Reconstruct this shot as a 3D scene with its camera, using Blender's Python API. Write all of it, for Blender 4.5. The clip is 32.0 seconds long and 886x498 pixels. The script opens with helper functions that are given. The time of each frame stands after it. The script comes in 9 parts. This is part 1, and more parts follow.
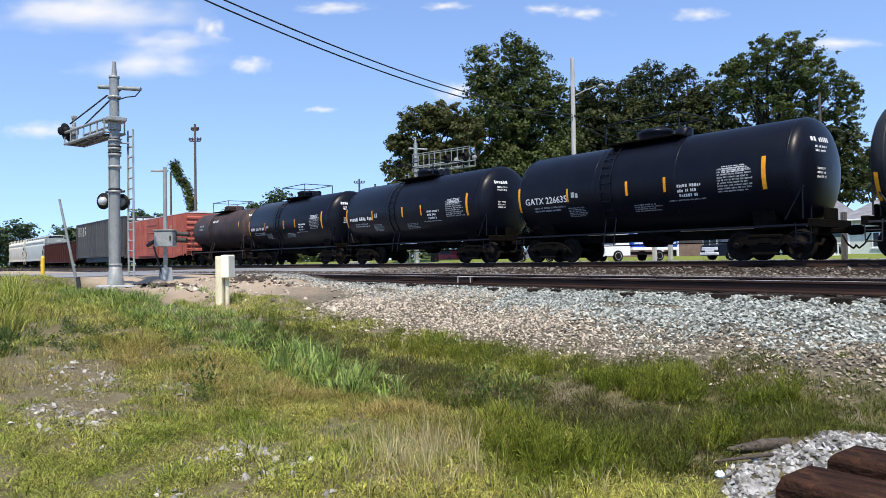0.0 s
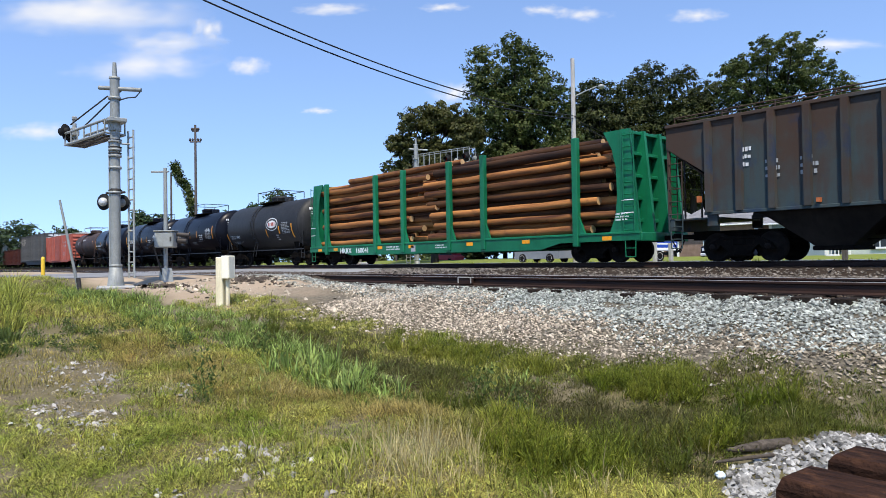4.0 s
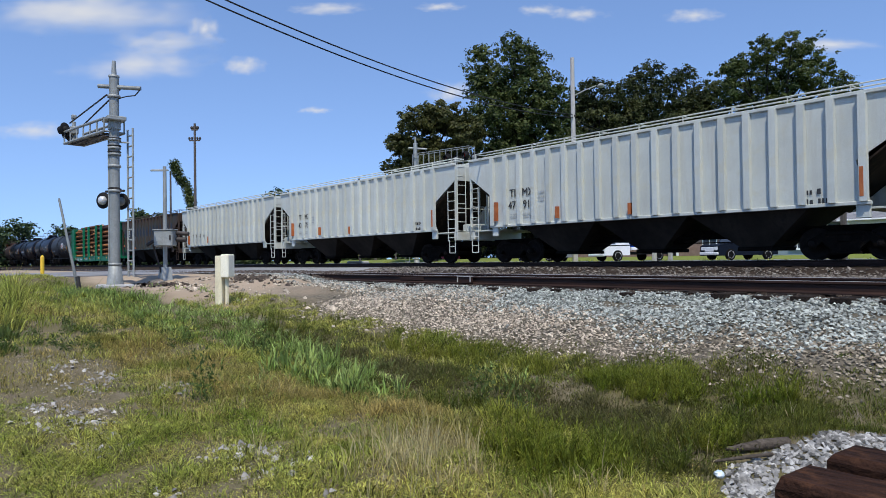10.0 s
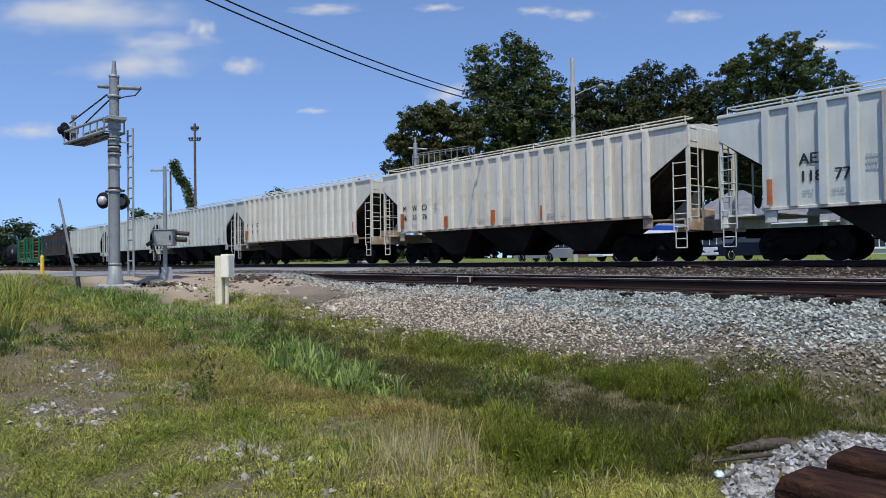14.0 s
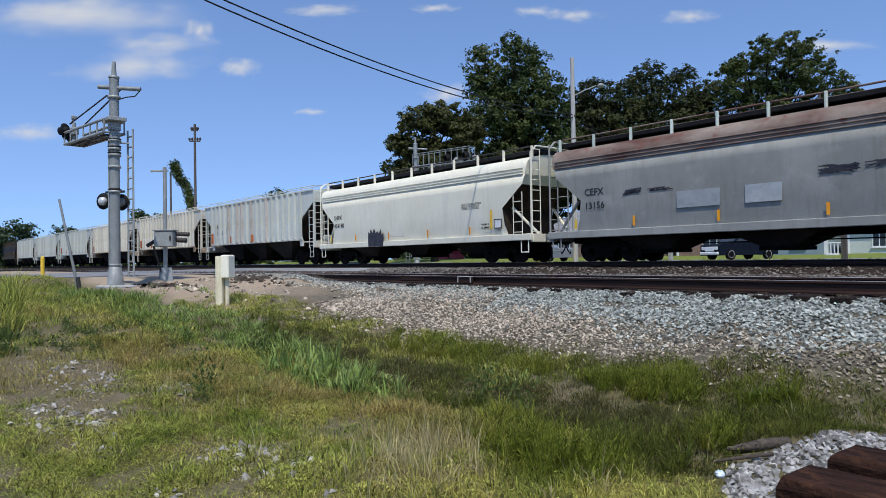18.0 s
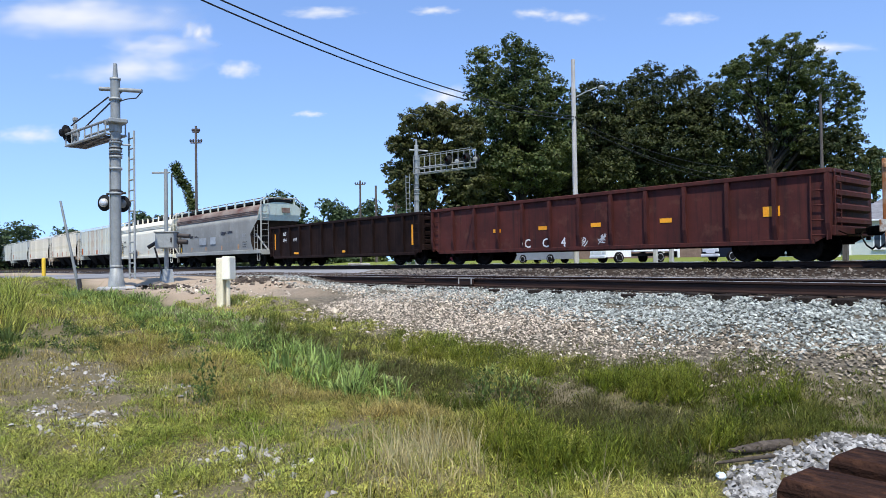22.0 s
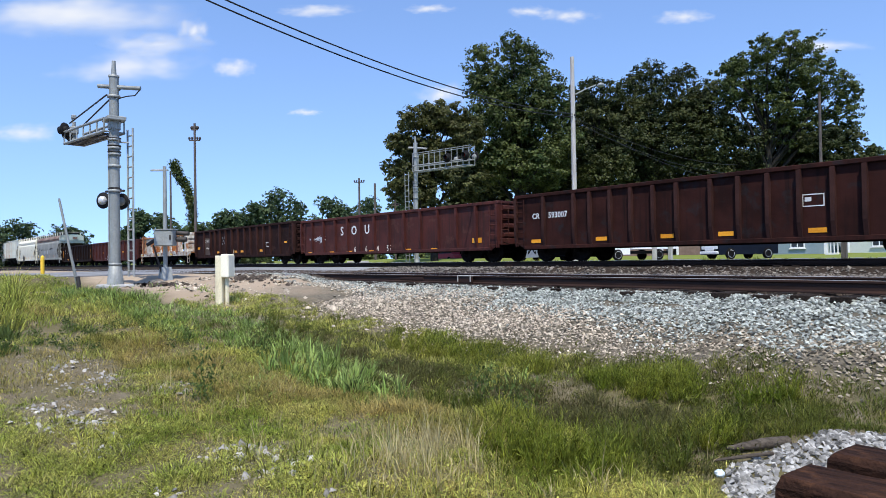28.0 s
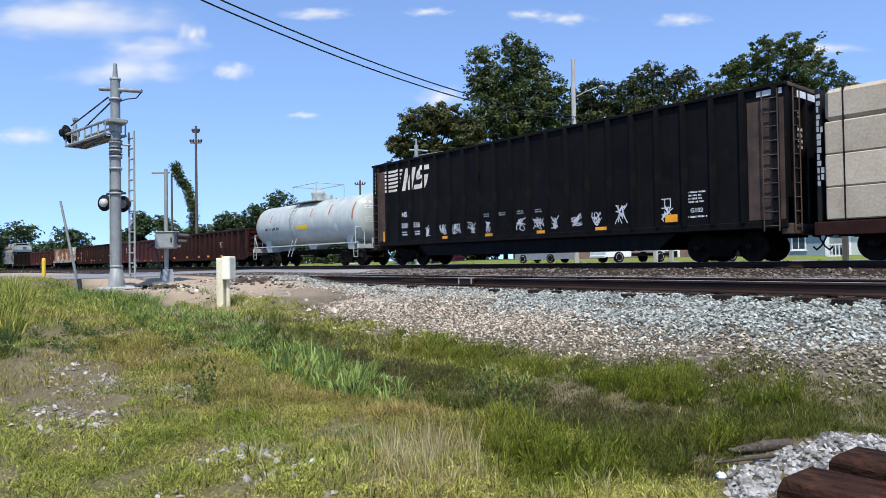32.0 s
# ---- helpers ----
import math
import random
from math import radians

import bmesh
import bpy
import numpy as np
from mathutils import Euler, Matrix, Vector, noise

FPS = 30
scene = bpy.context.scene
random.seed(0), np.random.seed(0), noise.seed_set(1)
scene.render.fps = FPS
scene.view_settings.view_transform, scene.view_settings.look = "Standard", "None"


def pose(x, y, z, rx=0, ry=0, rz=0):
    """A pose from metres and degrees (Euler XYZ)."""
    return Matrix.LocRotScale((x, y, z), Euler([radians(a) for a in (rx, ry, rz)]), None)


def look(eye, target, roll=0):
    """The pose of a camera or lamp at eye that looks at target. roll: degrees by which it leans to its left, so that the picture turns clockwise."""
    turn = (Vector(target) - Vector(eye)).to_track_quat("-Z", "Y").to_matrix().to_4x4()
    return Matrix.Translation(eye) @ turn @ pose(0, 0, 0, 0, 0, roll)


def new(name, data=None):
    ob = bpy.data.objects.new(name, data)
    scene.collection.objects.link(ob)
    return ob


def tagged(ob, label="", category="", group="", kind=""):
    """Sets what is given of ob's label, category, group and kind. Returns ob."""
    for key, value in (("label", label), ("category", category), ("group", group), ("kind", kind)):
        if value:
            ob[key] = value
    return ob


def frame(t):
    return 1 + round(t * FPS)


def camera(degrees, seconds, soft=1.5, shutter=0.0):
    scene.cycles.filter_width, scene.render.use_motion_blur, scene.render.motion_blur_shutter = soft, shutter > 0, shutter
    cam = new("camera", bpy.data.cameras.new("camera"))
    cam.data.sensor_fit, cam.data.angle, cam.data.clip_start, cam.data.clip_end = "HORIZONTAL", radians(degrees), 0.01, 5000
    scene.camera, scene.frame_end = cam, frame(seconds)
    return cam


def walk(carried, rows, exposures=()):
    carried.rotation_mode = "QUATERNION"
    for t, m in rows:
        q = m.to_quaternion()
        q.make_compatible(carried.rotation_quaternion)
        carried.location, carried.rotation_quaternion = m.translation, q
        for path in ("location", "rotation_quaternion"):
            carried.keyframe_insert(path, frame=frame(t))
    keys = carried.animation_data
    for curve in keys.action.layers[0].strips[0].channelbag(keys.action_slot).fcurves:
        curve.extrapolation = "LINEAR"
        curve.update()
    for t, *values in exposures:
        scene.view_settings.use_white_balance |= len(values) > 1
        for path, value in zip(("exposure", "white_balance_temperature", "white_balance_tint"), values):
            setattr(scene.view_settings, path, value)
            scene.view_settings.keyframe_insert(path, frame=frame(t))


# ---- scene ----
from math import cos, sin, pi

EYE = Vector((0.0, 0.0, 0.161))     # hand-held beside the line, rail top of the far track is z = 0


def aim(turn, tilt, lean):
    """Camera pose: degrees from the line's westward run, degrees up, lean."""
    a, e = radians(turn), radians(tilt)
    way = Vector((-cos(a) * cos(e), sin(a) * cos(e), sin(e)))
    return look(EYE, EYE + way, lean)


cam = camera(65.94, 32.0, soft=0.85)
walk(cam, [(t, aim(a, e, r)) for t, a, e, r in (
    (0, 39.992, 0.908, -0.82), (0.5, 39.991, 0.973, -0.84), (1, 39.992, 0.973, -0.84), (2, 39.986, 0.903, -0.90),
    (2.5, 39.920, 1.052, -0.82), (3, 39.992, 0.908, -0.82), (3.5, 39.991, 0.933, -0.83), (5.5, 39.917, 1.034, -0.86),
    (6, 39.928, 1.035, -0.84), (6.5, 39.950, 0.989, -0.81), (7, 39.940, 0.988, -0.84), (7.5, 39.915, 1.020, -0.88),
    (8, 39.940, 0.988, -0.84), (8.5, 39.990, 0.969, -0.86), (9, 39.992, 0.962, -0.91), (10, 40.015, 0.876, -0.77),
    (10.5, 40.026, 0.724, -0.81), (11, 40.027, 0.794, -0.81), (11.5, 39.956, 1.012, -0.81), (12, 40.090, 0.657, -0.77),
    (12.5, 40.091, 0.732, -0.77), (13, 40.090, 0.657, -0.77), (13.5, 40.087, 0.643, -0.82), (14, 40.017, 0.889, -0.74),
    (14.5, 40.084, 0.734, -0.76), (17, 40.076, 0.633, -0.92), (17.5, 40.013, 0.820, -0.85), (18, 39.999, 0.896, -0.86),
    (18.5, 40.009, 0.820, -0.85), (19, 39.947, 0.993, -0.85), (19.5, 39.938, 0.989, -0.83), (20, 40.009, 0.824, -0.85),
    (20.5, 40.053, 0.787, -0.82), (21, 39.999, 0.883, -0.88), (21.5, 39.995, 0.916, -0.85), (22, 39.928, 1.034, -0.85),
    (22.5, 39.976, 0.953, -0.87), (23, 40.081, 0.679, -0.85), (23.5, 40.148, 0.434, -0.91), (24, 40.085, 0.627, -0.86),
    (24.5, 40.052, 0.758, -0.84), (25, 40.058, 0.697, -0.88), (25.5, 40.124, 0.728, -0.83), (27.5, 39.995, 0.897, -0.85),
    (28, 40.005, 0.838, -0.85), (28.5, 39.980, 0.917, -0.80), (29, 39.966, 0.917, -0.86), (29.5, 40.003, 0.847, -0.81),
    (30, 40.000, 0.896, -0.86), (30.5, 39.928, 1.030, -0.86), (31, 39.945, 0.981, -0.81), (31.5, 39.928, 0.982, -0.83),
    (32, 39.925, 1.025, -0.88),
)], exposures=[(0, 0.56, 6900, 10), (3, 0.54, 6900, 10), (6, 0.5, 6700, 10), (7, 0.32, 6500, 10), (8, 0.22, 6500, 10), (9, 0.14, 6500, 10), (10, 0.1, 6500, 10), (12, 0.06, 6500, 10), (13, -0.04, 6450, 10), (14, -0.04, 6400, 10), (17, -0.05, 6350, 10), (19, 0.02, 6400, 10), (20, 0.3, 6450, 10), (21, 0.42, 6500, 10), (22, 0.5, 6500, 10), (23, 0.46, 6500, 10), (30, 0.46, 6500, 10), (31, 0.4, 6450, 10), (32, 0.46, 6550, 10)])

# ---- world, sun and exposure ----
SUN = Vector((0.38, -0.33, 0.865)).normalized()
world = bpy.data.worlds.new("sky")
world.use_nodes = True
scene.world = world
wn = world.node_tree.nodes
sky = wn.new("ShaderNodeTexSky")
sky.sky_type, sky.sun_disc = "NISHITA", False
sky.sun_elevation = math.asin(SUN.z)
sky.sun_rotation = math.atan2(SUN.x, SUN.y)
sky.air_density, sky.dust_density, sky.ozone_density = 1.1, 0.0, 3.2
sky.altitude = 1500.0
high = wn.new("ShaderNodeMapping")          # dry air: little haze along the horizon
high.inputs["Scale"].default_value, high.inputs["Location"].default_value = (1, 1, 0.85), (0, 0, 0.16)
world.node_tree.links.new(wn.new("ShaderNodeTexCoord").outputs["Generated"], high.inputs["Vector"])
unit = wn.new("ShaderNodeVectorMath")
unit.operation = "NORMALIZE"
world.node_tree.links.new(high.outputs[0], unit.inputs[0])
world.node_tree.links.new(unit.outputs[0], sky.inputs["Vector"])
wn["Background"].inputs["Strength"].default_value = 0.185
blue = wn.new("ShaderNodeMix")             # clear summer air: a deeper blue
blue.data_type, blue.blend_type = "RGBA", "MULTIPLY"
blue.inputs[0].default_value, blue.inputs[7].default_value = 1.0, (0.955, 0.975, 1.05, 1)
world.node_tree.links.new(sky.outputs[0], blue.inputs[6])
world.node_tree.links.new(blue.outputs[2], wn["Background"].inputs["Color"])
sun = new("sun", bpy.data.lights.new("sun", "SUN"))
sun.data.energy, sun.data.angle, sun.data.color = 3.75, radians(0.55), (1.0, 0.945, 0.84)
sun.matrix_world = look(SUN * 60, (0, 0, 0))

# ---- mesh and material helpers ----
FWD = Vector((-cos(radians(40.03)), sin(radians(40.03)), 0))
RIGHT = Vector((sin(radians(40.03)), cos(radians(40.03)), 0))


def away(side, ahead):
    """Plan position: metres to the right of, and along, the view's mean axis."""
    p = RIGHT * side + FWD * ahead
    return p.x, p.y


class Mesh:
    """A growing list of corners and faces."""

    def __init__(self):
        self.v, self.f, self.s = [], [], []

    def add(self, verts, faces, smooth=False):
        n = len(self.v)
        self.v += [tuple(p) for p in verts]
        self.f += [tuple(n + i for i in q) for q in faces]
        self.s += [smooth] * len(faces)
        return self

    def box(self, x0, x1, y0, y1, z0, z1, c=0.0):
        """A box, its edges chamfered by c."""
        c = min(c, 0.4 * (x1 - x0), 0.4 * (y1 - y0), 0.4 * (z1 - z0))
        if c <= 0:
            return self.add([(x, y, z) for x in (x0, x1) for y in (y0, y1) for z in (z0, z1)],
                            [(0, 1, 3, 2), (4, 6, 7, 5), (0, 4, 5, 1), (2, 3, 7, 6), (0, 2, 6, 4), (1, 5, 7, 3)])
        xs, ys, zs = (x0, x0 + c, x1 - c, x1), (y0, y0 + c, y1 - c, y1), (z0, z0 + c, z1 - c, z1)
        idx, v, f = {}, [], []
        for i in range(4):
            for j in range(4):
                for k in range(4):
                    if (i in (0, 3)) + (j in (0, 3)) + (k in (0, 3)) == 1:
                        idx[i, j, k] = len(v)
                        v.append((xs[i], ys[j], zs[k]))
        I = lambda *k: idx[k]
        for e in (0, 3):
            f.append((I(e, 1, 1), I(e, 2, 1), I(e, 2, 2), I(e, 1, 2)))
            f.append((I(1, e, 1), I(2, e, 1), I(2, e, 2), I(1, e, 2)))
            f.append((I(1, 1, e), I(2, 1, e), I(2, 2, e), I(1, 2, e)))
        for a in (0, 3):
            p = 1 if a == 0 else 2
            for b in (0, 3):
                q = 1 if b == 0 else 2
                f.append((I(a, q, 1), I(a, q, 2), I(p, b, 2), I(p, b, 1)))
                f.append((I(a, 1, q), I(a, 2, q), I(p, 2, b), I(p, 1, b)))
                f.append((I(1, a, q), I(2, a, q), I(2, p, b), I(1, p, b)))
                for d in (0, 3):
                    r = 1 if d == 0 else 2
                    f.append((I(a, q, r), I(p, b, r), I(p, q, d)))
        return self.add(v, f)

    def tube(self, p, q, r, n=8, r2=None, caps=True):
        p, q = Vector(p), Vector(q)
        d = (q - p).normalized()
        a = d.orthogonal().normalized()
        b = d.cross(a)
        r2 = r if r2 is None else r2
        ring = [a * cos(2 * pi * i / n) + b * sin(2 * pi * i / n) for i in range(n)]
        self.add([p + w * r for w in ring] + [q + w * r2 for w in ring],
                 [(i, (i + 1) % n, n + (i + 1) % n, n + i) for i in range(n)], True)
        if caps:
            self.add([p + w * r for w in ring], [tuple(range(n))[::-1]])
            self.add([q + w * r2 for w in ring], [tuple(range(n))])
        return self

    def path(self, pts, r, n=6):
        for a, b in zip(pts, pts[1:]):
            self.tube(a, b, r, n)
        return self

    def spin(self, profile, centre, axis="x", n=24, smooth=True):
        """Revolve (along, radius) pairs about an axis through centre."""
        cx, cy, cz = centre
        v = []
        for h, r in profile:
            for i in range(n):
                c, s = r * cos(2 * pi * i / n), r * sin(2 * pi * i / n)
                v.append({"x": (cx + h, cy + c, cz + s), "y": (cx + c, cy + h, cz + s), "z": (cx + c, cy + s, cz + h)}[axis])
        m = len(profile)
        f = [(j * n + i, j * n + (i + 1) % n, (j + 1) * n + (i + 1) % n, (j + 1) * n + i) for j in range(m - 1) for i in range(n)]
        self.add(v, f, smooth)
        for j in (0, m - 1):
            if profile[j][1] > 1e-4:
                self.add(v[j * n:(j + 1) * n], [tuple(range(n))])
        return self

    def prism(self, poly, lo, hi, axis="y"):
        """A polygon drawn in the two other axes, thick from lo to hi along axis."""
        put = {"y": lambda a, b, h: (a, h, b), "x": lambda a, b, h: (h, a, b), "z": lambda a, b, h: (a, b, h)}[axis]
        n = len(poly)
        v = [put(a, b, lo) for a, b in poly] + [put(a, b, hi) for a, b in poly]
        return self.add(v, [tuple(range(n)), tuple(range(2 * n - 1, n - 1, -1))] +
                        [(i, n + i, n + (i + 1) % n, (i + 1) % n) for i in range(n)])

    def moved(self, m):
        self.v = [tuple(m @ Vector(p)) for p in self.v]
        return self

    def data(self, name, material):
        me = bpy.data.meshes.new(name)
        me.from_pydata(self.v, [], self.f)
        me.polygons.foreach_set("use_smooth", self.s)
        bm = bmesh.new()
        bm.from_mesh(me)
        bmesh.ops.recalc_face_normals(bm, faces=bm.faces)
        bm.to_mesh(me)
        bm.free()
        me.materials.append(material)
        return me


def part(name, shape, material, parent, label=""):
    """One mesh object under a thing or under a part. shape: a Mesh, or mesh data to share."""
    ob = new(name, shape.data(name, material) if isinstance(shape, Mesh) else shape)
    ob.parent = parent
    if label:
        ob["label"] = label
    return ob


def thing(name, label, category, group="", kind="", at=None):
    ob = tagged(new(name), label, category, group, kind)
    if at is not None:
        ob.matrix_world = at
    return ob


def solid(name, shape, material, label="", category="", group="", kind=""):
    return tagged(new(name, shape.data(name, material)), label, category, group, kind)


def soup(name, verts, faces_n, material, uniform=3):
    """A large mesh from arrays: faces_n is an (n, k) array of corner numbers."""
    me = bpy.data.meshes.new(name)
    k = faces_n.shape[1]
    me.vertices.add(len(verts))
    me.vertices.foreach_set("co", np.asarray(verts, np.float32).ravel())
    me.loops.add(faces_n.size)
    me.loops.foreach_set("vertex_index", faces_n.astype(np.int32).ravel())
    me.polygons.add(len(faces_n))
    me.polygons.foreach_set("loop_start", np.arange(0, faces_n.size, k, dtype=np.int32))
    me.update(calc_edges=True)
    me.materials.append(material)
    return new(name, me)


def material(name, c1, c2, scale=2.0, rough=0.6, metal=0.0, bump=0.15, grain=40.0, stretch=(1, 1, 1), lo=0.35, hi=0.65,
             streak=None, streak_amount=0.5, streak_scale=(6, 6, 0.35), spot=None, spot_amount=0.5, vary=0.12, island=0.0, spec=0.3, world_pos=False):
    """Two-tone noise surface with fine grain, optional streaks and spots of other colours."""
    m = bpy.data.materials.new(name)
    m.use_nodes = True
    nt = m.node_tree
    N, L = nt.nodes, nt.links
    bs = N["Principled BSDF"]

    def node(kind, **kw):
        n = N.new(kind)
        for k, v in kw.items():
            n.inputs[k].default_value = v
        return n

    if world_pos:
        src = N.new("ShaderNodeNewGeometry").outputs["Position"]
    else:
        src = N.new("ShaderNodeTexCoord").outputs["Object"]

    def noise_at(scl, st, detail=5.0, off=0.0):
        mp = node("ShaderNodeMapping", Scale=st, Location=(off, off * 0.7, off * 1.3))
        L.new(src, mp.inputs["Vector"])
        nz = node("ShaderNodeTexNoise", Scale=scl, Detail=detail, Roughness=0.6)
        L.new(mp.outputs[0], nz.inputs["Vector"])
        return nz.outputs["Fac"]

    def ramp(sock, a, b):
        r = node("ShaderNodeMapRange", **{"From Min": a, "From Max": b})
        L.new(sock, r.inputs["Value"])
        return r.outputs[0]

    def mix(fac, a, b, blend="MIX"):
        mx = N.new("ShaderNodeMix")
        mx.data_type, mx.blend_type = "RGBA", blend
        for i, s in ((0, fac), (6, a), (7, b)):
            if hasattr(s, "is_output"):
                L.new(s, mx.inputs[i])
            else:
                mx.inputs[i].default_value = s if i == 0 else (*s, 1.0)
        return mx.outputs[2]

    col = mix(ramp(noise_at(scale, stretch), lo, hi), c1, c2)
    fine = noise_at(grain, (1, 1, 1), 3.0, 3.1)
    if streak is not None:
        st = ramp(noise_at(1.0, streak_scale, 4.0, 7.3), 0.5, 0.72)
        ml = node("ShaderNodeMath")
        ml.operation = "MULTIPLY"
        L.new(st, ml.inputs[0])
        ml.inputs[1].default_value = streak_amount
        col = mix(ml.outputs[0], col, streak)
    if spot is not None:
        sp = ramp(noise_at(scale * 2.7, (1, 1, 1), 6.0, 11.7), 0.56, 0.68)
        ml = node("ShaderNodeMath")
        ml.operation = "MULTIPLY"
        L.new(sp, ml.inputs[0])
        ml.inputs[1].default_value = spot_amount
        col = mix(ml.outputs[0], col, spot)
    hsv = node("ShaderNodeHueSaturation")
    rnd = N.new("ShaderNodeNewGeometry").outputs["Random Per Island"] if island else N.new("ShaderNodeObjectInfo").outputs["Random"]
    amount = island or vary
    v = node("ShaderNodeMapRange", **{"To Min": 1 - amount, "To Max": 1 + amount})
    L.new(rnd, v.inputs["Value"])
    fv = node("ShaderNodeMapRange", **{"From Min": 0.3, "From Max": 0.7, "To Min": 0.86, "To Max": 1.12})
    L.new(fine, fv.inputs["Value"])
    mu = node("ShaderNodeMath")
    mu.operation = "MULTIPLY"
    L.new(v.outputs[0], mu.inputs[0])
    L.new(fv.outputs[0], mu.inputs[1])
    L.new(mu.outputs[0], hsv.inputs["Value"])
    L.new(col, hsv.inputs["Color"])
    L.new(hsv.outputs[0], bs.inputs["Base Color"])
    rr = node("ShaderNodeMapRange", **{"To Min": max(0.02, rough - 0.12), "To Max": min(1.0, rough + 0.14)})
    L.new(fine, rr.inputs["Value"])
    L.new(rr.outputs[0], bs.inputs["Roughness"])
    bs.inputs["Metallic"].default_value = metal
    bs.inputs["Specular IOR Level"].default_value = spec
    if bump:
        bp = node("ShaderNodeBump", Strength=bump, Distance=0.02)
        L.new(fine, bp.inputs["Height"])
        L.new(bp.outputs[0], bs.inputs["Normal"])
    return m


def lerp(a, b, t):
    return a + (b - a) * t


def step(e0, e1, x):
    t = np.clip((x - e0) / (e1 - e0), 0, 1)
    return t * t * (3 - 2 * t)

# ---- materials ----
STEEL = material("galvanised_steel", (0.26, 0.275, 0.265), (0.36, 0.375, 0.36), 3, 0.55, 0.25, streak=(0.17, 0.165, 0.15), streak_amount=0.55, spot=(0.44, 0.45, 0.43), spot_amount=0.3)
DARK_STEEL = material("dark_steel", (0.035, 0.033, 0.032), (0.07, 0.06, 0.055), 4, 0.6, 0.3)
BLACK = material("matt_black", (0.007, 0.007, 0.0075), (0.015, 0.0145, 0.0145), 3, 0.7, spec=0.2)
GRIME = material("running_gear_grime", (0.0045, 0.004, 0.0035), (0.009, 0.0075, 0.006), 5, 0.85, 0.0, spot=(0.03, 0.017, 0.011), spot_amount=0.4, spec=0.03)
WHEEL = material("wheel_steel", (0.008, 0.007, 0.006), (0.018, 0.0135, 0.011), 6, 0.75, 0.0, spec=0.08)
RAIL = material("rail_rust", (0.017, 0.008, 0.006), (0.04, 0.019, 0.013), 3, 0.7, 0.2, stretch=(0.3, 1, 1))
RAIL_TOP = material("rail_head_worn", (0.50, 0.48, 0.46), (0.64, 0.62, 0.60), 3, 0.4, 0.3, stretch=(0.2, 1, 1))
TIE = material("creosoted_timber", (0.012, 0.009, 0.0075), (0.036, 0.027, 0.021), 4, 0.9, bump=0.5, stretch=(8, 1, 8), vary=0.3, spec=0.1)
TIMBER = material("old_stacked_timber", (0.014, 0.007, 0.005), (0.05, 0.023, 0.014), 3, 0.9, bump=0.9, stretch=(1, 9, 9), vary=0.25, spot=(0.10, 0.045, 0.022), spot_amount=0.5, spec=0.1)
STONE = material("ballast_stone", (0.165, 0.178, 0.162), (0.36, 0.382, 0.345), 7, 0.9, bump=0.5, island=0.75, world_pos=True)
STONE_WHITE = material("white_gravel", (0.145, 0.14, 0.128), (0.35, 0.345, 0.33), 7, 0.9, bump=0.5, island=0.75, world_pos=True)
STONE_LOOSE = material("pale_loose_stone", (0.23, 0.215, 0.19), (0.42, 0.40, 0.365), 7, 0.9, bump=0.5, island=0.5, world_pos=True)
STONE_TAN = material("dusty_stone", (0.25, 0.205, 0.155), (0.47, 0.405, 0.315), 7, 0.9, bump=0.5, island=0.7, world_pos=True)
STONE_EARTH = material("earthy_stone", (0.14, 0.115, 0.082), (0.31, 0.265, 0.20), 7, 0.9, bump=0.5, island=0.7, world_pos=True)
STONE_MID = material("grey_brown_stone", (0.075, 0.064, 0.054), (0.19, 0.168, 0.145), 7, 0.9, bump=0.5, island=0.6, world_pos=True)
STONE_BROWN = material("oily_stone", (0.04, 0.031, 0.025), (0.11, 0.088, 0.072), 7, 0.9, bump=0.5, island=0.4, world_pos=True, spec=0.05)
ASPHALT = material("worn_asphalt", (0.20, 0.20, 0.205), (0.30, 0.30, 0.30), 0.6, 0.9, bump=0.4, grain=60, spot=(0.13, 0.13, 0.13), world_pos=True)
CONCRETE = material("pale_concrete", (0.36, 0.355, 0.345), (0.47, 0.46, 0.45), 1.0, 0.85, bump=0.3, spot=(0.30, 0.29, 0.28), world_pos=True)
WOOD_POLE = material("weathered_pole", (0.34, 0.32, 0.30), (0.50, 0.48, 0.45), 3, 0.85, bump=0.5, stretch=(6, 6, 0.5), streak=(0.2, 0.18, 0.16))
DARK_POLE = material("dark_wood_pole", (0.07, 0.06, 0.055), (0.14, 0.12, 0.11), 3, 0.85, bump=0.5, stretch=(6, 6, 0.5))
POST_PAINT = material("cream_post_paint", (0.76, 0.67, 0.45), (0.84, 0.77, 0.56), 3, 0.6, streak=(0.35, 0.27, 0.18), streak_amount=0.5)
PALE_CREAM = material("pale_cream_paint", (0.80, 0.74, 0.56), (0.86, 0.81, 0.66), 3, 0.6, streak=(0.45, 0.38, 0.28), streak_amount=0.45)
WHITE = material("white_paint", (0.70, 0.70, 0.68), (0.80, 0.80, 0.78), 2, 0.5)
YELLOW = material("safety_yellow", (0.72, 0.44, 0.03), (0.80, 0.52, 0.05), 3, 0.5)
ORANGE = material("reflector_orange", (0.75, 0.28, 0.01), (0.85, 0.36, 0.02), 3, 0.4, bump=0)
BARK = material("bark", (0.012, 0.010, 0.008), (0.03, 0.026, 0.02), 4, 0.95, bump=0.8, stretch=(3, 3, 0.6))
CABLE = material("cable_black", (0.012, 0.012, 0.013), (0.02, 0.02, 0.02), 2, 0.6)
ORANGE_DULL = material("faded_reflector", (0.36, 0.095, 0.03), (0.46, 0.15, 0.05), 3, 0.6, bump=0)
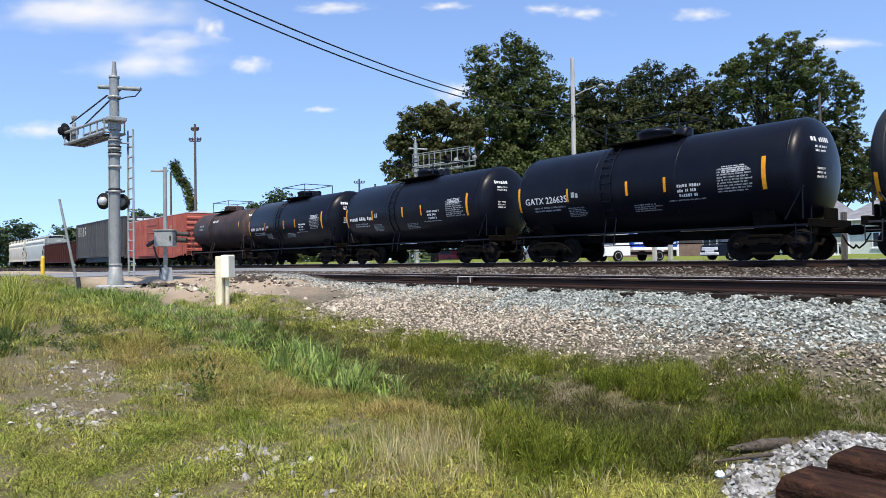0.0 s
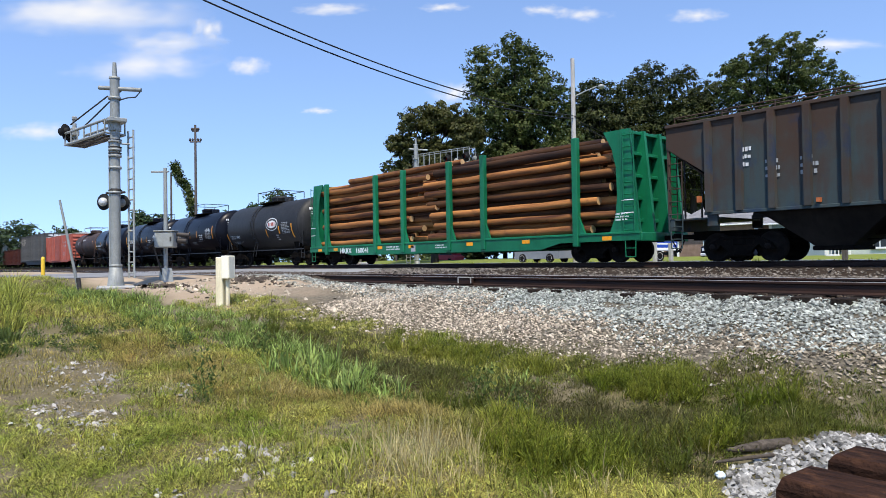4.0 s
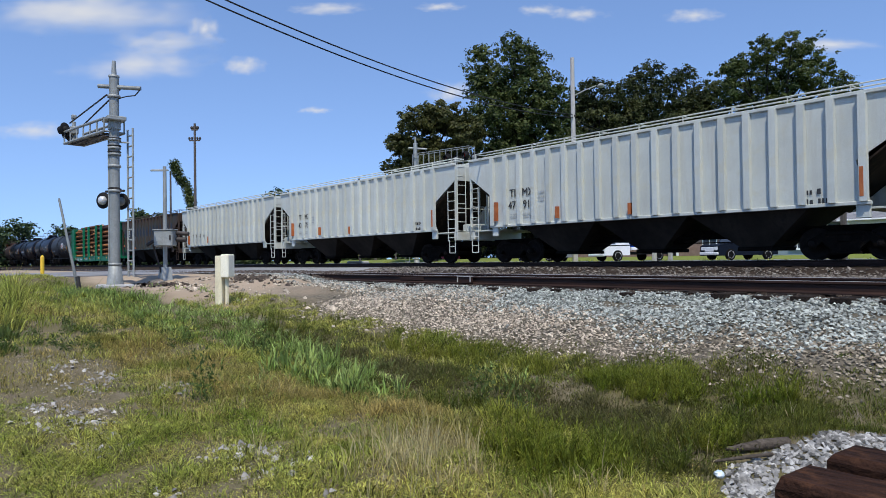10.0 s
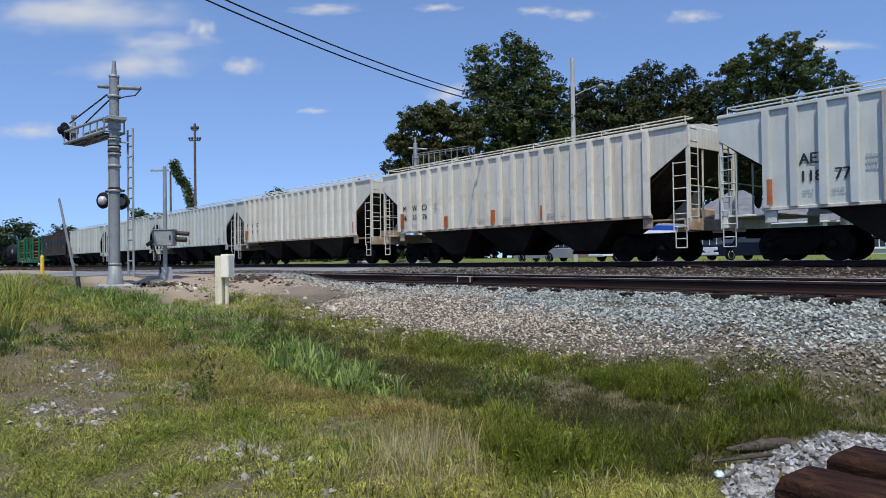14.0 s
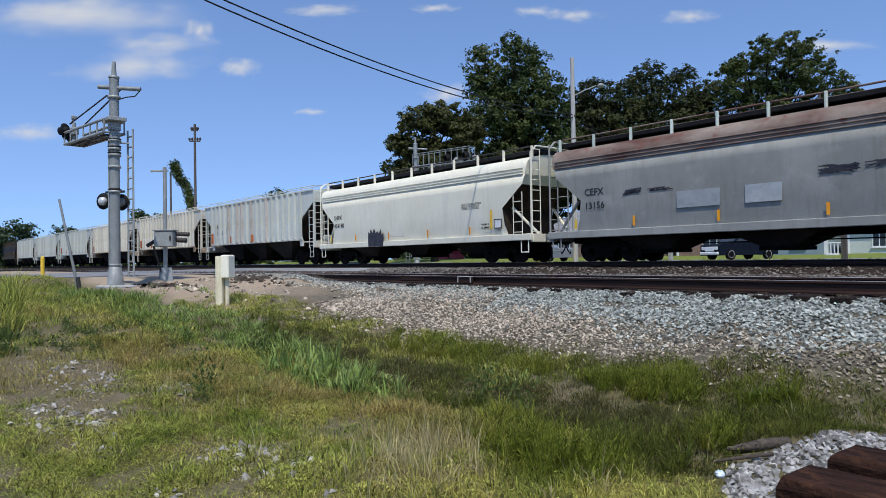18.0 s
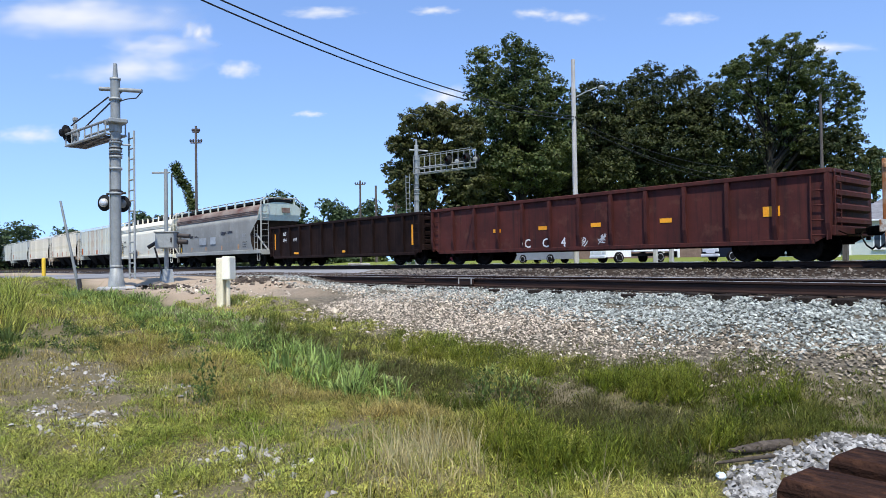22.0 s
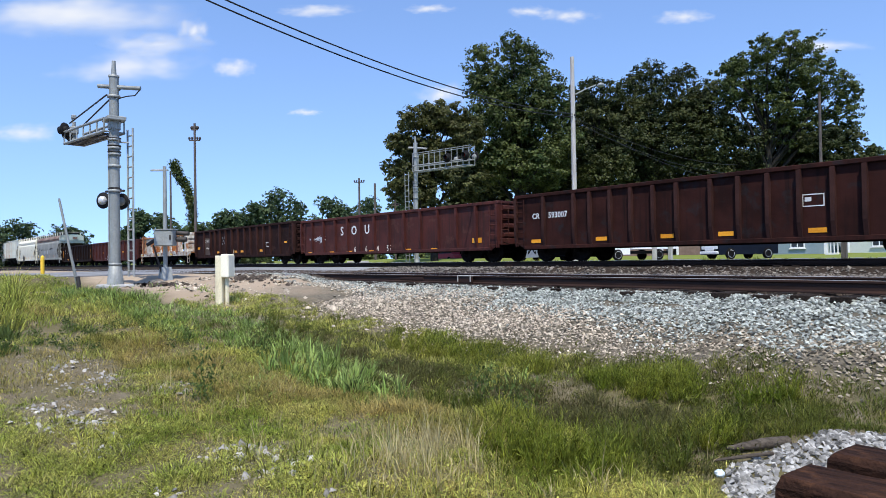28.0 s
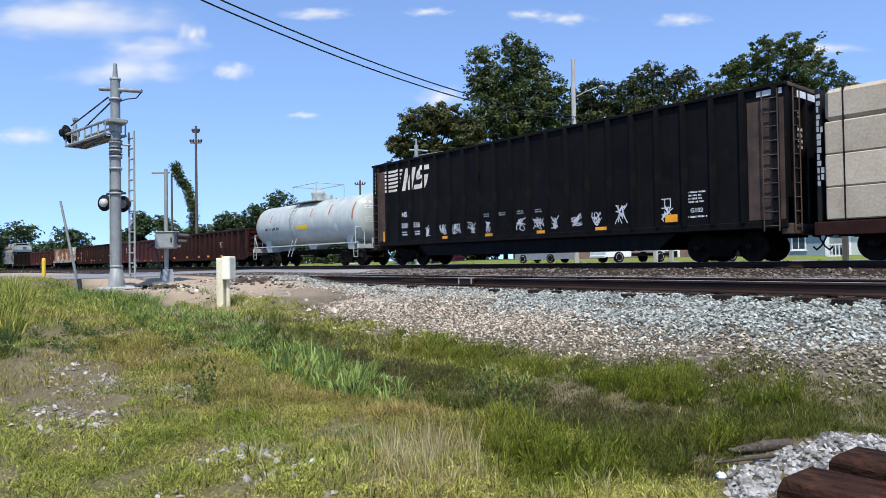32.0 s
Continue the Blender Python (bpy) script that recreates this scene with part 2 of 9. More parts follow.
ALUMINIUM = material("bright_aluminium", (0.55, 0.56, 0.56), (0.68, 0.69, 0.68), 3, 0.35, 0.3, bump=0)
RED_LENS = material("red_lens", (0.10, 0.008, 0.006), (0.16, 0.012, 0.008), 3, 0.2, bump=0)


def leaf_material(name, a, b, scale=0.25, island=0.45):
    m = material(name, a, b, scale, 0.55, bump=0, island=island, world_pos=True)
    bs = m.node_tree.nodes["Principled BSDF"]
    tr = m.node_tree.nodes.new("ShaderNodeBsdfTranslucent")
    mx = m.node_tree.nodes.new("ShaderNodeMixShader")
    mx.inputs[0].default_value = 0.22 if scale < 1 else 0.42
    src = bs.inputs["Base Color"].links[0].from_socket
    L = m.node_tree.links
    L.new(src, tr.inputs["Color"])
    L.new(bs.outputs[0], mx.inputs[1])
    L.new(tr.outputs[0], mx.inputs[2])
    L.new(mx.outputs[0], m.node_tree.nodes["Material Output"].inputs["Surface"])
    bs.inputs["Specular IOR Level"].default_value = 0.25
    return m


LEAF = leaf_material("oak_leaves", (0.032, 0.056, 0.013), (0.10, 0.12, 0.032))
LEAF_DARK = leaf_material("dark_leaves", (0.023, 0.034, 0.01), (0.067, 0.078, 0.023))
LEAF_OLIVE = leaf_material("olive_leaves", (0.042, 0.049, 0.014), (0.093, 0.097, 0.028))
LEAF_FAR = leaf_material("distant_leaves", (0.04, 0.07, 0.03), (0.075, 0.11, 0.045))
GRASS = leaf_material("green_grass", (0.215, 0.27, 0.038), (0.49, 0.455, 0.12), 1.1, 0.85)
GRASS_DIM = leaf_material("olive_ditch_grass", (0.09, 0.12, 0.018), (0.18, 0.185, 0.035), 1.6, 0.7)
GRASS_BRIGHT = leaf_material("yellow_green_grass", (0.15, 0.19, 0.02), (0.26, 0.26, 0.04), 1.1, 0.7)
GRASS_DRY = leaf_material("dry_grass", (0.42, 0.32, 0.11), (0.29, 0.275, 0.07), 1.3, 0.8)
GRASS_LUSH = leaf_material("lush_grass", (0.15, 0.24, 0.045), (0.34, 0.41, 0.13), 2.2, 0.8)
GRASS_BROWN = leaf_material("dead_olive_weeds", (0.085, 0.078, 0.026), (0.15, 0.145, 0.048), 1.5)
GRASS_WEED = leaf_material("weed_leaves", (0.06, 0.10, 0.022), (0.14, 0.18, 0.05), 2.0)
STRAW = leaf_material("straw", (0.44, 0.35, 0.16), (0.62, 0.53, 0.28), 2.0)
OLD_BOARD = material("weathered_board", (0.045, 0.035, 0.026), (0.11, 0.09, 0.07), 4, 0.9, bump=0.5, stretch=(1, 9, 9))
LITTER = material("pale_blue_plastic", (0.45, 0.6, 0.75), (0.75, 0.82, 0.86), 9, 0.35)

# ---- ground, tracks, road ----
NEAR_Y, FAR_Y = 10.62, 22.0        # track centre lines


def ground_z(x, y):
    """Height of the ground: a ditch beside the line, a bank to the west, flat beyond."""
    x, y = np.asarray(x, float), np.asarray(y, float)
    zn = np.interp(y, [-50, 1.0, 3.5, 5.2, 6.6, 7.4, 8.2, 9.35, 12.0, 14, 19.0, 20.5, 24, 25.5, 40, 52, 57, 90], [-1.35, -1.35, -1.42, -1.5, -1.33, -1.05, -0.82, -0.44, -0.44, -0.42, -0.42, -0.2, -0.2, -0.36, -0.2, -0.16, 0.2, 0.4])
    zl = np.interp(y, [-50, 0.0, 2.0, 4.5, 9.35, 12.0, 14, 19.0, 20.5, 24, 25.5, 40, 52, 57, 90], [-0.3, -0.45, -0.55, -0.52, -0.42, -0.42, -0.42, -0.42, -0.2, -0.2, -0.36, -0.2, -0.16, 0.2, 0.4])
    d = step(-6.5, -19.0, x)
    z = lerp(zn, zl, d)
    lift = np.maximum(step(-15.5, -18.0, x) * step(7.3, 8.9, y) * step(46, 40, y), step(-21.5, -23.5, x) * step(50, 45, y))
    z = lerp(z, np.maximum(z, -0.24), lift * step(-75, -62, x))
    rough = np.where((x > -17) & (y < 9.0) & (y > -20), 1.0, 0.0)
    return z + rough * (0.035 * np.sin(1.7 * x + 0.9 * y) + 0.03 * np.sin(2.9 * y - 1.3 * x + 1.0) + 0.015 * np.sin(5.1 * x + 4.3 * y))


def build_ground():
    xs = np.concatenate([-np.geomspace(3500, 45, 26), np.arange(-44, 10, 0.3), np.geomspace(10.5, 3500, 26)])
    ys = np.concatenate([-np.geomspace(3500, 6, 22), np.arange(-5.5, 13, 0.28), np.arange(13.2, 30, 0.7), np.arange(31, 60, 1.5), np.geomspace(62, 3500, 26)])
    X, Y = np.meshgrid(xs, ys, indexing="ij")
    Z = ground_z(X, Y)
    v = np.stack([X, Y, Z], -1).reshape(-1, 3)
    nx, ny = X.shape
    i = (np.arange(nx - 1)[:, None] * ny + np.arange(ny - 1)[None, :]).ravel()
    f = np.stack([i, i + ny, i + ny + 1, i + 1], -1)
    m = material("soil_and_turf", (0.165, 0.135, 0.095), (0.12, 0.105, 0.05), 0.9, 0.95, bump=0.7, grain=26, world_pos=True, spec=0.04,
                 spot=(0.215, 0.185, 0.15), spot_amount=0.7)
    nt = m.node_tree
    N, L = nt.nodes, nt.links
    bs = N["Principled BSDF"]
    turf = bs.inputs["Base Color"].links[0].from_socket
    geo = N.new("ShaderNodeNewGeometry")
    sep = N.new("ShaderNodeSeparateXYZ")
    L.new(geo.outputs["Position"], sep.inputs[0])
    wob = N.new("ShaderNodeTexNoise")
    wob.inputs["Scale"].default_value, wob.inputs["Detail"].default_value = 0.9, 5.0
    L.new(geo.outputs["Position"], wob.inputs["Vector"])

    def math(op, a, b):
        n = N.new("ShaderNodeMath")
        n.operation = op
        for k, s in enumerate((a, b)):
            if hasattr(s, "is_output"):
                L.new(s, n.inputs[k])
            else:
                n.inputs[k].default_value = s
        return n.outputs[0]

    def band(sock, a, b):
        n = N.new("ShaderNodeMapRange")
        n.interpolation_type = "SMOOTHSTEP"
        n.inputs["From Min"].default_value, n.inputs["From Max"].default_value = a, b
        L.new(sock, n.inputs["Value"])
        return n.outputs[0]

    def mix(fac, a, b):
        n = N.new("ShaderNodeMix")
        n.data_type = "RGBA"
        L.new(fac, n.inputs[0])
        for k, s in ((6, a), (7, b)):
            if hasattr(s, "is_output"):
                L.new(s, n.inputs[k])
            else:
                n.inputs[k].default_value = (*s, 1)
        return n.outputs[2]

    yy = math("ADD", sep.outputs["Y"], math("MULTIPLY", math("SUBTRACT", wob.outputs["Fac"], 0.5), 1.6))
    # stones between and beside the rails
    vor = N.new("ShaderNodeTexVoronoi")
    vor.inputs["Scale"].default_value = 17.0
    L.new(geo.outputs["Position"], vor.inputs["Vector"])
    shade = N.new("ShaderNodeMapRange")
    shade.inputs["To Min"].default_value, shade.inputs["To Max"].default_value = 0.6, 1.15
    sepc = N.new("ShaderNodeSeparateColor")
    L.new(vor.outputs["Color"], sepc.inputs[0])
    L.new(sepc.outputs[0], shade.inputs["Value"])
    grey = mix(wob.outputs["Fac"], (0.115, 0.10, 0.075), (0.17, 0.15, 0.115))
    hs = N.new("ShaderNodeHueSaturation")
    L.new(shade.outputs[0], hs.inputs["Value"])
    L.new(grey, hs.inputs["Color"])
    brown = mix(wob.outputs["Fac"], (0.02, 0.014, 0.011), (0.06, 0.047, 0.038))
    bed = mix(band(yy, 9.2, 9.8), hs.outputs[0], brown)
    # dirt apron by the crossing
    dirt = mix(wob.outputs["Fac"], (0.34, 0.25, 0.165), (0.41, 0.335, 0.255))
    west = math("ADD", sep.outputs["X"], math("MULTIPLY", math("SUBTRACT", wob.outputs["Fac"], 0.5), 4.0))
    c = mix(band(yy, 6.9, 7.7), turf, bed)
    near_dirt = math("MULTIPLY", math("MULTIPLY", band(yy, 4.6, 5.6), math("SUBTRACT", 1.0, band(yy, 8.7, 9.6))), math("SUBTRACT", 1.0, band(west, -17.5, -12.5)))
    c = mix(near_dirt, c, dirt)
    lawn = mix(wob.outputs["Fac"], (0.13, 0.19, 0.035), (0.21, 0.22, 0.07))
    c = mix(band(yy, 24.6, 25.6), c, lawn)
    L.new(c, bs.inputs["Base Color"])
    ob = soup("ground", v, f, m)
    for p in ob.data.polygons:
        p.use_smooth = True
    tagged(ob, "uneven grassy ground with a ditch beside stone ballast", "ground", kind="structure")


def rail_shape(x0, x1, y, top):
    s = Mesh()
    prof = [(-0.07, -0.17), (0.07, -0.17), (0.07, -0.155), (0.012, -0.13), (0.012, -0.045), (0.036, -0.03), (0.036, -0.008), (0.028, 0),
            (-0.028, 0), (-0.036, -0.008), (-0.036, -0.03), (-0.012, -0.045), (-0.012, -0.13), (-0.07, -0.155)]
    s.prism([(y + a, top + b) for a, b in prof], x0, x1, "x")
    return s


def build_track(name, yc, top, label, x_near, worn):
    root = thing(name, label, "railway track", "railway tracks", "structure", pose(0, yc, top))
    for side in (-0.7525, 0.7525):
        part("rail", rail_shape(-420, 260, side, -0.004), RAIL, root)
        part("rail_head", Mesh().box(-420, 260, side - 0.026, side + 0.026, -0.003, 0.0), RAIL_TOP if worn else RAIL, root, "polished rail head" if worn else "")
        for k in range(2):
            x = x_near - 6 - 11.9 * k
            part("joint_bar", Mesh().box(x - 0.45, x + 0.45, side - 0.034, side + 0.034, -0.125, -0.05, 0.01), RAIL, root)
    me = Mesh().box(-0.115, 0.115, -1.3, 1.3, -0.36, -0.178, 0.012).data("tie", TIE)
    rnd = random.Random(5)
    k = 0
    x = x_near
    while x > x_near - 44:
        ob = part("tie", me, TIE, root)
        ob.matrix_local = pose(x, rnd.uniform(-0.13, 0.06), rnd.uniform(-0.03, 0.005), 0, 0, rnd.uniform(-2, 2))
        x -= 0.52
    rest = Mesh()
    while x > -160:
        rest.box(x - 0.115, x + 0.115, -1.3, 1.3, -0.36, -0.178)
        x -= 0.52
    tagged(part("far_ties", rest, TIE, root), kind="stuff")
    return root


def stones(name, pts, sizes, mat, label, seed=3):
    """Broken stone scattered over given places: one sheet of rough pebbles."""
    rng = np.random.default_rng(seed)
    base = np.array([(1, 0, 0), (0.3, 0.95, 0), (-0.8, 0.6, 0), (-0.8, -0.6, 0), (0.3, -0.95, 0), (0.35, 0.3, 0.8), (-0.4, -0.2, 0.9)])
    tri = np.array([(0, 1, 5), (1, 2, 5), (2, 6, 5), (2, 3, 6), (3, 4, 6), (4, 5, 6), (4, 0, 5)])
    n = len(pts)
    r = rng.uniform(0.6, 1.25, (n, 7))
    v = base[None] * r[..., None] * np.stack([rng.uniform(0.8, 1.4, n), rng.uniform(0.7, 1.1, n), rng.uniform(0.55, 1.05, n)], -1)[:, None]
    a = rng.uniform(0, 2 * pi, n)
    c, s = np.cos(a), np.sin(a)
    x, y = v[..., 0] * c[:, None] - v[..., 1] * s[:, None], v[..., 0] * s[:, None] + v[..., 1] * c[:, None]
    tilt = rng.normal(0, 0.4, n)
    z = v[..., 2] + x * tilt[:, None]
    v = np.stack([x, y, z], -1) * sizes[:, None, None] + pts[:, None]
    f = (np.arange(n)[:, None, None] * 7 + tri[None]).reshape(-1, 3)
    return tagged(soup(name, v.reshape(-1, 3), f, mat), label, "stones", kind="stuff")


def gravel_edge(y):
    """The western edge of the gravel patch by the stacked timbers."""
    return np.interp(y, [3.4, 4.2, 4.8, 5.25, 5.7, 6.2, 6.5, 6.9], [-1.8, -2.25, -2.52, -2.62, -2.48, -2.25, -1.9, -1.0])


def build_stones():
    rng = np.random.default_rng(11)
    n = 100000
    x = 4 - 27 * rng.random(n) ** 1.1
    y = 6.3 + 3.2 * rng.random(n) ** 0.62
    p = np.stack([x, y, ground_z(x, y) + rng.uniform(-0.005, 0.022, n)], -1)
    keep = ~((x < -13) & (y < 8.3 + 0.5 * rng.random(n))) & (x > -21)
    size = rng.uniform(0.014, 0.034, n)
    edge = 7.55 + 0.1 * (x + 6) * (x > -6) * (x < 2) - 0.35 * np.clip((x + 4) / 4, 0, 1) + 0.45 * rng.normal(0, 0.5, n) + 0.35 * cloud(x, y, 1.2, 1)
    low = (y < edge + 0.35 + 0.6 * step(-3.5, -8.5, x)) | ((x < -9) & (rng.random(n) < 0.6))
    a = keep & ~low
    stones("ballast", p[a], size[a], STONE, "pale grey broken stone ballast on the track shoulder")
    b = keep & low & (y > edge - 1.0 * rng.random(n)) & (rng.random(n) < 0.8)
    west = b & (x + rng.normal(0, 0.8, n) < -5.5)
    stones("dusty_ballast", p[west], size[west] * 0.9, STONE_TAN, "dusty tan stones at the foot of the ballast", 4)
    b &= ~west
    stones("earthy_ballast", p[b], size[b] * 0.85, STONE_EARTH, "earth-stained stones at the foot of the ballast", 13)
    n = 7000
    x, y = 4 - 24 * rng.random(n), rng.uniform(9.1, 9.5, n)
    stones("ballast_crest", np.stack([x, y, ground_z(x, y) + rng.uniform(0.0, 0.045, n)], -1), rng.uniform(0.014, 0.032, n), STONE, "pale ballast stones against the tie ends", 12)
    # crib stones between the ties of the near track and between the tracks
    n = 17000
    x, y = 6 - 34 * rng.random(n), rng.uniform(9.3, 13.0, n)
    stones("crib_stones", np.stack([x, y, ground_z(x, y) + 0.02], -1), rng.uniform(0.02, 0.045, n), STONE_BROWN, "brown-stained stones between the ties", 5)
    # greyer stones over the ground between the two tracks
    n = 12000
    x, y = 8 - 46 * rng.random(n) ** 1.2, rng.uniform(12.3, 20.2, n)
    k = x > -19 - (y - 12) * 1.2
    stones("track_stones", np.stack([x, y, ground_z(x, y) + 0.02 + 0.05 * np.clip(cloud(x, y, 0.5, 53), 0, 1)], -1)[k], rng.uniform(0.025, 0.06, n)[k], STONE_MID, "grey-brown stones between the two tracks", 10)
    # rubble on the bare dirt by the crossing
    n = 3200
    x, y = -10 - 12 * rng.random(n), rng.uniform(5.2, 8.8, n)
    k = (cloud(x, y, 0.9, 26) + 0.9 * rng.random(n) > 0.35) & (x > -22) & (y > 5.2 + 0.12 * (x + 22))
    stones("rubble", np.stack([x, y, ground_z(x, y) + 0.01], -1)[k], (0.012 + 0.06 * rng.random(n) ** 4)[k], STONE_TAN, "tan rubble and clods on bare dirt", 8)
    n = 260
    x, y = np.concatenate([rng.normal(-20.1, 0.5, n // 2), rng.normal(-18.3, 0.8, n // 2)]), np.concatenate([rng.normal(6.4, 0.3, n // 2), rng.normal(8.3, 0.25, n // 2)])
    stones("asphalt_lumps", np.stack([x, y, ground_z(x, y) + 0.01], -1), 0.03 + 0.09 * rng.random(n) ** 2, STONE_BROWN, "dark lumps of broken asphalt by the crossing", 9)
    # gravel patch at the stacked timbers, and loose stones in the grass
    n = 14000
    x, y = rng.uniform(-3.1, 0.6, n), rng.uniform(3.6, 6.8, n)
    k = x > gravel_edge(y) + 0.12 * cloud(x, y, 3.0, 2)
    stones("gravel_patch", np.stack([x, y, ground_z(x, y) + 0.008], -1)[k], rng.uniform(0.015, 0.036, n)[k], STONE_WHITE, "white-grey gravel heap beside stacked timbers", 6)
    n = 10000
    x, y = -2.5 - 9.5 * rng.random(n), rng.uniform(0.8, 4.2, n)
    k = stony(x, y) + 0.5 * cloud(x, y, 3.5, 3) > 0.62 + 0.8 * rng.random(n)
    stones("loose_stones", np.stack([x, y, ground_z(x, y) + 0.008], -1)[k], (0.008 + 0.034 * rng.random(n) ** 2.8)[k], STONE_LOOSE, "loose pale stones among short grass", 7)
    n = 16000
    x, y = -4.0 - 8.5 * rng.random(n), rng.uniform(0.7, 3.3, n)
    k = blob(x, y, (-9.6, 1.9, 1.9, 0.75), (-7.6, 1.5, 1.4, 0.6), (-5.0, 2.35, 0.8, 0.45)) + 0.6 * cloud(x, y, 2.6, 54) > 0.35 + 0.7 * rng.random(n)
    stones("fine_gravel", np.stack([x, y, ground_z(x, y) + 0.002], -1)[k], rng.uniform(0.004, 0.012, n)[k], STONE_EARTH, "fine brown grit on bare soil", 14)


def cloud(x, y, scale, seed):
    """Smooth value noise from -1 to 1 over the plan."""
    g = np.random.default_rng(100 + seed).uniform(-1, 1, (64, 64))
    out = np.zeros(np.shape(x))
    for o, w in ((1.0, 0.65), (2.3, 0.35)):
        u, v = np.asarray(x) * scale * o + 200, np.asarray(y) * scale * o + 200
        i, j = np.floor(u).astype(int), np.floor(v).astype(int)
        a, b = u - i, v - j
        a, b = a * a * (3 - 2 * a), b * b * (3 - 2 * b)
        c = lambda p, q: g[p % 64, q % 64]
        out = out + w * ((c(i, j) * (1 - a) + c(i + 1, j) * a) * (1 - b) + (c(i, j + 1) * (1 - a) + c(i + 1, j + 1) * a) * b)
    return out


def blob(x, y, *spots):
    """One inside any of the soft ellipses (x, y, rx, ry), falling to nothing outside."""
    return np.max([np.clip(1.6 - ((x - a) / c) ** 2 - ((y - b) / d) ** 2, 0, 1) for a, b, c, d in spots], axis=0)


def stony(x, y):
    return blob(x, y, (-7.4, 1.45, 1.0, 0.5), (-9.7, 2.0, 1.1, 0.5), (-5.1, 2.35, 0.75, 0.4), (-8.1, 2.7, 0.4, 0.25), (-3.9, 2.28, 0.14, 0.12), (-6.2, 1.45, 0.4, 0.25), (-4.75, 1.5, 0.3, 0.2))


def tufts(name, centres, radius, height, per, width, lean, mat, label, seed, fine=True):
    """Grass in tufts: blades that fan outwards from each centre, tallest in the middle; fine ones are slim lozenges."""
    rng = np.random.default_rng(seed)
    n = len(centres) * per
    k = np.repeat(np.arange(len(centres)), per)
    rr = radius[k] * rng.random(n) ** 0.7
    a = rng.uniform(0, 2 * pi, n)
    x, y = centres[k, 0] + rr * np.cos(a), centres[k, 1] + rr * np.sin(a)
    base = np.stack([x, y, ground_z(x, y) - 0.012], -1)
    out = a + rng.normal(0, 0.7, n)
    d = np.stack([np.cos(out), np.sin(out), np.zeros(n)], -1)
    face = rng.uniform(0, 2 * pi, n)
    w = np.stack([np.cos(face), np.sin(face), np.zeros(n)], -1) * (width * rng.uniform(0.6, 1.4, n))[:, None]
    h = height[k] * rng.uniform(0.45, 1.15, n) * (1.1 - 0.45 * rr / radius[k])
    ln = lean * (0.25 + 0.9 * rr / radius[k]) * rng.uniform(0.5, 1.4, n)
    up = np.array([0, 0, 1.0])
    mid = base + up * (0.55 * h)[:, None] + d * (h * ln * 0.35)[:, None]
    tip = base + up * (h * np.clip(1 - 0.35 * ln, 0.3, 1))[:, None] + d * (h * ln)[:, None]
    if fine:
        v = np.stack([base, mid - 1.15 * w, mid + 1.15 * w, tip], 1).reshape(-1, 3)
        i = np.arange(n)[:, None] * 4
        f = np.concatenate([i + [[0, 2, 1]], i + [[1, 2, 3]]], 1).reshape(-1, 3)
        return tagged(soup(name, v, f, mat), label, "grass", kind="stuff")
    v = np.stack([base - w, base + w, mid - 0.85 * w, mid + 0.85 * w, tip], 1).reshape(-1, 3)
    i = np.arange(n)[:, None] * 5
    f = np.concatenate([i + [[0, 1, 3]], i + [[0, 3, 2]], i + [[2, 3, 4]]], 1).reshape(-1, 3)
    return tagged(soup(name, v, f, mat), label, "grass", kind="stuff")


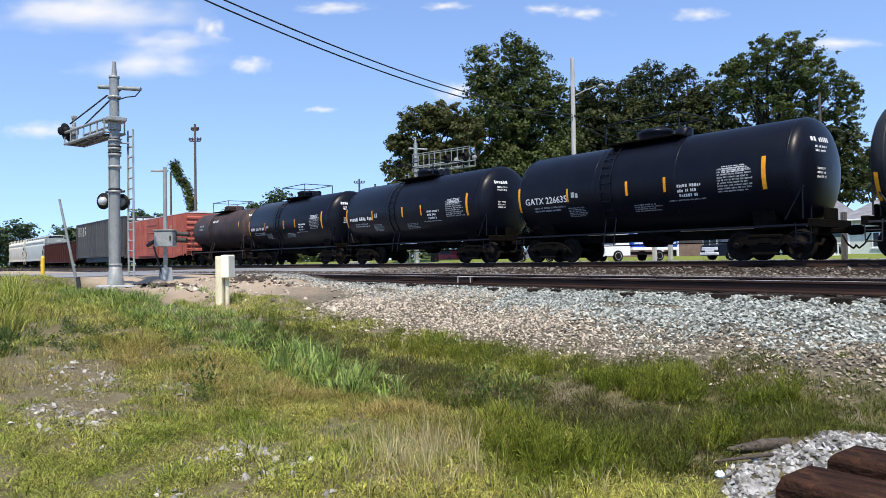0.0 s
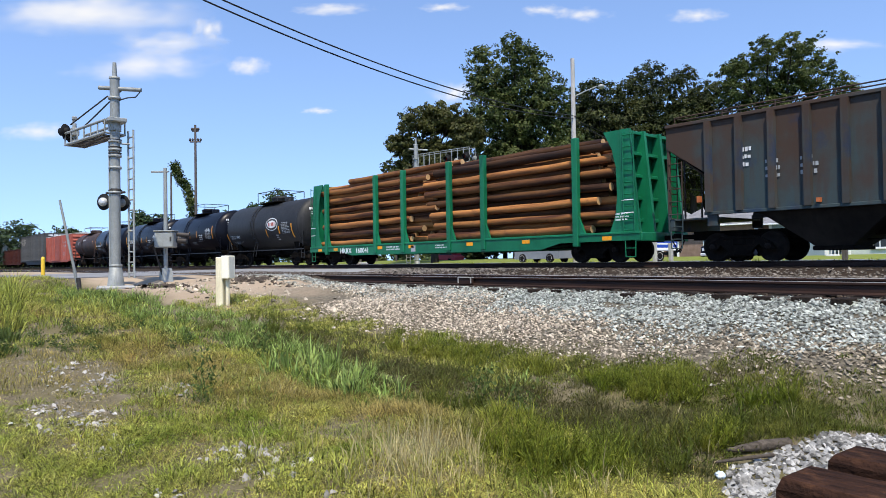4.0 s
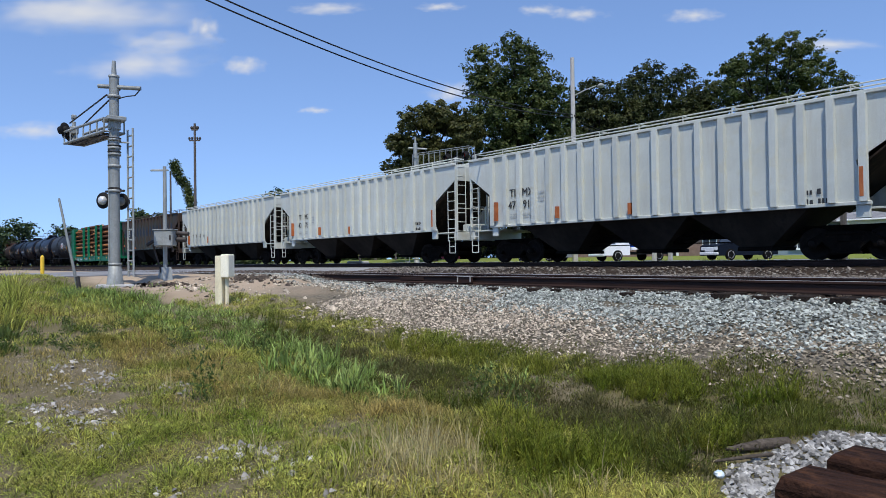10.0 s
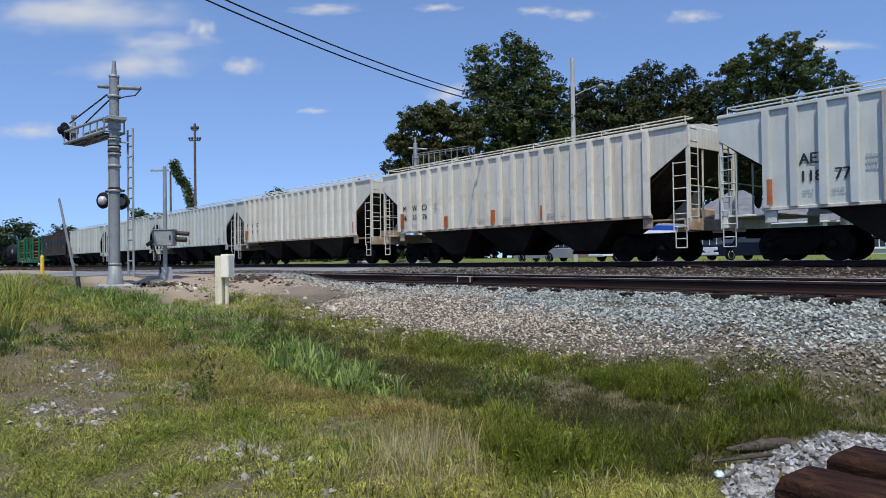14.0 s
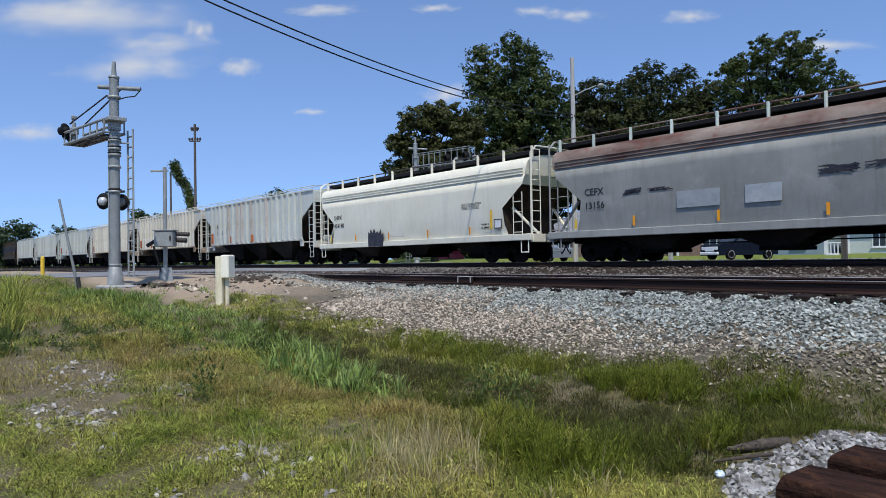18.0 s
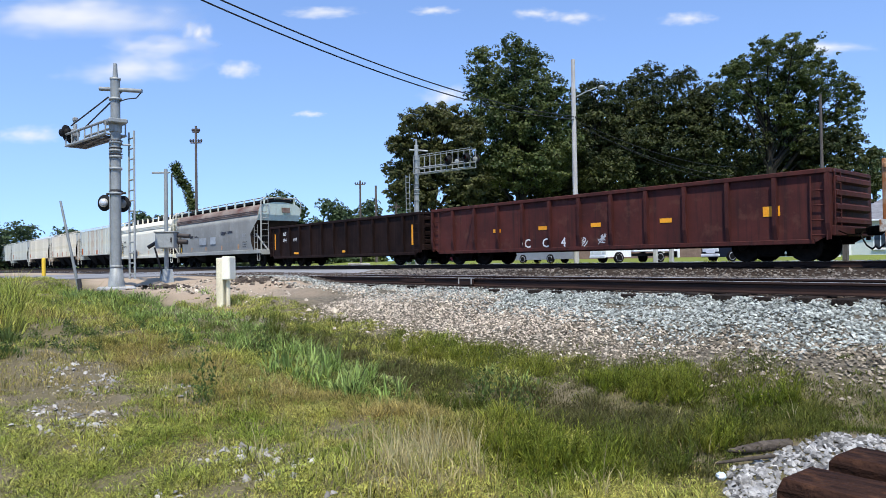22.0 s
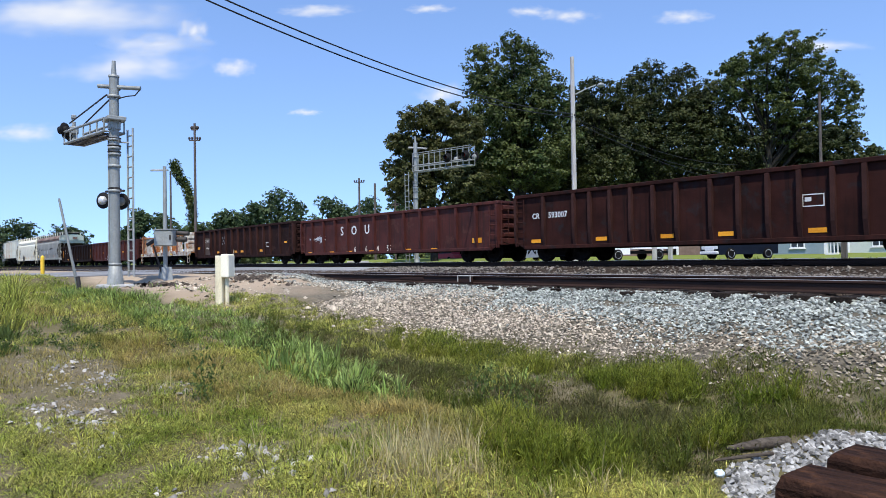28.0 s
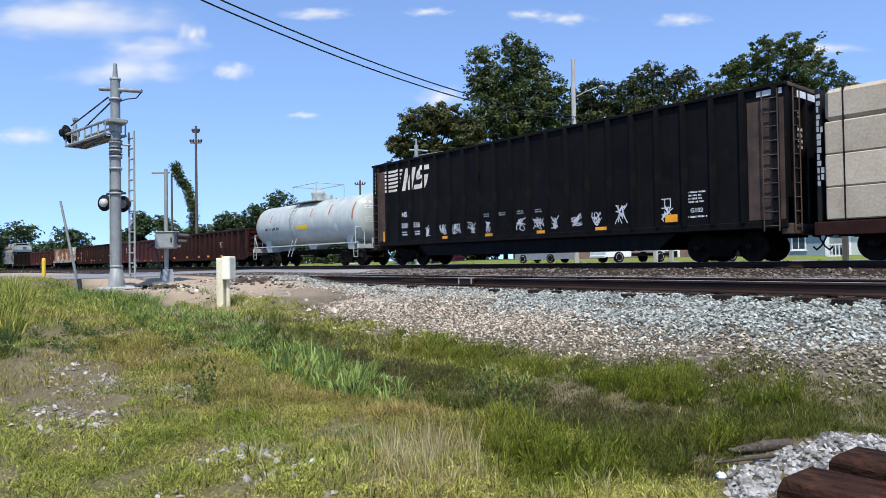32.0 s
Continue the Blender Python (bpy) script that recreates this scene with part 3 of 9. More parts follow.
def build_grass():
    rng = np.random.default_rng(21)

    def lay(name, n, box, rad, hgt, per, width, lean, mat, label, odds, seed):
        """Tufts over a stretch of the plan; odds(x, y) from 0 to 1 thins them out."""
        x, y = rng.uniform(box[0], box[1], n), rng.uniform(box[2], box[3], n)
        o = odds(x, y)
        k = (rng.random(n) < o) & (x * x + y * y > 2.6) & ((x < gravel_edge(y) - 0.08) | (y > 6.8) | (y < 3.4))
        x, y, o = x[k], y[k], np.clip(o[k], 0, 1)
        tufts(name, np.stack([x, y], -1), rng.uniform(*rad, len(x)), rng.uniform(*hgt, len(x)) * (0.6 + 0.4 * o) * np.clip(0.95 + 1.0 * cloud(x, y, 2.2, seed), 0.35, 1.8), per, width, lean, mat, label, seed, width < 0.005)

    open_soil = lambda x, y: 1 - 0.95 * blob(x, y, (-10.0, 1.9, 2.0, 0.75), (-8.2, 1.6, 1.4, 0.6)) * (0.95 + 0.5 * cloud(x, y, 1.8, 17)) - 0.5 * blob(x, y, (-5.5, 2.25, 0.8, 0.5), (-8.4, 2.9, 0.5, 0.25))
    ditch = lambda x, y: blob(x, y, (-7.2, 5.6, 1.2, 0.5), (-4.7, 5.6, 1.2, 0.45), (-3.6, 6.05, 0.6, 0.3), (-9.6, 5.7, 0.9, 0.4))
    dry = lambda x, y: blob(x, y, (-8.6, 3.5, 1.9, 0.62), (-6.2, 4.25, 1.5, 0.55), (-11.2, 3.1, 1.3, 0.5), (-5.0, 4.2, 0.8, 0.5))
    lush = lambda x, y: blob(x, y, (-14.0, 4.8, 2.6, 0.8), (-11.0, 5.1, 1.9, 0.6), (-8.7, 4.95, 1.7, 0.5), (-7.4, 4.8, 0.9, 0.45), (-16.5, 3.9, 2.6, 0.5), (-12.4, 4.2, 1.2, 0.45))
    bushes = ((-8.7, 6.9, 0.6, 0.25), (-7.3, 6.75, 0.75, 0.3), (-4.95, 6.75, 0.42, 0.24), (-4.25, 6.85, 0.42, 0.28), (-3.2, 6.85, 0.4, 0.25), (-6.2, 6.6, 0.5, 0.22))
    near_green = lambda x, y: blob(x, y, (-4.35, 4.62, 0.6, 0.34), (-3.75, 4.15, 0.4, 0.3), (-3.3, 3.7, 0.4, 0.25))

    lay("short_grass", 9000, (-10.5, -0.4, 0.7, 5.0), (0.07, 0.16), (0.05, 0.13), 34, 0.0028, 1.6, GRASS, "short yellow-green grass on stony soil",
        lambda x, y: (0.78 + 0.5 * cloud(x, y, 0.8, 4)) * open_soil(x, y) * (1 - 0.7 * dry(x, y)), 31)
    lay("olive_grass", 5600, (-12, -2.2, 1.6, 5.3), (0.08, 0.2), (0.08, 0.19), 40, 0.0022, 1.15, GRASS_DRY, "olive and ochre dry grass",
        lambda x, y: (0.95 * dry(x, y) + 0.16 + 0.25 * cloud(x, y, 0.9, 5)) * open_soil(x, y), 32)
    lay("green_sprigs", 1900, (-10.5, -2.2, 1.2, 4.6), (0.05, 0.14), (0.1, 0.22), 24, 0.0032, 0.7, GRASS, "taller green sprigs in the short grass",
        lambda x, y: (0.35 + 0.8 * cloud(x, y, 1.3, 6)) * open_soil(x, y), 44)
    lay("dead_weeds", 4600, (-11.5, -2.4, 4.8, 7.2), (0.09, 0.2), (0.06, 0.16), 34, 0.0034, 0.9, GRASS_BROWN, "dull brown-olive dead weeds in the ditch",
        lambda x, y: 0.25 + 0.65 * ditch(x, y) + 0.35 * cloud(x, y, 1.0, 7), 33)
    lay("lush_grass", 3000, (-20, -5.4, 3.2, 6.6), (0.06, 0.2), (0.12, 0.34), 16, 0.0062, 1.15, GRASS_LUSH, "taller lush green grass in the ditch",
        lambda x, y: (lush(x, y) + 0.05) * (0.75 + 0.9 * cloud(x, y, 1.8, 8)), 34)
    lay("ditch_tufts", 1500, (-9.6, -2.6, 6.2, 7.3), (0.1, 0.22), (0.08, 0.22), 46, 0.0026, 0.8, GRASS_BRIGHT, "bushy yellow-green tufts at the foot of the ballast",
        lambda x, y: blob(x, y, *bushes) * (0.6 + 0.6 * cloud(x, y, 2.5, 15)), 35)
    lay("near_tufts", 560, (-5.3, -2.7, 3.4, 5.3), (0.09, 0.2), (0.11, 0.26), 60, 0.003, 0.75, GRASS_BRIGHT, "bushy green tufts beside the gravel",
        lambda x, y: near_green(x, y) * (0.7 + 0.9 * cloud(x, y, 2.0, 20)), 45)
    lay("fine_green", 6200, (-13.5, -2.0, 4.3, 7.1), (0.07, 0.16), (0.07, 0.17), 44, 0.002, 0.8, GRASS_DIM, "fine mid-green grass in the ditch",
        lambda x, y: (blob(x, y, (-3.5, 5.2, 1.0, 0.7), (-3.0, 6.2, 0.8, 0.6)) * 0.7 + 0.3 + 0.5 * cloud(x, y, 1.4, 9)) * (1 - 0.45 * ditch(x, y)), 46)
    lay("ditch_edge_grass", 2400, (-16, -5.4, 5.2, 7.2), (0.07, 0.17), (0.08, 0.22), 34, 0.0034, 0.8, GRASS, "green grass along the ditch edge",
        lambda x, y: (0.55 + 0.8 * cloud(x, y, 0.9, 10)) * (1 - 0.85 * ditch(x, y)) * np.clip((7.35 - y) * 2, 0, 1), 36)
    lay("bank_grass", 3400, (-26, -10.0, -1.5, 4.4), (0.12, 0.3), (0.1, 0.24), 40, 0.0045, 0.8, GRASS, "light green grass on the bank",
        lambda x, y: (0.7 + 0.6 * cloud(x, y, 0.6, 11)) * open_soil(x, y) * (1 - 0.6 * dry(x, y)), 37)
    lay("tall_weeds", 200, (-16.5, -10.8, 0.2, 2.2), (0.12, 0.35), (0.2, 0.45), 70, 0.009, 0.8, GRASS_WEED, "tall dark leafy weeds on the bank", lambda x, y: (0.25 + 0.7 * cloud(x, y, 0.9, 16)) * (y < 0.135 * -x), 38)
    lay("seed_heads", 420, (-9, -2.4, 0.9, 4.4), (0.05, 0.16), (0.12, 0.26), 9, 0.0018, 0.6, STRAW, "thin pale seed heads over the short grass", lambda x, y: (0.35 + 0.8 * cloud(x, y, 1.0, 21)) * open_soil(x, y), 47)
    lay("bank_top_weeds", 320, (-21, -13.2, 0.2, 3.0), (0.15, 0.4), (0.3, 0.55), 60, 0.006, 0.75, GRASS, "tall pale green weeds along the top of the bank", lambda x, y: (0.75 + 0.6 * cloud(x, y, 0.8, 27)) * (y < -0.2 * x - 0.9), 49)
    lay("dry_bank_grass", 700, (-15, -9, 0.4, 4.4), (0.1, 0.24), (0.08, 0.2), 30, 0.003, 0.85, GRASS_DRY, "browned grass on the bank", lambda x, y: 0.3 + 0.9 * cloud(x, y, 0.9, 12), 39)
    lay("straw_stalks", 120, (-5.1, -3.0, 2.75, 4.05), (0.05, 0.13), (0.2, 0.42), 20, 0.0022, 0.5, STRAW, "tall straw-coloured dead stalks", lambda x, y: blob(x, y, (-4.2, 3.35, 0.7, 0.42)), 40)
    lay("straw_stalks_far", 190, (-10, -2.6, 2.2, 6.9), (0.03, 0.08), (0.16, 0.36), 7, 0.0026, 0.5, STRAW, "scattered pale seed stalks", lambda x, y: 0.5 + cloud(x, y, 0.8, 13), 41)
    lay("shoulder_weeds", 1900, (-12, 3, 6.3, 7.8), (0.05, 0.15), (0.03, 0.1), 26, 0.003, 0.9, GRASS_BROWN, "sparse weeds at the foot of the ballast", lambda x, y: (0.35 + 0.3 * (x > -6) + 0.7 * cloud(x, y, 1.2, 14)) * np.clip((7.8 - y) * 1.2, 0, 1), 42)
    lay("lawn_grass", 1500, (-75, 15, 25.6, 41.4), (0.3, 0.6), (0.12, 0.25), 26, 0.02, 0.7, GRASS, "mown grass strip beyond the tracks", lambda x, y: (y > 25.5) * 1.0, 43)
    # low leafy weeds: small leaves in loose clumps
    def leafy(name, n, box, mat, label, odds, size=0.02, per=70, tall=0.07):
        x, y = rng.uniform(box[0], box[1], n), rng.uniform(box[2], box[3], n)
        k = (rng.random(n) < odds(x, y)) & ((x < gravel_edge(y) - 0.1) | (y > 6.8) | (y < 3.4))
        x, y = x[k], y[k]
        r = rng.uniform(0.05, 0.14, len(x))
        h = tall * rng.uniform(0.5, 1.4, len(x))
        v, f = crown_cards(np.stack([x, y, ground_z(x, y) + 0.05, r, h], -1), per * len(x), size, rng, jitter=0.015)
        tagged(soup(name, v, f, mat), label, "weeds", kind="stuff")

    leafy("leafy_weeds", 240, (-9.5, -2.3, 0.9, 4.6), GRASS, "small yellow-green leafy weeds in short grass", lambda x, y: (0.45 + 0.9 * cloud(x, y, 1.1, 22)) * open_soil(x, y), 0.012, 60, 0.05)
    leafy("ditch_leaves", 240, (-9.5, -2.5, 4.9, 7.1), GRASS_DIM, "olive leafy weeds in the ditch", lambda x, y: 0.5 + 0.8 * cloud(x, y, 1.2, 23), 0.013)
    leafy("bank_leaves", 260, (-17, -10, 0.3, 4.2), GRASS_WEED, "dark leafy weeds on the bank", lambda x, y: 0.1 + 0.8 * cloud(x, y, 0.8, 24), 0.022, 90, 0.12)
    lay("rough_grass", 2600, (-9, 9, -9, 3.2), (0.1, 0.3), (0.06, 0.16), 18, 0.005, 1.3, GRASS, "rough short grass behind the timbers",
        lambda x, y: (0.6 + 0.8 * cloud(x, y, 0.7, 25)) * ((y < 0.75) | (x > -0.4)), 48)
    lay("shoulder_grass", 3000, (-6.5, 2.0, 6.4, 7.9), (0.05, 0.14), (0.035, 0.1), 26, 0.0026, 1.0, GRASS_DIM, "thin olive grass over the foot of the ballast",
        lambda x, y: (0.6 + 0.8 * cloud(x, y, 1.3, 28)) * np.clip((7.9 - y) * 1.1, 0, 1), 50)
    lay("bare_patch_sprigs", 420, (-11.8, -6.4, 0.9, 2.8), (0.03, 0.09), (0.05, 0.14), 14, 0.0026, 1.1, GRASS_DRY, "sparse dry sprigs on bare stony soil",
        lambda x, y: 0.35 + 0.7 * cloud(x, y, 1.6, 55), 55)
    lay("foot_weeds", 1700, (-5.8, 1.5, 6.5, 8.3), (0.05, 0.15), (0.04, 0.13), 24, 0.003, 1.0, GRASS_DIM, "olive weeds over the earthy foot of the ballast",
        lambda x, y: (0.45 + 0.9 * cloud(x, y, 1.0, 56)) * np.clip((8.3 - y) * 0.9, 0, 1), 56)
    lay("reed_grass", 120, (-9.2, -6.9, 4.1, 5.3), (0.04, 0.12), (0.26, 0.46), 11, 0.011, 0.7, GRASS_LUSH, "tall pale green broad-bladed grass in the ditch",
        lambda x, y: blob(x, y, (-7.75, 4.75, 0.9, 0.6), (-8.9, 4.85, 0.8, 0.6)) * (0.6 + 0.8 * cloud(x, y, 2.0, 51)), 51)
    lay("straw_stalks_near", 120, (-4.8, -3.0, 2.3, 3.6), (0.05, 0.14), (0.24, 0.5), 9, 0.003, 0.55, STRAW, "tall pale dead stalks beside the path",
        lambda x, y: blob(x, y, (-3.75, 2.85, 0.55, 0.4)) * (0.7 + 0.6 * cloud(x, y, 2.4, 52)), 52)

    # bushy weeds: upright leafy stems
    def plumes(name, label, mat, seed, spots):
        r = np.random.default_rng(seed)
        V = []
        for cx, cy, rx, ry, h, n in spots:
            stems = n * 10
            k = r.integers(0, n, stems)
            a, q = r.uniform(0, 2 * pi, n), r.random(n) ** 0.6
            mx, my = cx + rx * q * np.cos(a), cy + ry * q * np.sin(a)
            hh = h * r.uniform(0.55, 1.15, n)[k] * r.uniform(0.55, 1.25, stems)
            t = r.uniform(0, 2 * pi, stems)
            out = np.stack([np.cos(t), np.sin(t), np.zeros(stems)], -1)
            x, y = mx[k] + 0.05 * out[:, 0], my[k] + 0.05 * out[:, 1]
            foot = np.stack([x, y, ground_z(x, y)], -1)
            ln = r.uniform(0.05, 0.5, stems)
            m = 24
            u = np.tile(np.linspace(0.1, 1.0, m), stems)
            e = np.repeat(np.arange(stems), m)
            p = foot[e] + np.stack([np.zeros(len(e)), np.zeros(len(e)), hh[e] * u], -1) + out[e] * (hh[e] * ln[e] * u ** 1.6)[:, None]
            d = r.normal(size=(len(e), 3)) * 0.45 + out[e] * 0.35 + np.array([0, 0, 1.1])
            d /= np.linalg.norm(d, axis=1)[:, None]
            w = np.cross(d, r.normal(size=(len(e), 3)))
            w /= np.linalg.norm(w, axis=1)[:, None]
            L = (0.075 - 0.04 * u) * r.uniform(0.6, 1.4, len(e))
            w *= (L * 0.06)[:, None]
            V.append(np.stack([p, p + d * (L * 0.5)[:, None] - w, p + d * (L * 0.5)[:, None] + w, p + d * L[:, None]], 1).reshape(-1, 3))
        v = np.concatenate(V)
        i = np.arange(len(v) // 4)[:, None] * 4
        tagged(soup(name, v, np.concatenate([i + [[0, 2, 1]], i + [[1, 2, 3]]], 1).reshape(-1, 3), mat), label, "weeds", kind="stuff")

    plumes("bushy_weeds", "bushy yellow-green weeds with upright leafy stems", GRASS_BRIGHT, 61, ((-3.75, 3.98, 0.4, 0.3, 0.40, 26), (-3.35, 4.3, 0.25, 0.22, 0.33, 12), (-4.65, 6.45, 0.5, 0.2, 0.30, 18), (-4.0, 6.55, 0.4, 0.2, 0.28, 14), (-2.98, 5.45, 0.2, 0.2, 0.24, 8), (-3.0, 6.65, 0.3, 0.15, 0.25, 8), (-8.4, 6.45, 0.6, 0.2, 0.27, 12)))
    plumes("dim_bushy_weeds", "dull olive leafy weeds in the ditch", GRASS_DIM, 62, ((-3.3, 4.95, 0.5, 0.4, 0.26, 22), (-3.0, 5.9, 0.4, 0.4, 0.2, 14), (-5.7, 4.7, 0.5, 0.3, 0.25, 10), (-11.5, 5.6, 1.2, 0.4, 0.35, 12)))
    # single dark broad-leaved weeds
    for k, (x, y, h) in enumerate(((-7.5, 2.78, 0.40), (-5.6, 5.25, 0.3), (-9.6, 4.5, 0.34), (-4.9, 5.1, 0.26))):
        root = thing("weed_plant", "dark green broad-leaved weed in the grass", "plant", "weeds", "", pose(x, y, float(ground_z(x, y))))
        part("stem", Mesh().tube((0, 0, -0.02), (0.02, 0.01, h), 0.006, 6, 0.003), GRASS_LUSH, root)
        v, f = crown_cards([(0, 0, h * t, 0.13 * (1.1 - 0.7 * t), 0.06) for t in (0.2, 0.35, 0.5, 0.65, 0.8, 0.98)], 300, 0.036, rng)
        ob = soup("leaves", v * np.array([0.6, 0.6, 1.0]), f, GRASS_WEED)
        ob.parent = root


def build_road():
    def strip(name, pts_r, pts_l, z, mat, label, category):
        s = Mesh()
        n = len(pts_r)
        v = [(x, y, z) for x, y in pts_r] + [(x, y, z) for x, y in pts_l]
        s.add(v, [(i, i + 1, n + i + 1, n + i) for i in range(n - 1)])
        s.add([(x, y, zz - 0.3) for x, y, zz in v], [(i, i + 1, n + i + 1, n + i) for i in range(n - 1)])
        s.add([(x, y, z) for x, y in pts_r] + [(x, y, z - 0.3) for x, y in pts_r], [(i, i + 1, n + i + 1, n + i) for i in range(n - 1)])
        return solid(name, s, mat, label, category, kind="structure")

    edge_r = [(-18, -30), (-23.5, 2), (-25.3, 8.6), (-27, 13), (-31, 19), (-36, 25), (-41, 32), (-52, 48)]
    edge_l = [(-29, -30), (-35, 2), (-38, 8.6), (-41, 13), (-45, 19), (-49, 25), (-53, 32), (-60, 48)]
    strip("road", edge_r, edge_l, -0.215, ASPHALT, "worn grey asphalt road over the level crossing", "road")
    # pale apron of the crossing towards the camera
    strip("crossing_apron", [(-17.5, 8.9), (-19.5, 13), (-24, 17.5), (-29, 20.2)], [(-25.2, 8.9), (-27, 13), (-29.8, 17.5), (-31.8, 20.2)], -0.205, ASPHALT, "grey asphalt apron beside the crossing", "pavement")
    street = Mesh().box(-160, 120, 41.6, 51.6, -0.42, -0.155)
    solid("street", street, ASPHALT, "grey street parallel to the tracks", "road", kind="structure")


build_ground()
build_track("track_far", FAR_Y, 0.0, "main track with worn rail heads under the train", 8.0, True)
build_track("track_near", NEAR_Y, -0.2, "rusty side track on dark weathered ties", 5.0, True)
build_road()
brace = thing("rail_brace", "short steel brace plate bolted to the rail", "rail brace", at=pose(-10.88, NEAR_Y - 0.86, -0.2))
part("plate", Mesh().box(-0.2, 0.2, -0.05, 0.03, -0.16, -0.015, 0.012), RAIL, brace)
# pale edge pieces stand for sunlight caught on the bar
part("top_edge", Mesh().box(-0.21, 0.21, -0.075, 0.03, -0.014, 0.0, 0.004), WOOD_POLE, brace, "pale top edge, sunlight put in its colour")
for x in (-0.2, 0.2):
    part("end_edge", Mesh().box(x - 0.012, x + 0.012, -0.07, -0.05, -0.13, -0.015, 0.003), WOOD_POLE, brace)

# ---- crossing signals, poles, wires, posts ----
def ladder(s, x, y, z0, z1, width, r=0.018, gap=0.32, along="x"):
    for k in (-1, 1):
        o = k * width / 2
        a, b = ((x + o, y), (x + o, y)) if along == "x" else ((x, y + o), (x, y + o))
        s.tube((*a, z0), (*b, z1), r, 6)
    z = z0 + 0.15
    while z < z1:
        p, q = ((x - width / 2, y, z), (x + width / 2, y, z)) if along == "x" else ((x, y - width / 2, z), (x, y + width / 2, z))
        s.tube(p, q, r * 0.8, 6)
        z += gap


def signal_lamp(root, name, p, facing, light=STEEL, scale=1.0):
    """A round crossing lamp: housing, hood, background disc."""
    f = Vector(facing).normalized()
    p = Vector(p)
    turn = f.to_track_quat("X", "Z").to_matrix().to_4x4()
    m = Matrix.Translation(p) @ turn @ Matrix.Scale(scale, 4)
    h = part(name, Mesh().spin([(-0.16, 0.0), (-0.16, 0.07), (-0.10, 0.15), (0.0, 0.16), (0.02, 0.16)], (0, 0, 0), "x", 18).moved(m), light, root)
    part("background_disc", Mesh().spin([(-0.01, 0.0), (-0.01, 0.29), (0.005, 0.3), (0.012, 0.29), (0.012, 0.0)], (0, 0, 0), "x", 24).moved(m), BLACK, h)
    part("hood", Mesh().spin([(0.02, 0.17), (0.24, 0.16), (0.24, 0.15), (0.02, 0.155)], (0, 0, 0), "x", 18).moved(m), BLACK, h)
    part("lens", Mesh().spin([(0.015, 0.145), (0.03, 0.1), (0.036, 0.0)], (0, 0, 0), "x", 18).moved(m), RED_LENS, h)
    return h


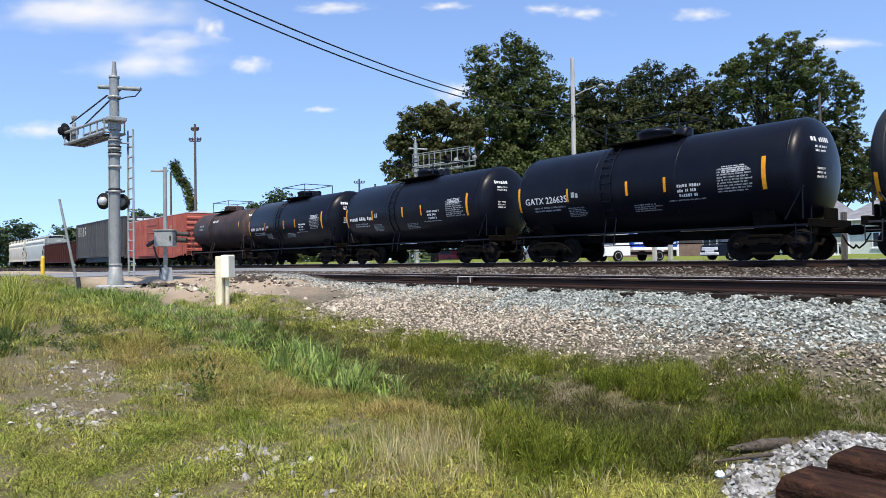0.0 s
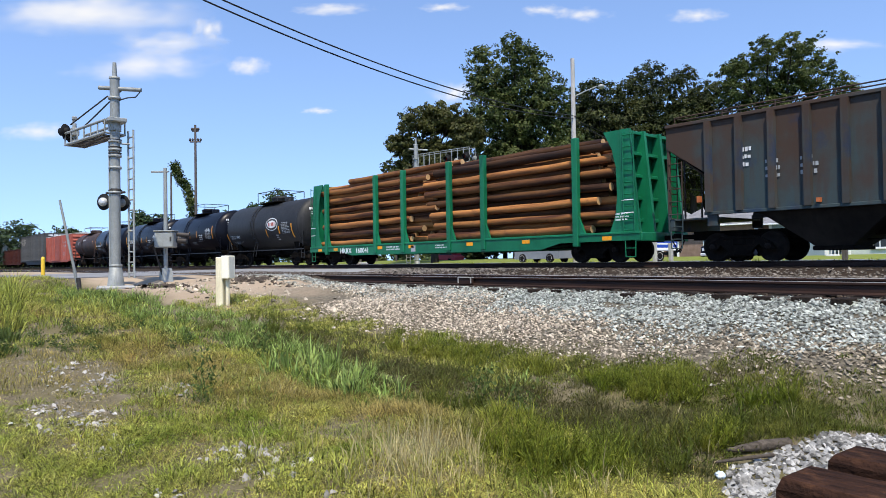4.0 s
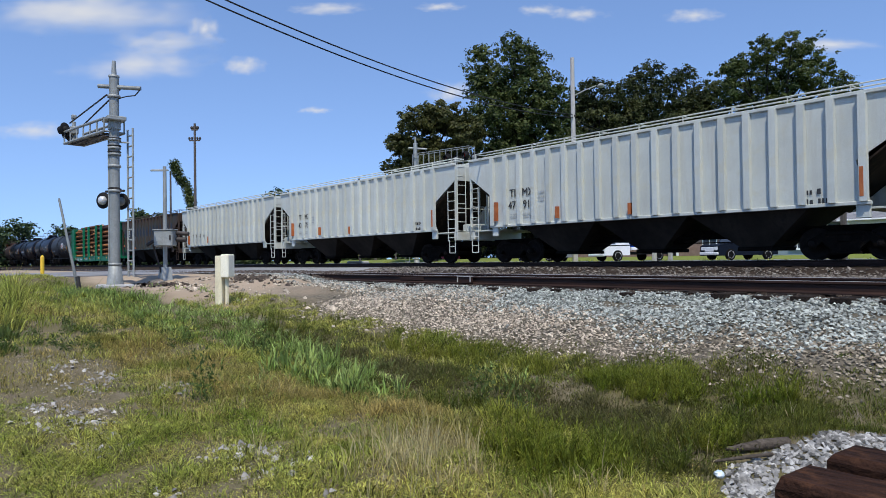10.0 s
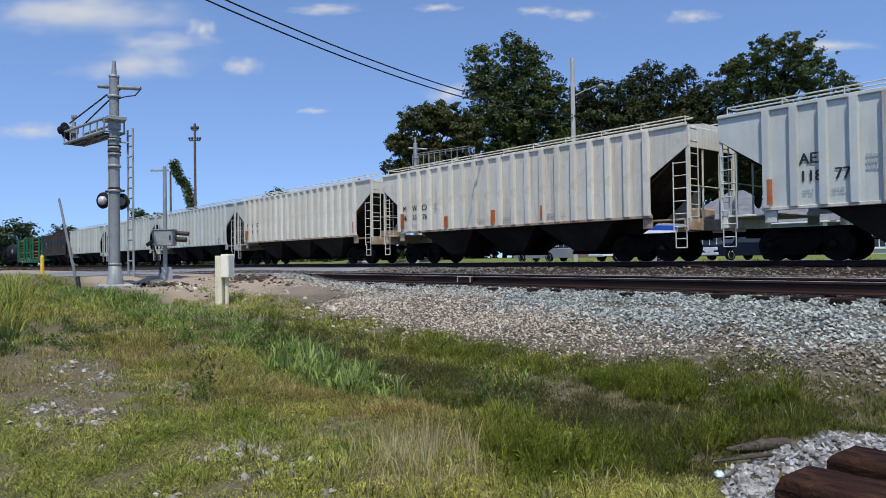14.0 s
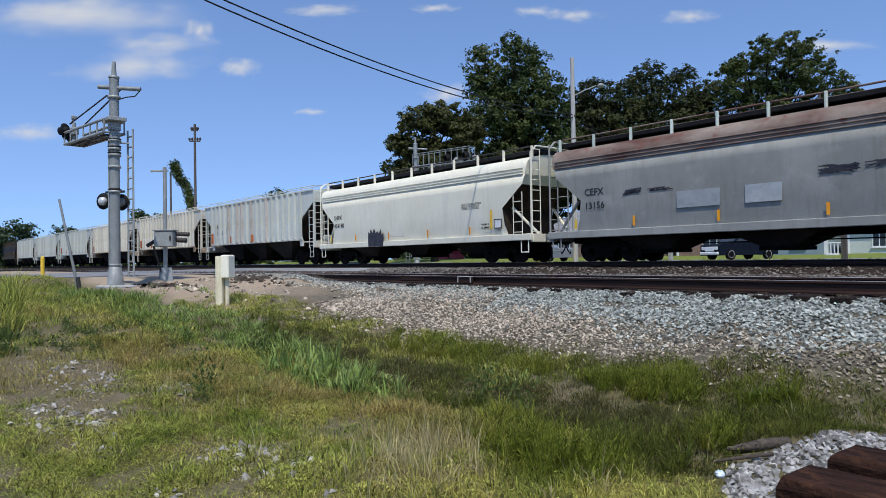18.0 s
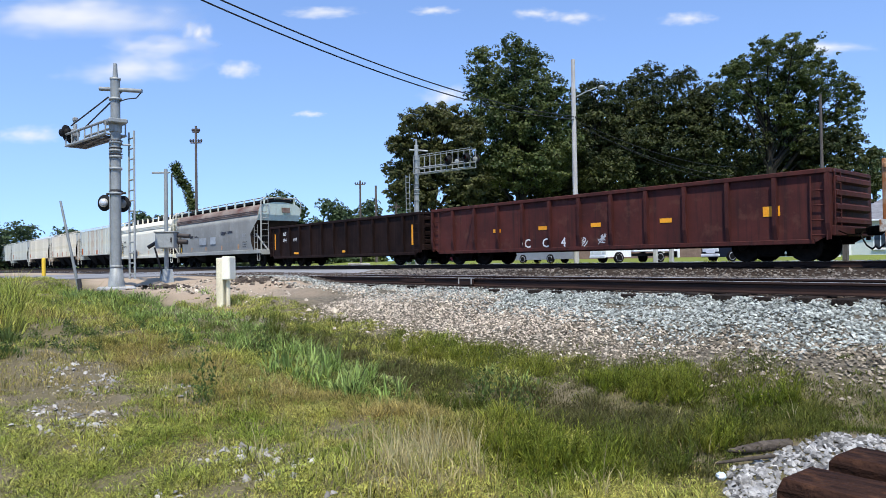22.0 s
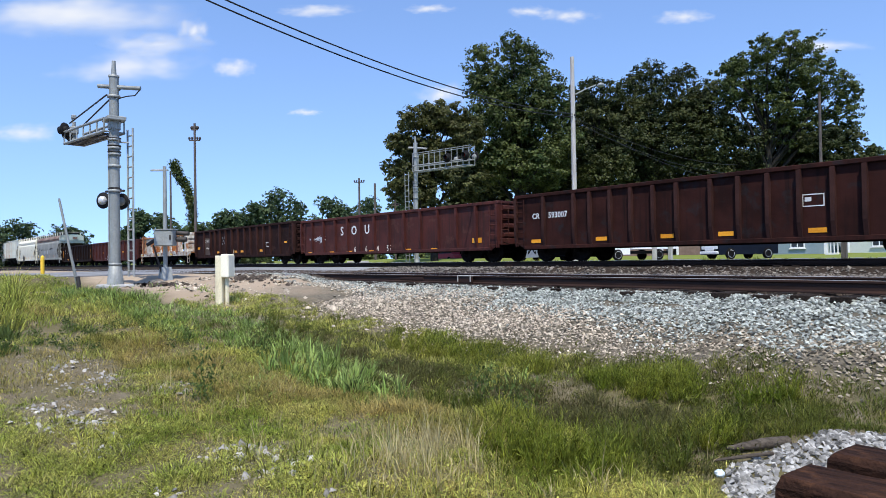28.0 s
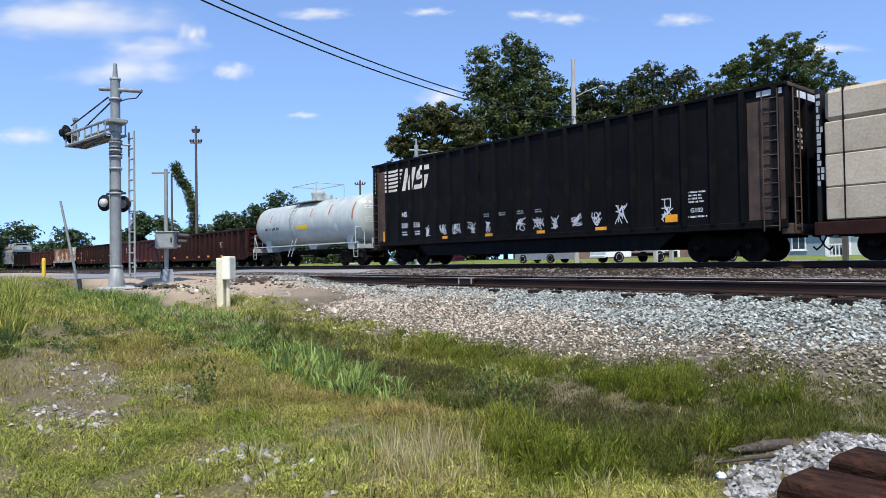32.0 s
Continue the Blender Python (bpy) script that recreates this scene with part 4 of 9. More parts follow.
def cantilever(at, height, arm, reach, arm_z, far):
    """Crossing signal mast with a walkway arm carrying lamps."""
    root = thing("crossing_signal", "galvanised cantilever crossing signal mast with ladder and round lamps", "crossing signal", "crossing signals", "", at)
    z0 = -0.1
    part("foot", Mesh().spin([(z0, 0.0), (z0, 0.24), (0.08, 0.23), (0.58, 0.165), (0.6, 0.13)], (0, 0, 0), "z", 12), STEEL, root, "flared steel foot of the mast")
    part("footing", Mesh().box(-0.42, 0.42, -0.42, 0.42, -0.25, 0.04, 0.04), CONCRETE, root, "concrete footing")
    part("mast", Mesh().tube((0, 0, 0.4), (0, 0, height * 0.73), 0.14, 16, 0.135).tube((0, 0, height * 0.73), (0, 0, height - 0.42), 0.13, 16), STEEL, root)
    part("mast_tip", Mesh().tube((0, 0, height - 0.45), (0, 0, height), 0.075, 10, 0.05).spin([(0, 0.15), (0.05, 0.15), (0.06, 0.0)], (0, 0, height - 0.47), "z", 12), STEEL, root)
    for zz in (height * 0.585, height * 0.612, height * 0.645, height * 0.42):
        part("strap", Mesh().spin([(-0.012, 0.14), (-0.012, 0.182), (0.012, 0.182), (0.012, 0.14)], (0, 0, zz + 0.06), "z", 14).box(-0.2, -0.14, -0.03, 0.03, zz + 0.03, zz + 0.09), DARK_STEEL, root)
    for zz in (0.61, height * 0.42, height * 0.53, height * 0.582, height * 0.61, height * 0.648, height * 0.84):
        part("clamp", Mesh().spin([(-0.035, 0.13), (-0.035, 0.175), (0.035, 0.175), (0.035, 0.13)], (0, 0, zz), "z", 16), STEEL, root)
    d = Vector(arm).normalized()
    n = Vector((-d.y, d.x, 0))
    r = RIGHT
    top = Mesh().tube(tuple(r * -0.45 + Vector((0, 0, height - 0.71))), tuple(r * 0.76 + Vector((0, 0, height - 0.8))), 0.06, 8)
    part("cross_arm", top, STEEL, root)
    part("drop_cable", Mesh().path([tuple(r * 0.74 + Vector((0, 0, height - 0.84))), tuple(r * 0.6 + Vector((0, 0, height - 1.0))), tuple(r * 0.35 + Vector((0, 0, height - 1.02))), tuple(r * 0.13 + Vector((0, 0, height - 1.08)))], 0.018, 6), CABLE, root)
    part("conduit", Mesh().tube(tuple(r * -0.17 + Vector((0, 0, 0.5))), tuple(r * -0.17 + Vector((0, 0, height * 0.66))), 0.022, 6), STEEL, root)
    a = Mesh()
    for k in (-0.28, 0.28):
        for zz in (0.0, 0.36):
            a.tube(tuple(n * k + Vector((0, 0, arm_z + zz))), tuple(d * reach + n * k + Vector((0, 0, arm_z + zz))), 0.04, 6)
    steps = max(3, int(reach / 0.45))
    for i in range(steps + 1):
        q = d * (reach * i / steps)
        for k in (-0.28, 0.28):
            a.tube(tuple(q + n * k + Vector((0, 0, arm_z))), tuple(q + n * k + Vector((0, 0, arm_z + 0.36))), 0.025, 6)
        a.tube(tuple(q + n * -0.28 + Vector((0, 0, arm_z))), tuple(q + n * 0.28 + Vector((0, 0, arm_z))), 0.03, 6)
    part("walkway_truss", a, STEEL, root, "latticed walkway arm")
    g = Mesh()
    for k in (-0.28, 0.28):
        rail_top = 1.15
        g.tube(tuple(n * k + Vector((0, 0, arm_z + rail_top))), tuple(d * reach + n * k + Vector((0, 0, arm_z + rail_top))), 0.022, 6)
        for i in range(0, steps + 1, 1):
            q = d * (reach * i / steps) + n * k
            g.tube(tuple(q + Vector((0, 0, arm_z + 0.36))), tuple(q + Vector((0, 0, arm_z + rail_top))), 0.02, 6)
    if far:
        part("hand_rail", g, STEEL, root)
    else:
        for k, zt in ((-0.2, height - 0.75), (0.2, height - 1.0)):
            part("stay_rod", Mesh().tube(tuple(n * k + Vector((0, 0, zt))), tuple(d * reach * 0.92 + n * k + Vector((0, 0, arm_z + 0.62))), 0.025, 6), DARK_STEEL, root)
    return root, d, n


def build_signals():
    # near the camera: mast seen from behind, arm pointing over the road
    zb = -0.46
    root, d, n = cantilever(pose(-20.9, 5.35, zb), 6.42, (-3.43, -0.51, 0), 2.95, 4.38, False)
    end = d * 2.95
    part("lamp_bracket", Mesh().tube(tuple(end + Vector((0, 0, 4.4))), tuple(end + Vector((0, 0, 5.1))), 0.06, 8).box(end.x - 0.12, end.x + 0.12, end.y - 0.12, end.y + 0.12, 4.7, 4.95, 0.03), STEEL, root)
    for k in (-1, 1):
        signal_lamp(root, "arm_lamp", end + RIGHT * (-0.2 + 0.17 * k) + n * 0.22 * k + Vector((0, 0, 4.78 + 0.04 * k)), (-0.72, -0.62, -0.04), BLACK, 0.78)
    br = Mesh().tube((-0.35, -0.15, 2.7), (0.2, 0.2, 2.7), 0.035, 8).tube((0, 0, 2.65), (0, 0, 2.8), 0.15, 8)
    part("lamp_arm", br, DARK_STEEL, root)
    signal_lamp(root, "mast_lamp", (-0.42, -0.2, 2.45), (-0.55, 0.78, 0), ALUMINIUM, 0.8)
    signal_lamp(root, "mast_lamp", (-0.18, 0.235, 2.42), (-0.55, 0.78, 0), STEEL, 0.8)
    l = Mesh()
    ladder(l, 0.0, 0.0, 0.25, 4.5, 0.34, 0.03, 0.3)
    l.moved(Matrix.Translation((0.10, 0.40, 0)) @ pose(0, 0, 0, 0, 0, 8))
    part("ladder", l, STEEL, root)
    part("ladder_bracket", Mesh().tube((0, 0, 4.1), (0.1, 0.38, 4.1), 0.025, 6), STEEL, root)
    part("end_post", Mesh().tube(tuple(end + Vector((0, 0, 4.4))), tuple(end + RIGHT * -0.05 + Vector((0, 0, 5.28))), 0.03, 6).box(end.x - 0.07, end.x + 0.07, end.y - 0.07, end.y + 0.07, 5.2, 5.32, 0.02), STEEL, root)
    grate = Mesh()
    for i in range(13):
        q = d * (0.25 + 0.21 * i) + Vector((0, 0, 4.36))
        grate.tube(tuple(q - n * 0.27), tuple(q + n * 0.27), 0.02, 6)
    # darker steel than the truss: shade on the underside goes into the colour
    part("walkway_grate", grate, DARK_STEEL, root, "walkway floor rungs, underside shade put in their colour")
    part("arm_collar", Mesh().box(-0.32, 0.32, -0.25, 0.25, 4.68, 4.8, 0.02).tube((0, 0, 4.45), (0, 0, 4.8), 0.17, 14), STEEL, root)
    # beyond the tracks
    x, y = -34.8, 27.0
    root, d, n = cantilever(pose(x, y, -0.4), 8.5, (4.6, 0.8, 0), 4.6, 6.2, True)
    for k in (0.66, 0.97):
        for s in (-1, 1):
            signal_lamp(root, "arm_lamp", d * 4.6 * k + n * 0.45 * s + Vector((0, 0, 6.75)), n * s)
    l = Mesh()
    ladder(l, -0.5, -0.35, 0.3, 6.2, 0.4, 0.025, 0.35)
    part("ladder", l, STEEL, root)


def sag(p, q, drop, n=24):
    p, q = Vector(p), Vector(q)
    return [p.lerp(q, i / n) - Vector((0, 0, drop * 4 * (i / n) * (1 - i / n))) for i in range(n + 1)]


def build_poles():
    root = thing("utility_pole", "tall pale weathered utility pole with a street lamp arm", "utility pole", "poles", "", pose(-23.1, 28.5, -0.3))
    part("pole", Mesh().tube((0, 0, -0.3), (0, 0, 11.05), 0.15, 14, 0.105), WOOD_POLE, root)
    a = Vector((RIGHT.x, RIGHT.y, 0))
    part("lamp_arm", Mesh().path([(0, 0, 9.0), tuple(a * 0.6 + Vector((0, 0, 9.3))), tuple(a * 1.25 + Vector((0, 0, 9.55)))], 0.03, 6), STEEL, root)
    hd = a * 1.5 + Vector((0, 0, 9.55))
    part("lamp_head", Mesh().spin([(-0.1, 0.0), (-0.08, 0.16), (0.02, 0.2), (0.1, 0.1), (0.13, 0.0)], tuple(hd), "z", 12), STEEL, root)
    part("insulator_bracket", Mesh().box(-0.16, 0.16, -0.05, 0.05, 7.9, 8.0, 0.01), DARK_STEEL, root)
    top = Vector((-23.1, 28.5, 7.55))
    # two heavy cables towards the camera's side, thinner ones onwards
    for start, end, drop in ((Vector((-23.03, 28.39, 7.55)), Vector((-13.4, -7.3, 8.95)), 1.6), (Vector((-23.03, 28.39, 7.70)), Vector((-13.2, -7.3, 8.85)), 1.425)):
        s = Mesh().path(sag(start, end, drop, 40), 0.023, 6)
        solid("overhead_cable", s, CABLE, "black overhead cable sagging from the utility pole", "cable", "cables")
    for k, (side, ahead, z) in enumerate(((22.5, 52, 7.0), (24, 56, 6.2), (23, 54, 6.6))):
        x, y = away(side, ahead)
        s = Mesh().path(sag(top + Vector((0, 0, -0.1 * k)), (x, y, z), 0.6, 20), 0.016, 5)
        solid("service_wire", s, CABLE, "thin black service wire behind the pole", "cable", "cables")
    # slim far poles
    def pole(side, ahead, top_z, r, label, arms=()):
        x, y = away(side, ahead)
        root = thing("utility_pole", label, "utility pole", "poles", "", pose(x, y, -0.3))
        part("pole", Mesh().tube((0, 0, -0.2), (0, 0, top_z + 0.3), r, 10, r * 0.75), DARK_POLE, root)
        for zz, w in arms:
            p, q = RIGHT * -w, RIGHT * w
            arm = part("cross_arm", Mesh().tube((p.x, p.y, zz), (q.x, q.y, zz), 0.07, 6), DARK_POLE, root)
            for k in (-1, -0.5, 0.5, 1):
                o = RIGHT * w * k
                part("insulator", Mesh().spin([(0, 0.06), (0.1, 0.11), (0.2, 0.11), (0.28, 0.05), (0.3, 0)], (o.x, o.y, zz + 0.05), "z", 8), DARK_STEEL, arm)
        return root

    pole(-23.2, 64, 13.25, 0.14, "tall dark pole with two cross-arms of insulators", ((12.95, 0.3), (11.95, 0.5)))
    pole(-27.9, 70, 9.6, 0.12, "thin dark pole overgrown by vine", ())
    pole(-12.2, 100, 12.2, 0.18, "distant dark pole with a short cross-arm", ((11.9, 0.7),))
    pole(-9.9, 100, 11.4, 0.2, "distant plain dark pole", ())
    pole(-6.6, 95, 9.0, 0.14, "distant pale pole among trees", ((8.0, 0.5),))
    pole(-29.9, 75, 5.5, 0.1, "distant thin dark bare pole", ())
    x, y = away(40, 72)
    root = thing("utility_pole", "bare dark pole in front of the trees", "utility pole", "poles", "", pose(x, y, -0.3))
    part("pole", Mesh().tube((0, 0, -0.2), (0, 0, 17.5), 0.2, 10, 0.13), DARK_POLE, root)


def build_small():
    # equipment box on a slim post
    x, y, z = -22.54, 7.27, -0.46
    root = thing("equipment_box", "grey metal equipment box on a slim steel post", "equipment box", at=pose(x, y, z))
    part("post", Mesh().tube((0, 0, -0.1), (0, 0, 3.73), 0.07, 12, 0.055), STEEL, root)
    part("foot", Mesh().prism([(-0.28, 0), (0.28, 0), (0.12, 0.5), (-0.12, 0.5)], -0.15, 0.15), STEEL, root)
    box = Mesh().box(-0.2, 0.4, -0.42, -0.05, 1.16, 1.66, 0.03)
    rz = pose(0, 0, 0, 0, 0, 50)
    bx = part("box", box.moved(rz), STEEL, root)
    part("lid", Mesh().box(-0.23, 0.43, -0.45, -0.03, 1.66, 1.7, 0.015).moved(rz), STEEL, bx)
    part("latch", Mesh().box(0.3, 0.35, -0.45, -0.42, 1.35, 1.5, 0.008).moved(rz), DARK_STEEL, bx)
    part("side_lamp", Mesh().tube((0.4, -0.1, 1.58), (0.8, -0.1, 1.55), 0.07, 10).tube((0.4, -0.1, 1.38), (0.72, -0.1, 1.36), 0.08, 10).moved(rz), DARK_STEEL, root)
    part("side_arm", Mesh().tube((-0.1, 0, 1.5), (-0.55, -0.1, 1.2), 0.06, 8).tube((-0.05, -0.1, 0.2), (-0.3, -0.2, 1.2), 0.03, 8).moved(rz), DARK_STEEL, root)
    part("top_bar", Mesh().box(-0.45, 0.1, -0.03, 0.03, 3.58, 3.64, 0.01).moved(rz), STEEL, root)
    # cream post with its box, in the ballast's foot
    x, y = -14.67, 5.915
    z = float(ground_z(x, y))
    root = thing("marker_post", "cream-painted wooden post with a white box", "post", at=pose(x, y, z, 0, 0, 40))
    part("post", Mesh().box(-0.09, 0.07, -0.09, 0.09, -0.2, 1.08, 0.015), POST_PAINT, root)
    part("box", Mesh().box(0.07, 0.26, -0.15, 0.15, 0.6, 1.11, 0.02), PALE_CREAM, root, "pale cream box fixed to the post")
    part("conduit", Mesh().tube((0.15, 0, -0.2), (0.15, 0, 0.65), 0.045, 8), POST_PAINT, root)
    # yellow bollard
    x, y = -32.5, 5.5
    root = thing("bollard", "yellow steel marker bollard on a small foot", "bollard", at=pose(x, y, -0.62))
    part("tube", Mesh().tube((0, 0, -0.1), (0, 0, 1.1), 0.075, 12).spin([(1.1, 0.075), (1.16, 0.05), (1.18, 0)], (0, 0, 0), "z", 12), YELLOW, root)
    part("foot", Mesh().box(-0.25, 0.25, -0.25, 0.25, -0.05, 0.05, 0.01), YELLOW, root)
    # leaning grey pole
    x, y = -19.3, 4.1
    r = RIGHT
    s = Mesh().tube((0, 0, -0.2), tuple(r * -0.52 + Vector((0, 0, 2.35))), 0.04, 8, 0.028)
    root = thing("leaning_pole", "thin grey fibre pole leaning over", "pole", at=pose(x, y, -0.5))
    part("rod", s, STEEL, root)
    part("sleeve", Mesh().tube((0, 0, -0.1), tuple(r * -0.06 + Vector((0, 0, 0.35))), 0.055, 8), DARK_STEEL, root)
    # stacked timbers at the camera's feet, level with the rails' direction
    for k, (x, y, z, rz) in enumerate(((-1.21, 2.83, -0.808, 0.0), (-1.2, 3.31, -0.808, -2.0), (-1.1, 2.86, -1.026, -1.0), (-1.12, 3.28, -1.026, 1.0), (-1.0, 2.8, -1.244, 0.5), (-1.05, 3.22, -1.244, -0.5), (-1.05, 2.82, -1.46, 0.0), (-1.0, 3.2, -1.46, 0.6))):
        rnd = random.Random(90 + k)
        rim = [(-0.15, -0.08), (-0.125, -0.108), (0.125, -0.108), (0.15, -0.08), (0.15, 0.078), (0.12, 0.108), (-0.118, 0.108), (-0.15, 0.075)]
        v = []
        for i in range(13):
            v += [(2.5 * i / 12 + rnd.uniform(-0.012, 0.012), b + rnd.uniform(-0.009, 0.009), c + rnd.uniform(-0.009, 0.007)) for b, c in rim]
        s = Mesh().add(v, [(8 * i + q, 8 * i + (q + 1) % 8, 8 * i + 8 + (q + 1) % 8, 8 * i + 8 + q) for i in range(12) for q in range(8)] + [tuple(range(8)), tuple(range(96, 104))])
        ob = solid("timber", s, TIMBER, "dark brown used railway timber in a stack", "timber", "stacked timbers")
        ob.matrix_world = pose(x, y, z, 0, 0, rz)
    # split wood on the gravel
    for (x, y), (x2, y2), r1, r2, label in (((-2.77, 5.27), (-2.5, 5.76), 0.016, 0.05, "weathered split branch end lying on gravel"), ((-2.72, 4.96), (-2.47, 5.42), 0.009, 0.016, "thin weathered stick lying on gravel")):
        s = Mesh().tube((0, 0, 0), ((x2 - x) * 0.55, (y2 - y) * 0.55, 0.012), r1, 7, r2).tube(((x2 - x) * 0.55, (y2 - y) * 0.55, 0.012), (x2 - x, y2 - y, 0.02), r2, 7, r2 * 0.9)
        ob = solid("split_branch", s, OLD_BOARD, label, "branch", "broken branches")
        ob.matrix_world = pose(x, y, float(ground_z(x, y)) + 0.06)
    # crumpled plastic
    rng = np.random.default_rng(2)
    for k, (x, y, r) in enumerate(((-2.6, 4.84, 0.042),)):
        s = Mesh().spin([(-r * 0.6, 0)] + [(r * h, r * w) for h, w in ((-0.5, 0.7), (-0.1, 1.0), (0.3, 0.8), (0.55, 0.4), (0.6, 0))], (0, 0, 0), "z", 9, False)
        s.v = [tuple(np.array(p) * (1 + 0.5 * (rng.random() - 0.5))) for p in s.v]
        ob = solid("plastic_litter", s, LITTER, "crumpled pale blue plastic litter on gravel", "litter", "litter")
        ob.matrix_world = pose(x, y, float(ground_z(x, y)) + r * 0.5)
    # small concrete block by the far mast
    solid("concrete_block", Mesh().box(-40.4, -38.6, 25.2, 25.9, -0.4, 0.12, 0.05), CONCRETE, "pale concrete block on the grass verge", "block")


build_signals()
build_poles()
build_small()

# ---- houses and parked vehicles beyond the tracks ----
SHINGLE = material("grey_shingles", (0.16, 0.16, 0.17), (0.25, 0.25, 0.26), 1.2, 0.9, bump=0.5, grain=18, stretch=(1, 1, 4))
SIDING_BLUE = material("blue_grey_siding", (0.22, 0.29, 0.33), (0.28, 0.35, 0.39), 0.8, 0.7)
SIDING_PALE = material("pale_green_siding", (0.55, 0.60, 0.55), (0.64, 0.68, 0.63), 0.8, 0.7)
SIDING_TAN = material("dim_brick_wall", (0.20, 0.13, 0.10), (0.28, 0.19, 0.15), 2.0, 0.85)
PANE = material("window_glass", (0.03, 0.04, 0.05), (0.05, 0.06, 0.075), 2, 0.12, bump=0)
TYRE = material("tyre_rubber", (0.006, 0.006, 0.006), (0.012, 0.012, 0.012), 8, 0.9, spec=0.05)
RIM = material("wheel_rim", (0.66, 0.67, 0.68), (0.78, 0.79, 0.80), 4, 0.4, 0.1, bump=0)
CAR_WHITE = material("car_white", (0.74, 0.75, 0.75), (0.80, 0.80, 0.80), 1, 0.3, bump=0)
CAR_NAVY = material("car_navy", (0.004, 0.006, 0.011), (0.007, 0.01, 0.018), 1, 0.35, bump=0, spec=0.08)
CAR_SILVER = material("car_silver", (0.34, 0.36, 0.38), (0.42, 0.44, 0.46), 1, 0.32, 0.5, bump=0)
CAR_RED = material("car_maroon", (0.26, 0.02, 0.03), (0.33, 0.03, 0.04), 1, 0.35, bump=0)
TARP = material("bright_blue_panel", (0.012, 0.05, 0.34), (0.02, 0.09, 0.45), 0.8, 0.45, bump=0.1)


def house(x0, x1, y0, y1, eave, ridge, wall, label, windows=(), hip=3.0):
    """A single-storey house with thick walls, eaves and a hipped roof."""
    z = -0.3
    root = thing("house", label, "house", "houses along the street", "", pose(x0, y0, z))
    w, d, e = x1 - x0, y1 - y0, eave - z
    for nm, b in (("front_wall", (0, w, 0, 0.2)), ("back_wall", (0, w, d - 0.2, d)), ("side_wall", (0, 0.2, 0.2, d - 0.2)), ("side_wall", (w - 0.2, w, 0.2, d - 0.2))):
        part(nm, Mesh().box(*b, -0.2, e), wall, root)
    o, r = 0.5, ridge - z
    v = [(-o, -o, e), (w + o, -o, e), (w + o, d + o, e), (-o, d + o, e), (hip, d / 2, r), (w - hip, d / 2, r), (-o, -o, e - 0.15), (w + o, -o, e - 0.15), (w + o, d + o, e - 0.15), (-o, d + o, e - 0.15)]
    part("roof", Mesh().add(v, [(0, 1, 5, 4), (1, 2, 5), (2, 3, 4, 5), (3, 0, 4), (0, 6, 7, 1), (1, 7, 8, 2), (2, 8, 9, 3), (3, 9, 6, 0), (6, 9, 8, 7)]), SHINGLE, root, "grey shingled roof")
    part("gutter", Mesh().box(-o - 0.06, w + o + 0.06, -o - 0.1, -o, e - 0.16, e - 0.04, 0.02), WHITE, root)
    for cx in (0.0, w):
        part("corner_board", Mesh().box(cx - 0.12, cx + 0.12, -0.03, 0.2, -0.1, e - 0.15, 0.01), WHITE, root)
    for wx, wz, ww, wh in windows:
        f = part("window", Mesh().box(wx, wx + ww, -0.05, 0.05, wz, wz + wh, 0.01), WHITE, root, "white framed window")
        part("pane", Mesh().box(wx + 0.1, wx + ww / 2 - 0.04, -0.062, -0.045, wz + 0.1, wz + wh - 0.1), PANE, f)
        part("pane", Mesh().box(wx + ww / 2 + 0.04, wx + ww - 0.1, -0.062, -0.045, wz + 0.1, wz + wh - 0.1), PANE, f)
        part("sill", Mesh().box(wx - 0.08, wx + ww + 0.08, -0.12, 0.0, wz - 0.08, wz, 0.01), WHITE, f)
    return root


def wheel(root, x, y, r):
    s = -1 if y < 0 else 1
    t = part("wheel", Mesh().spin([(-0.1, r * 0.66), (-0.11, r * 0.9), (-0.08, r), (0.08, r), (0.11, r * 0.9), (0.1, r * 0.66)], (x, y, r), "y", 22), TYRE, root)
    part("rim", Mesh().spin([(s * 0.09, 0), (s * 0.1, r * 0.2), (s * 0.07, r * 0.35), (s * 0.095, r * 0.58), (s * 0.105, r * 0.66), (s * 0.02, r * 0.67)], (x, y, r), "y", 18), RIM, t)


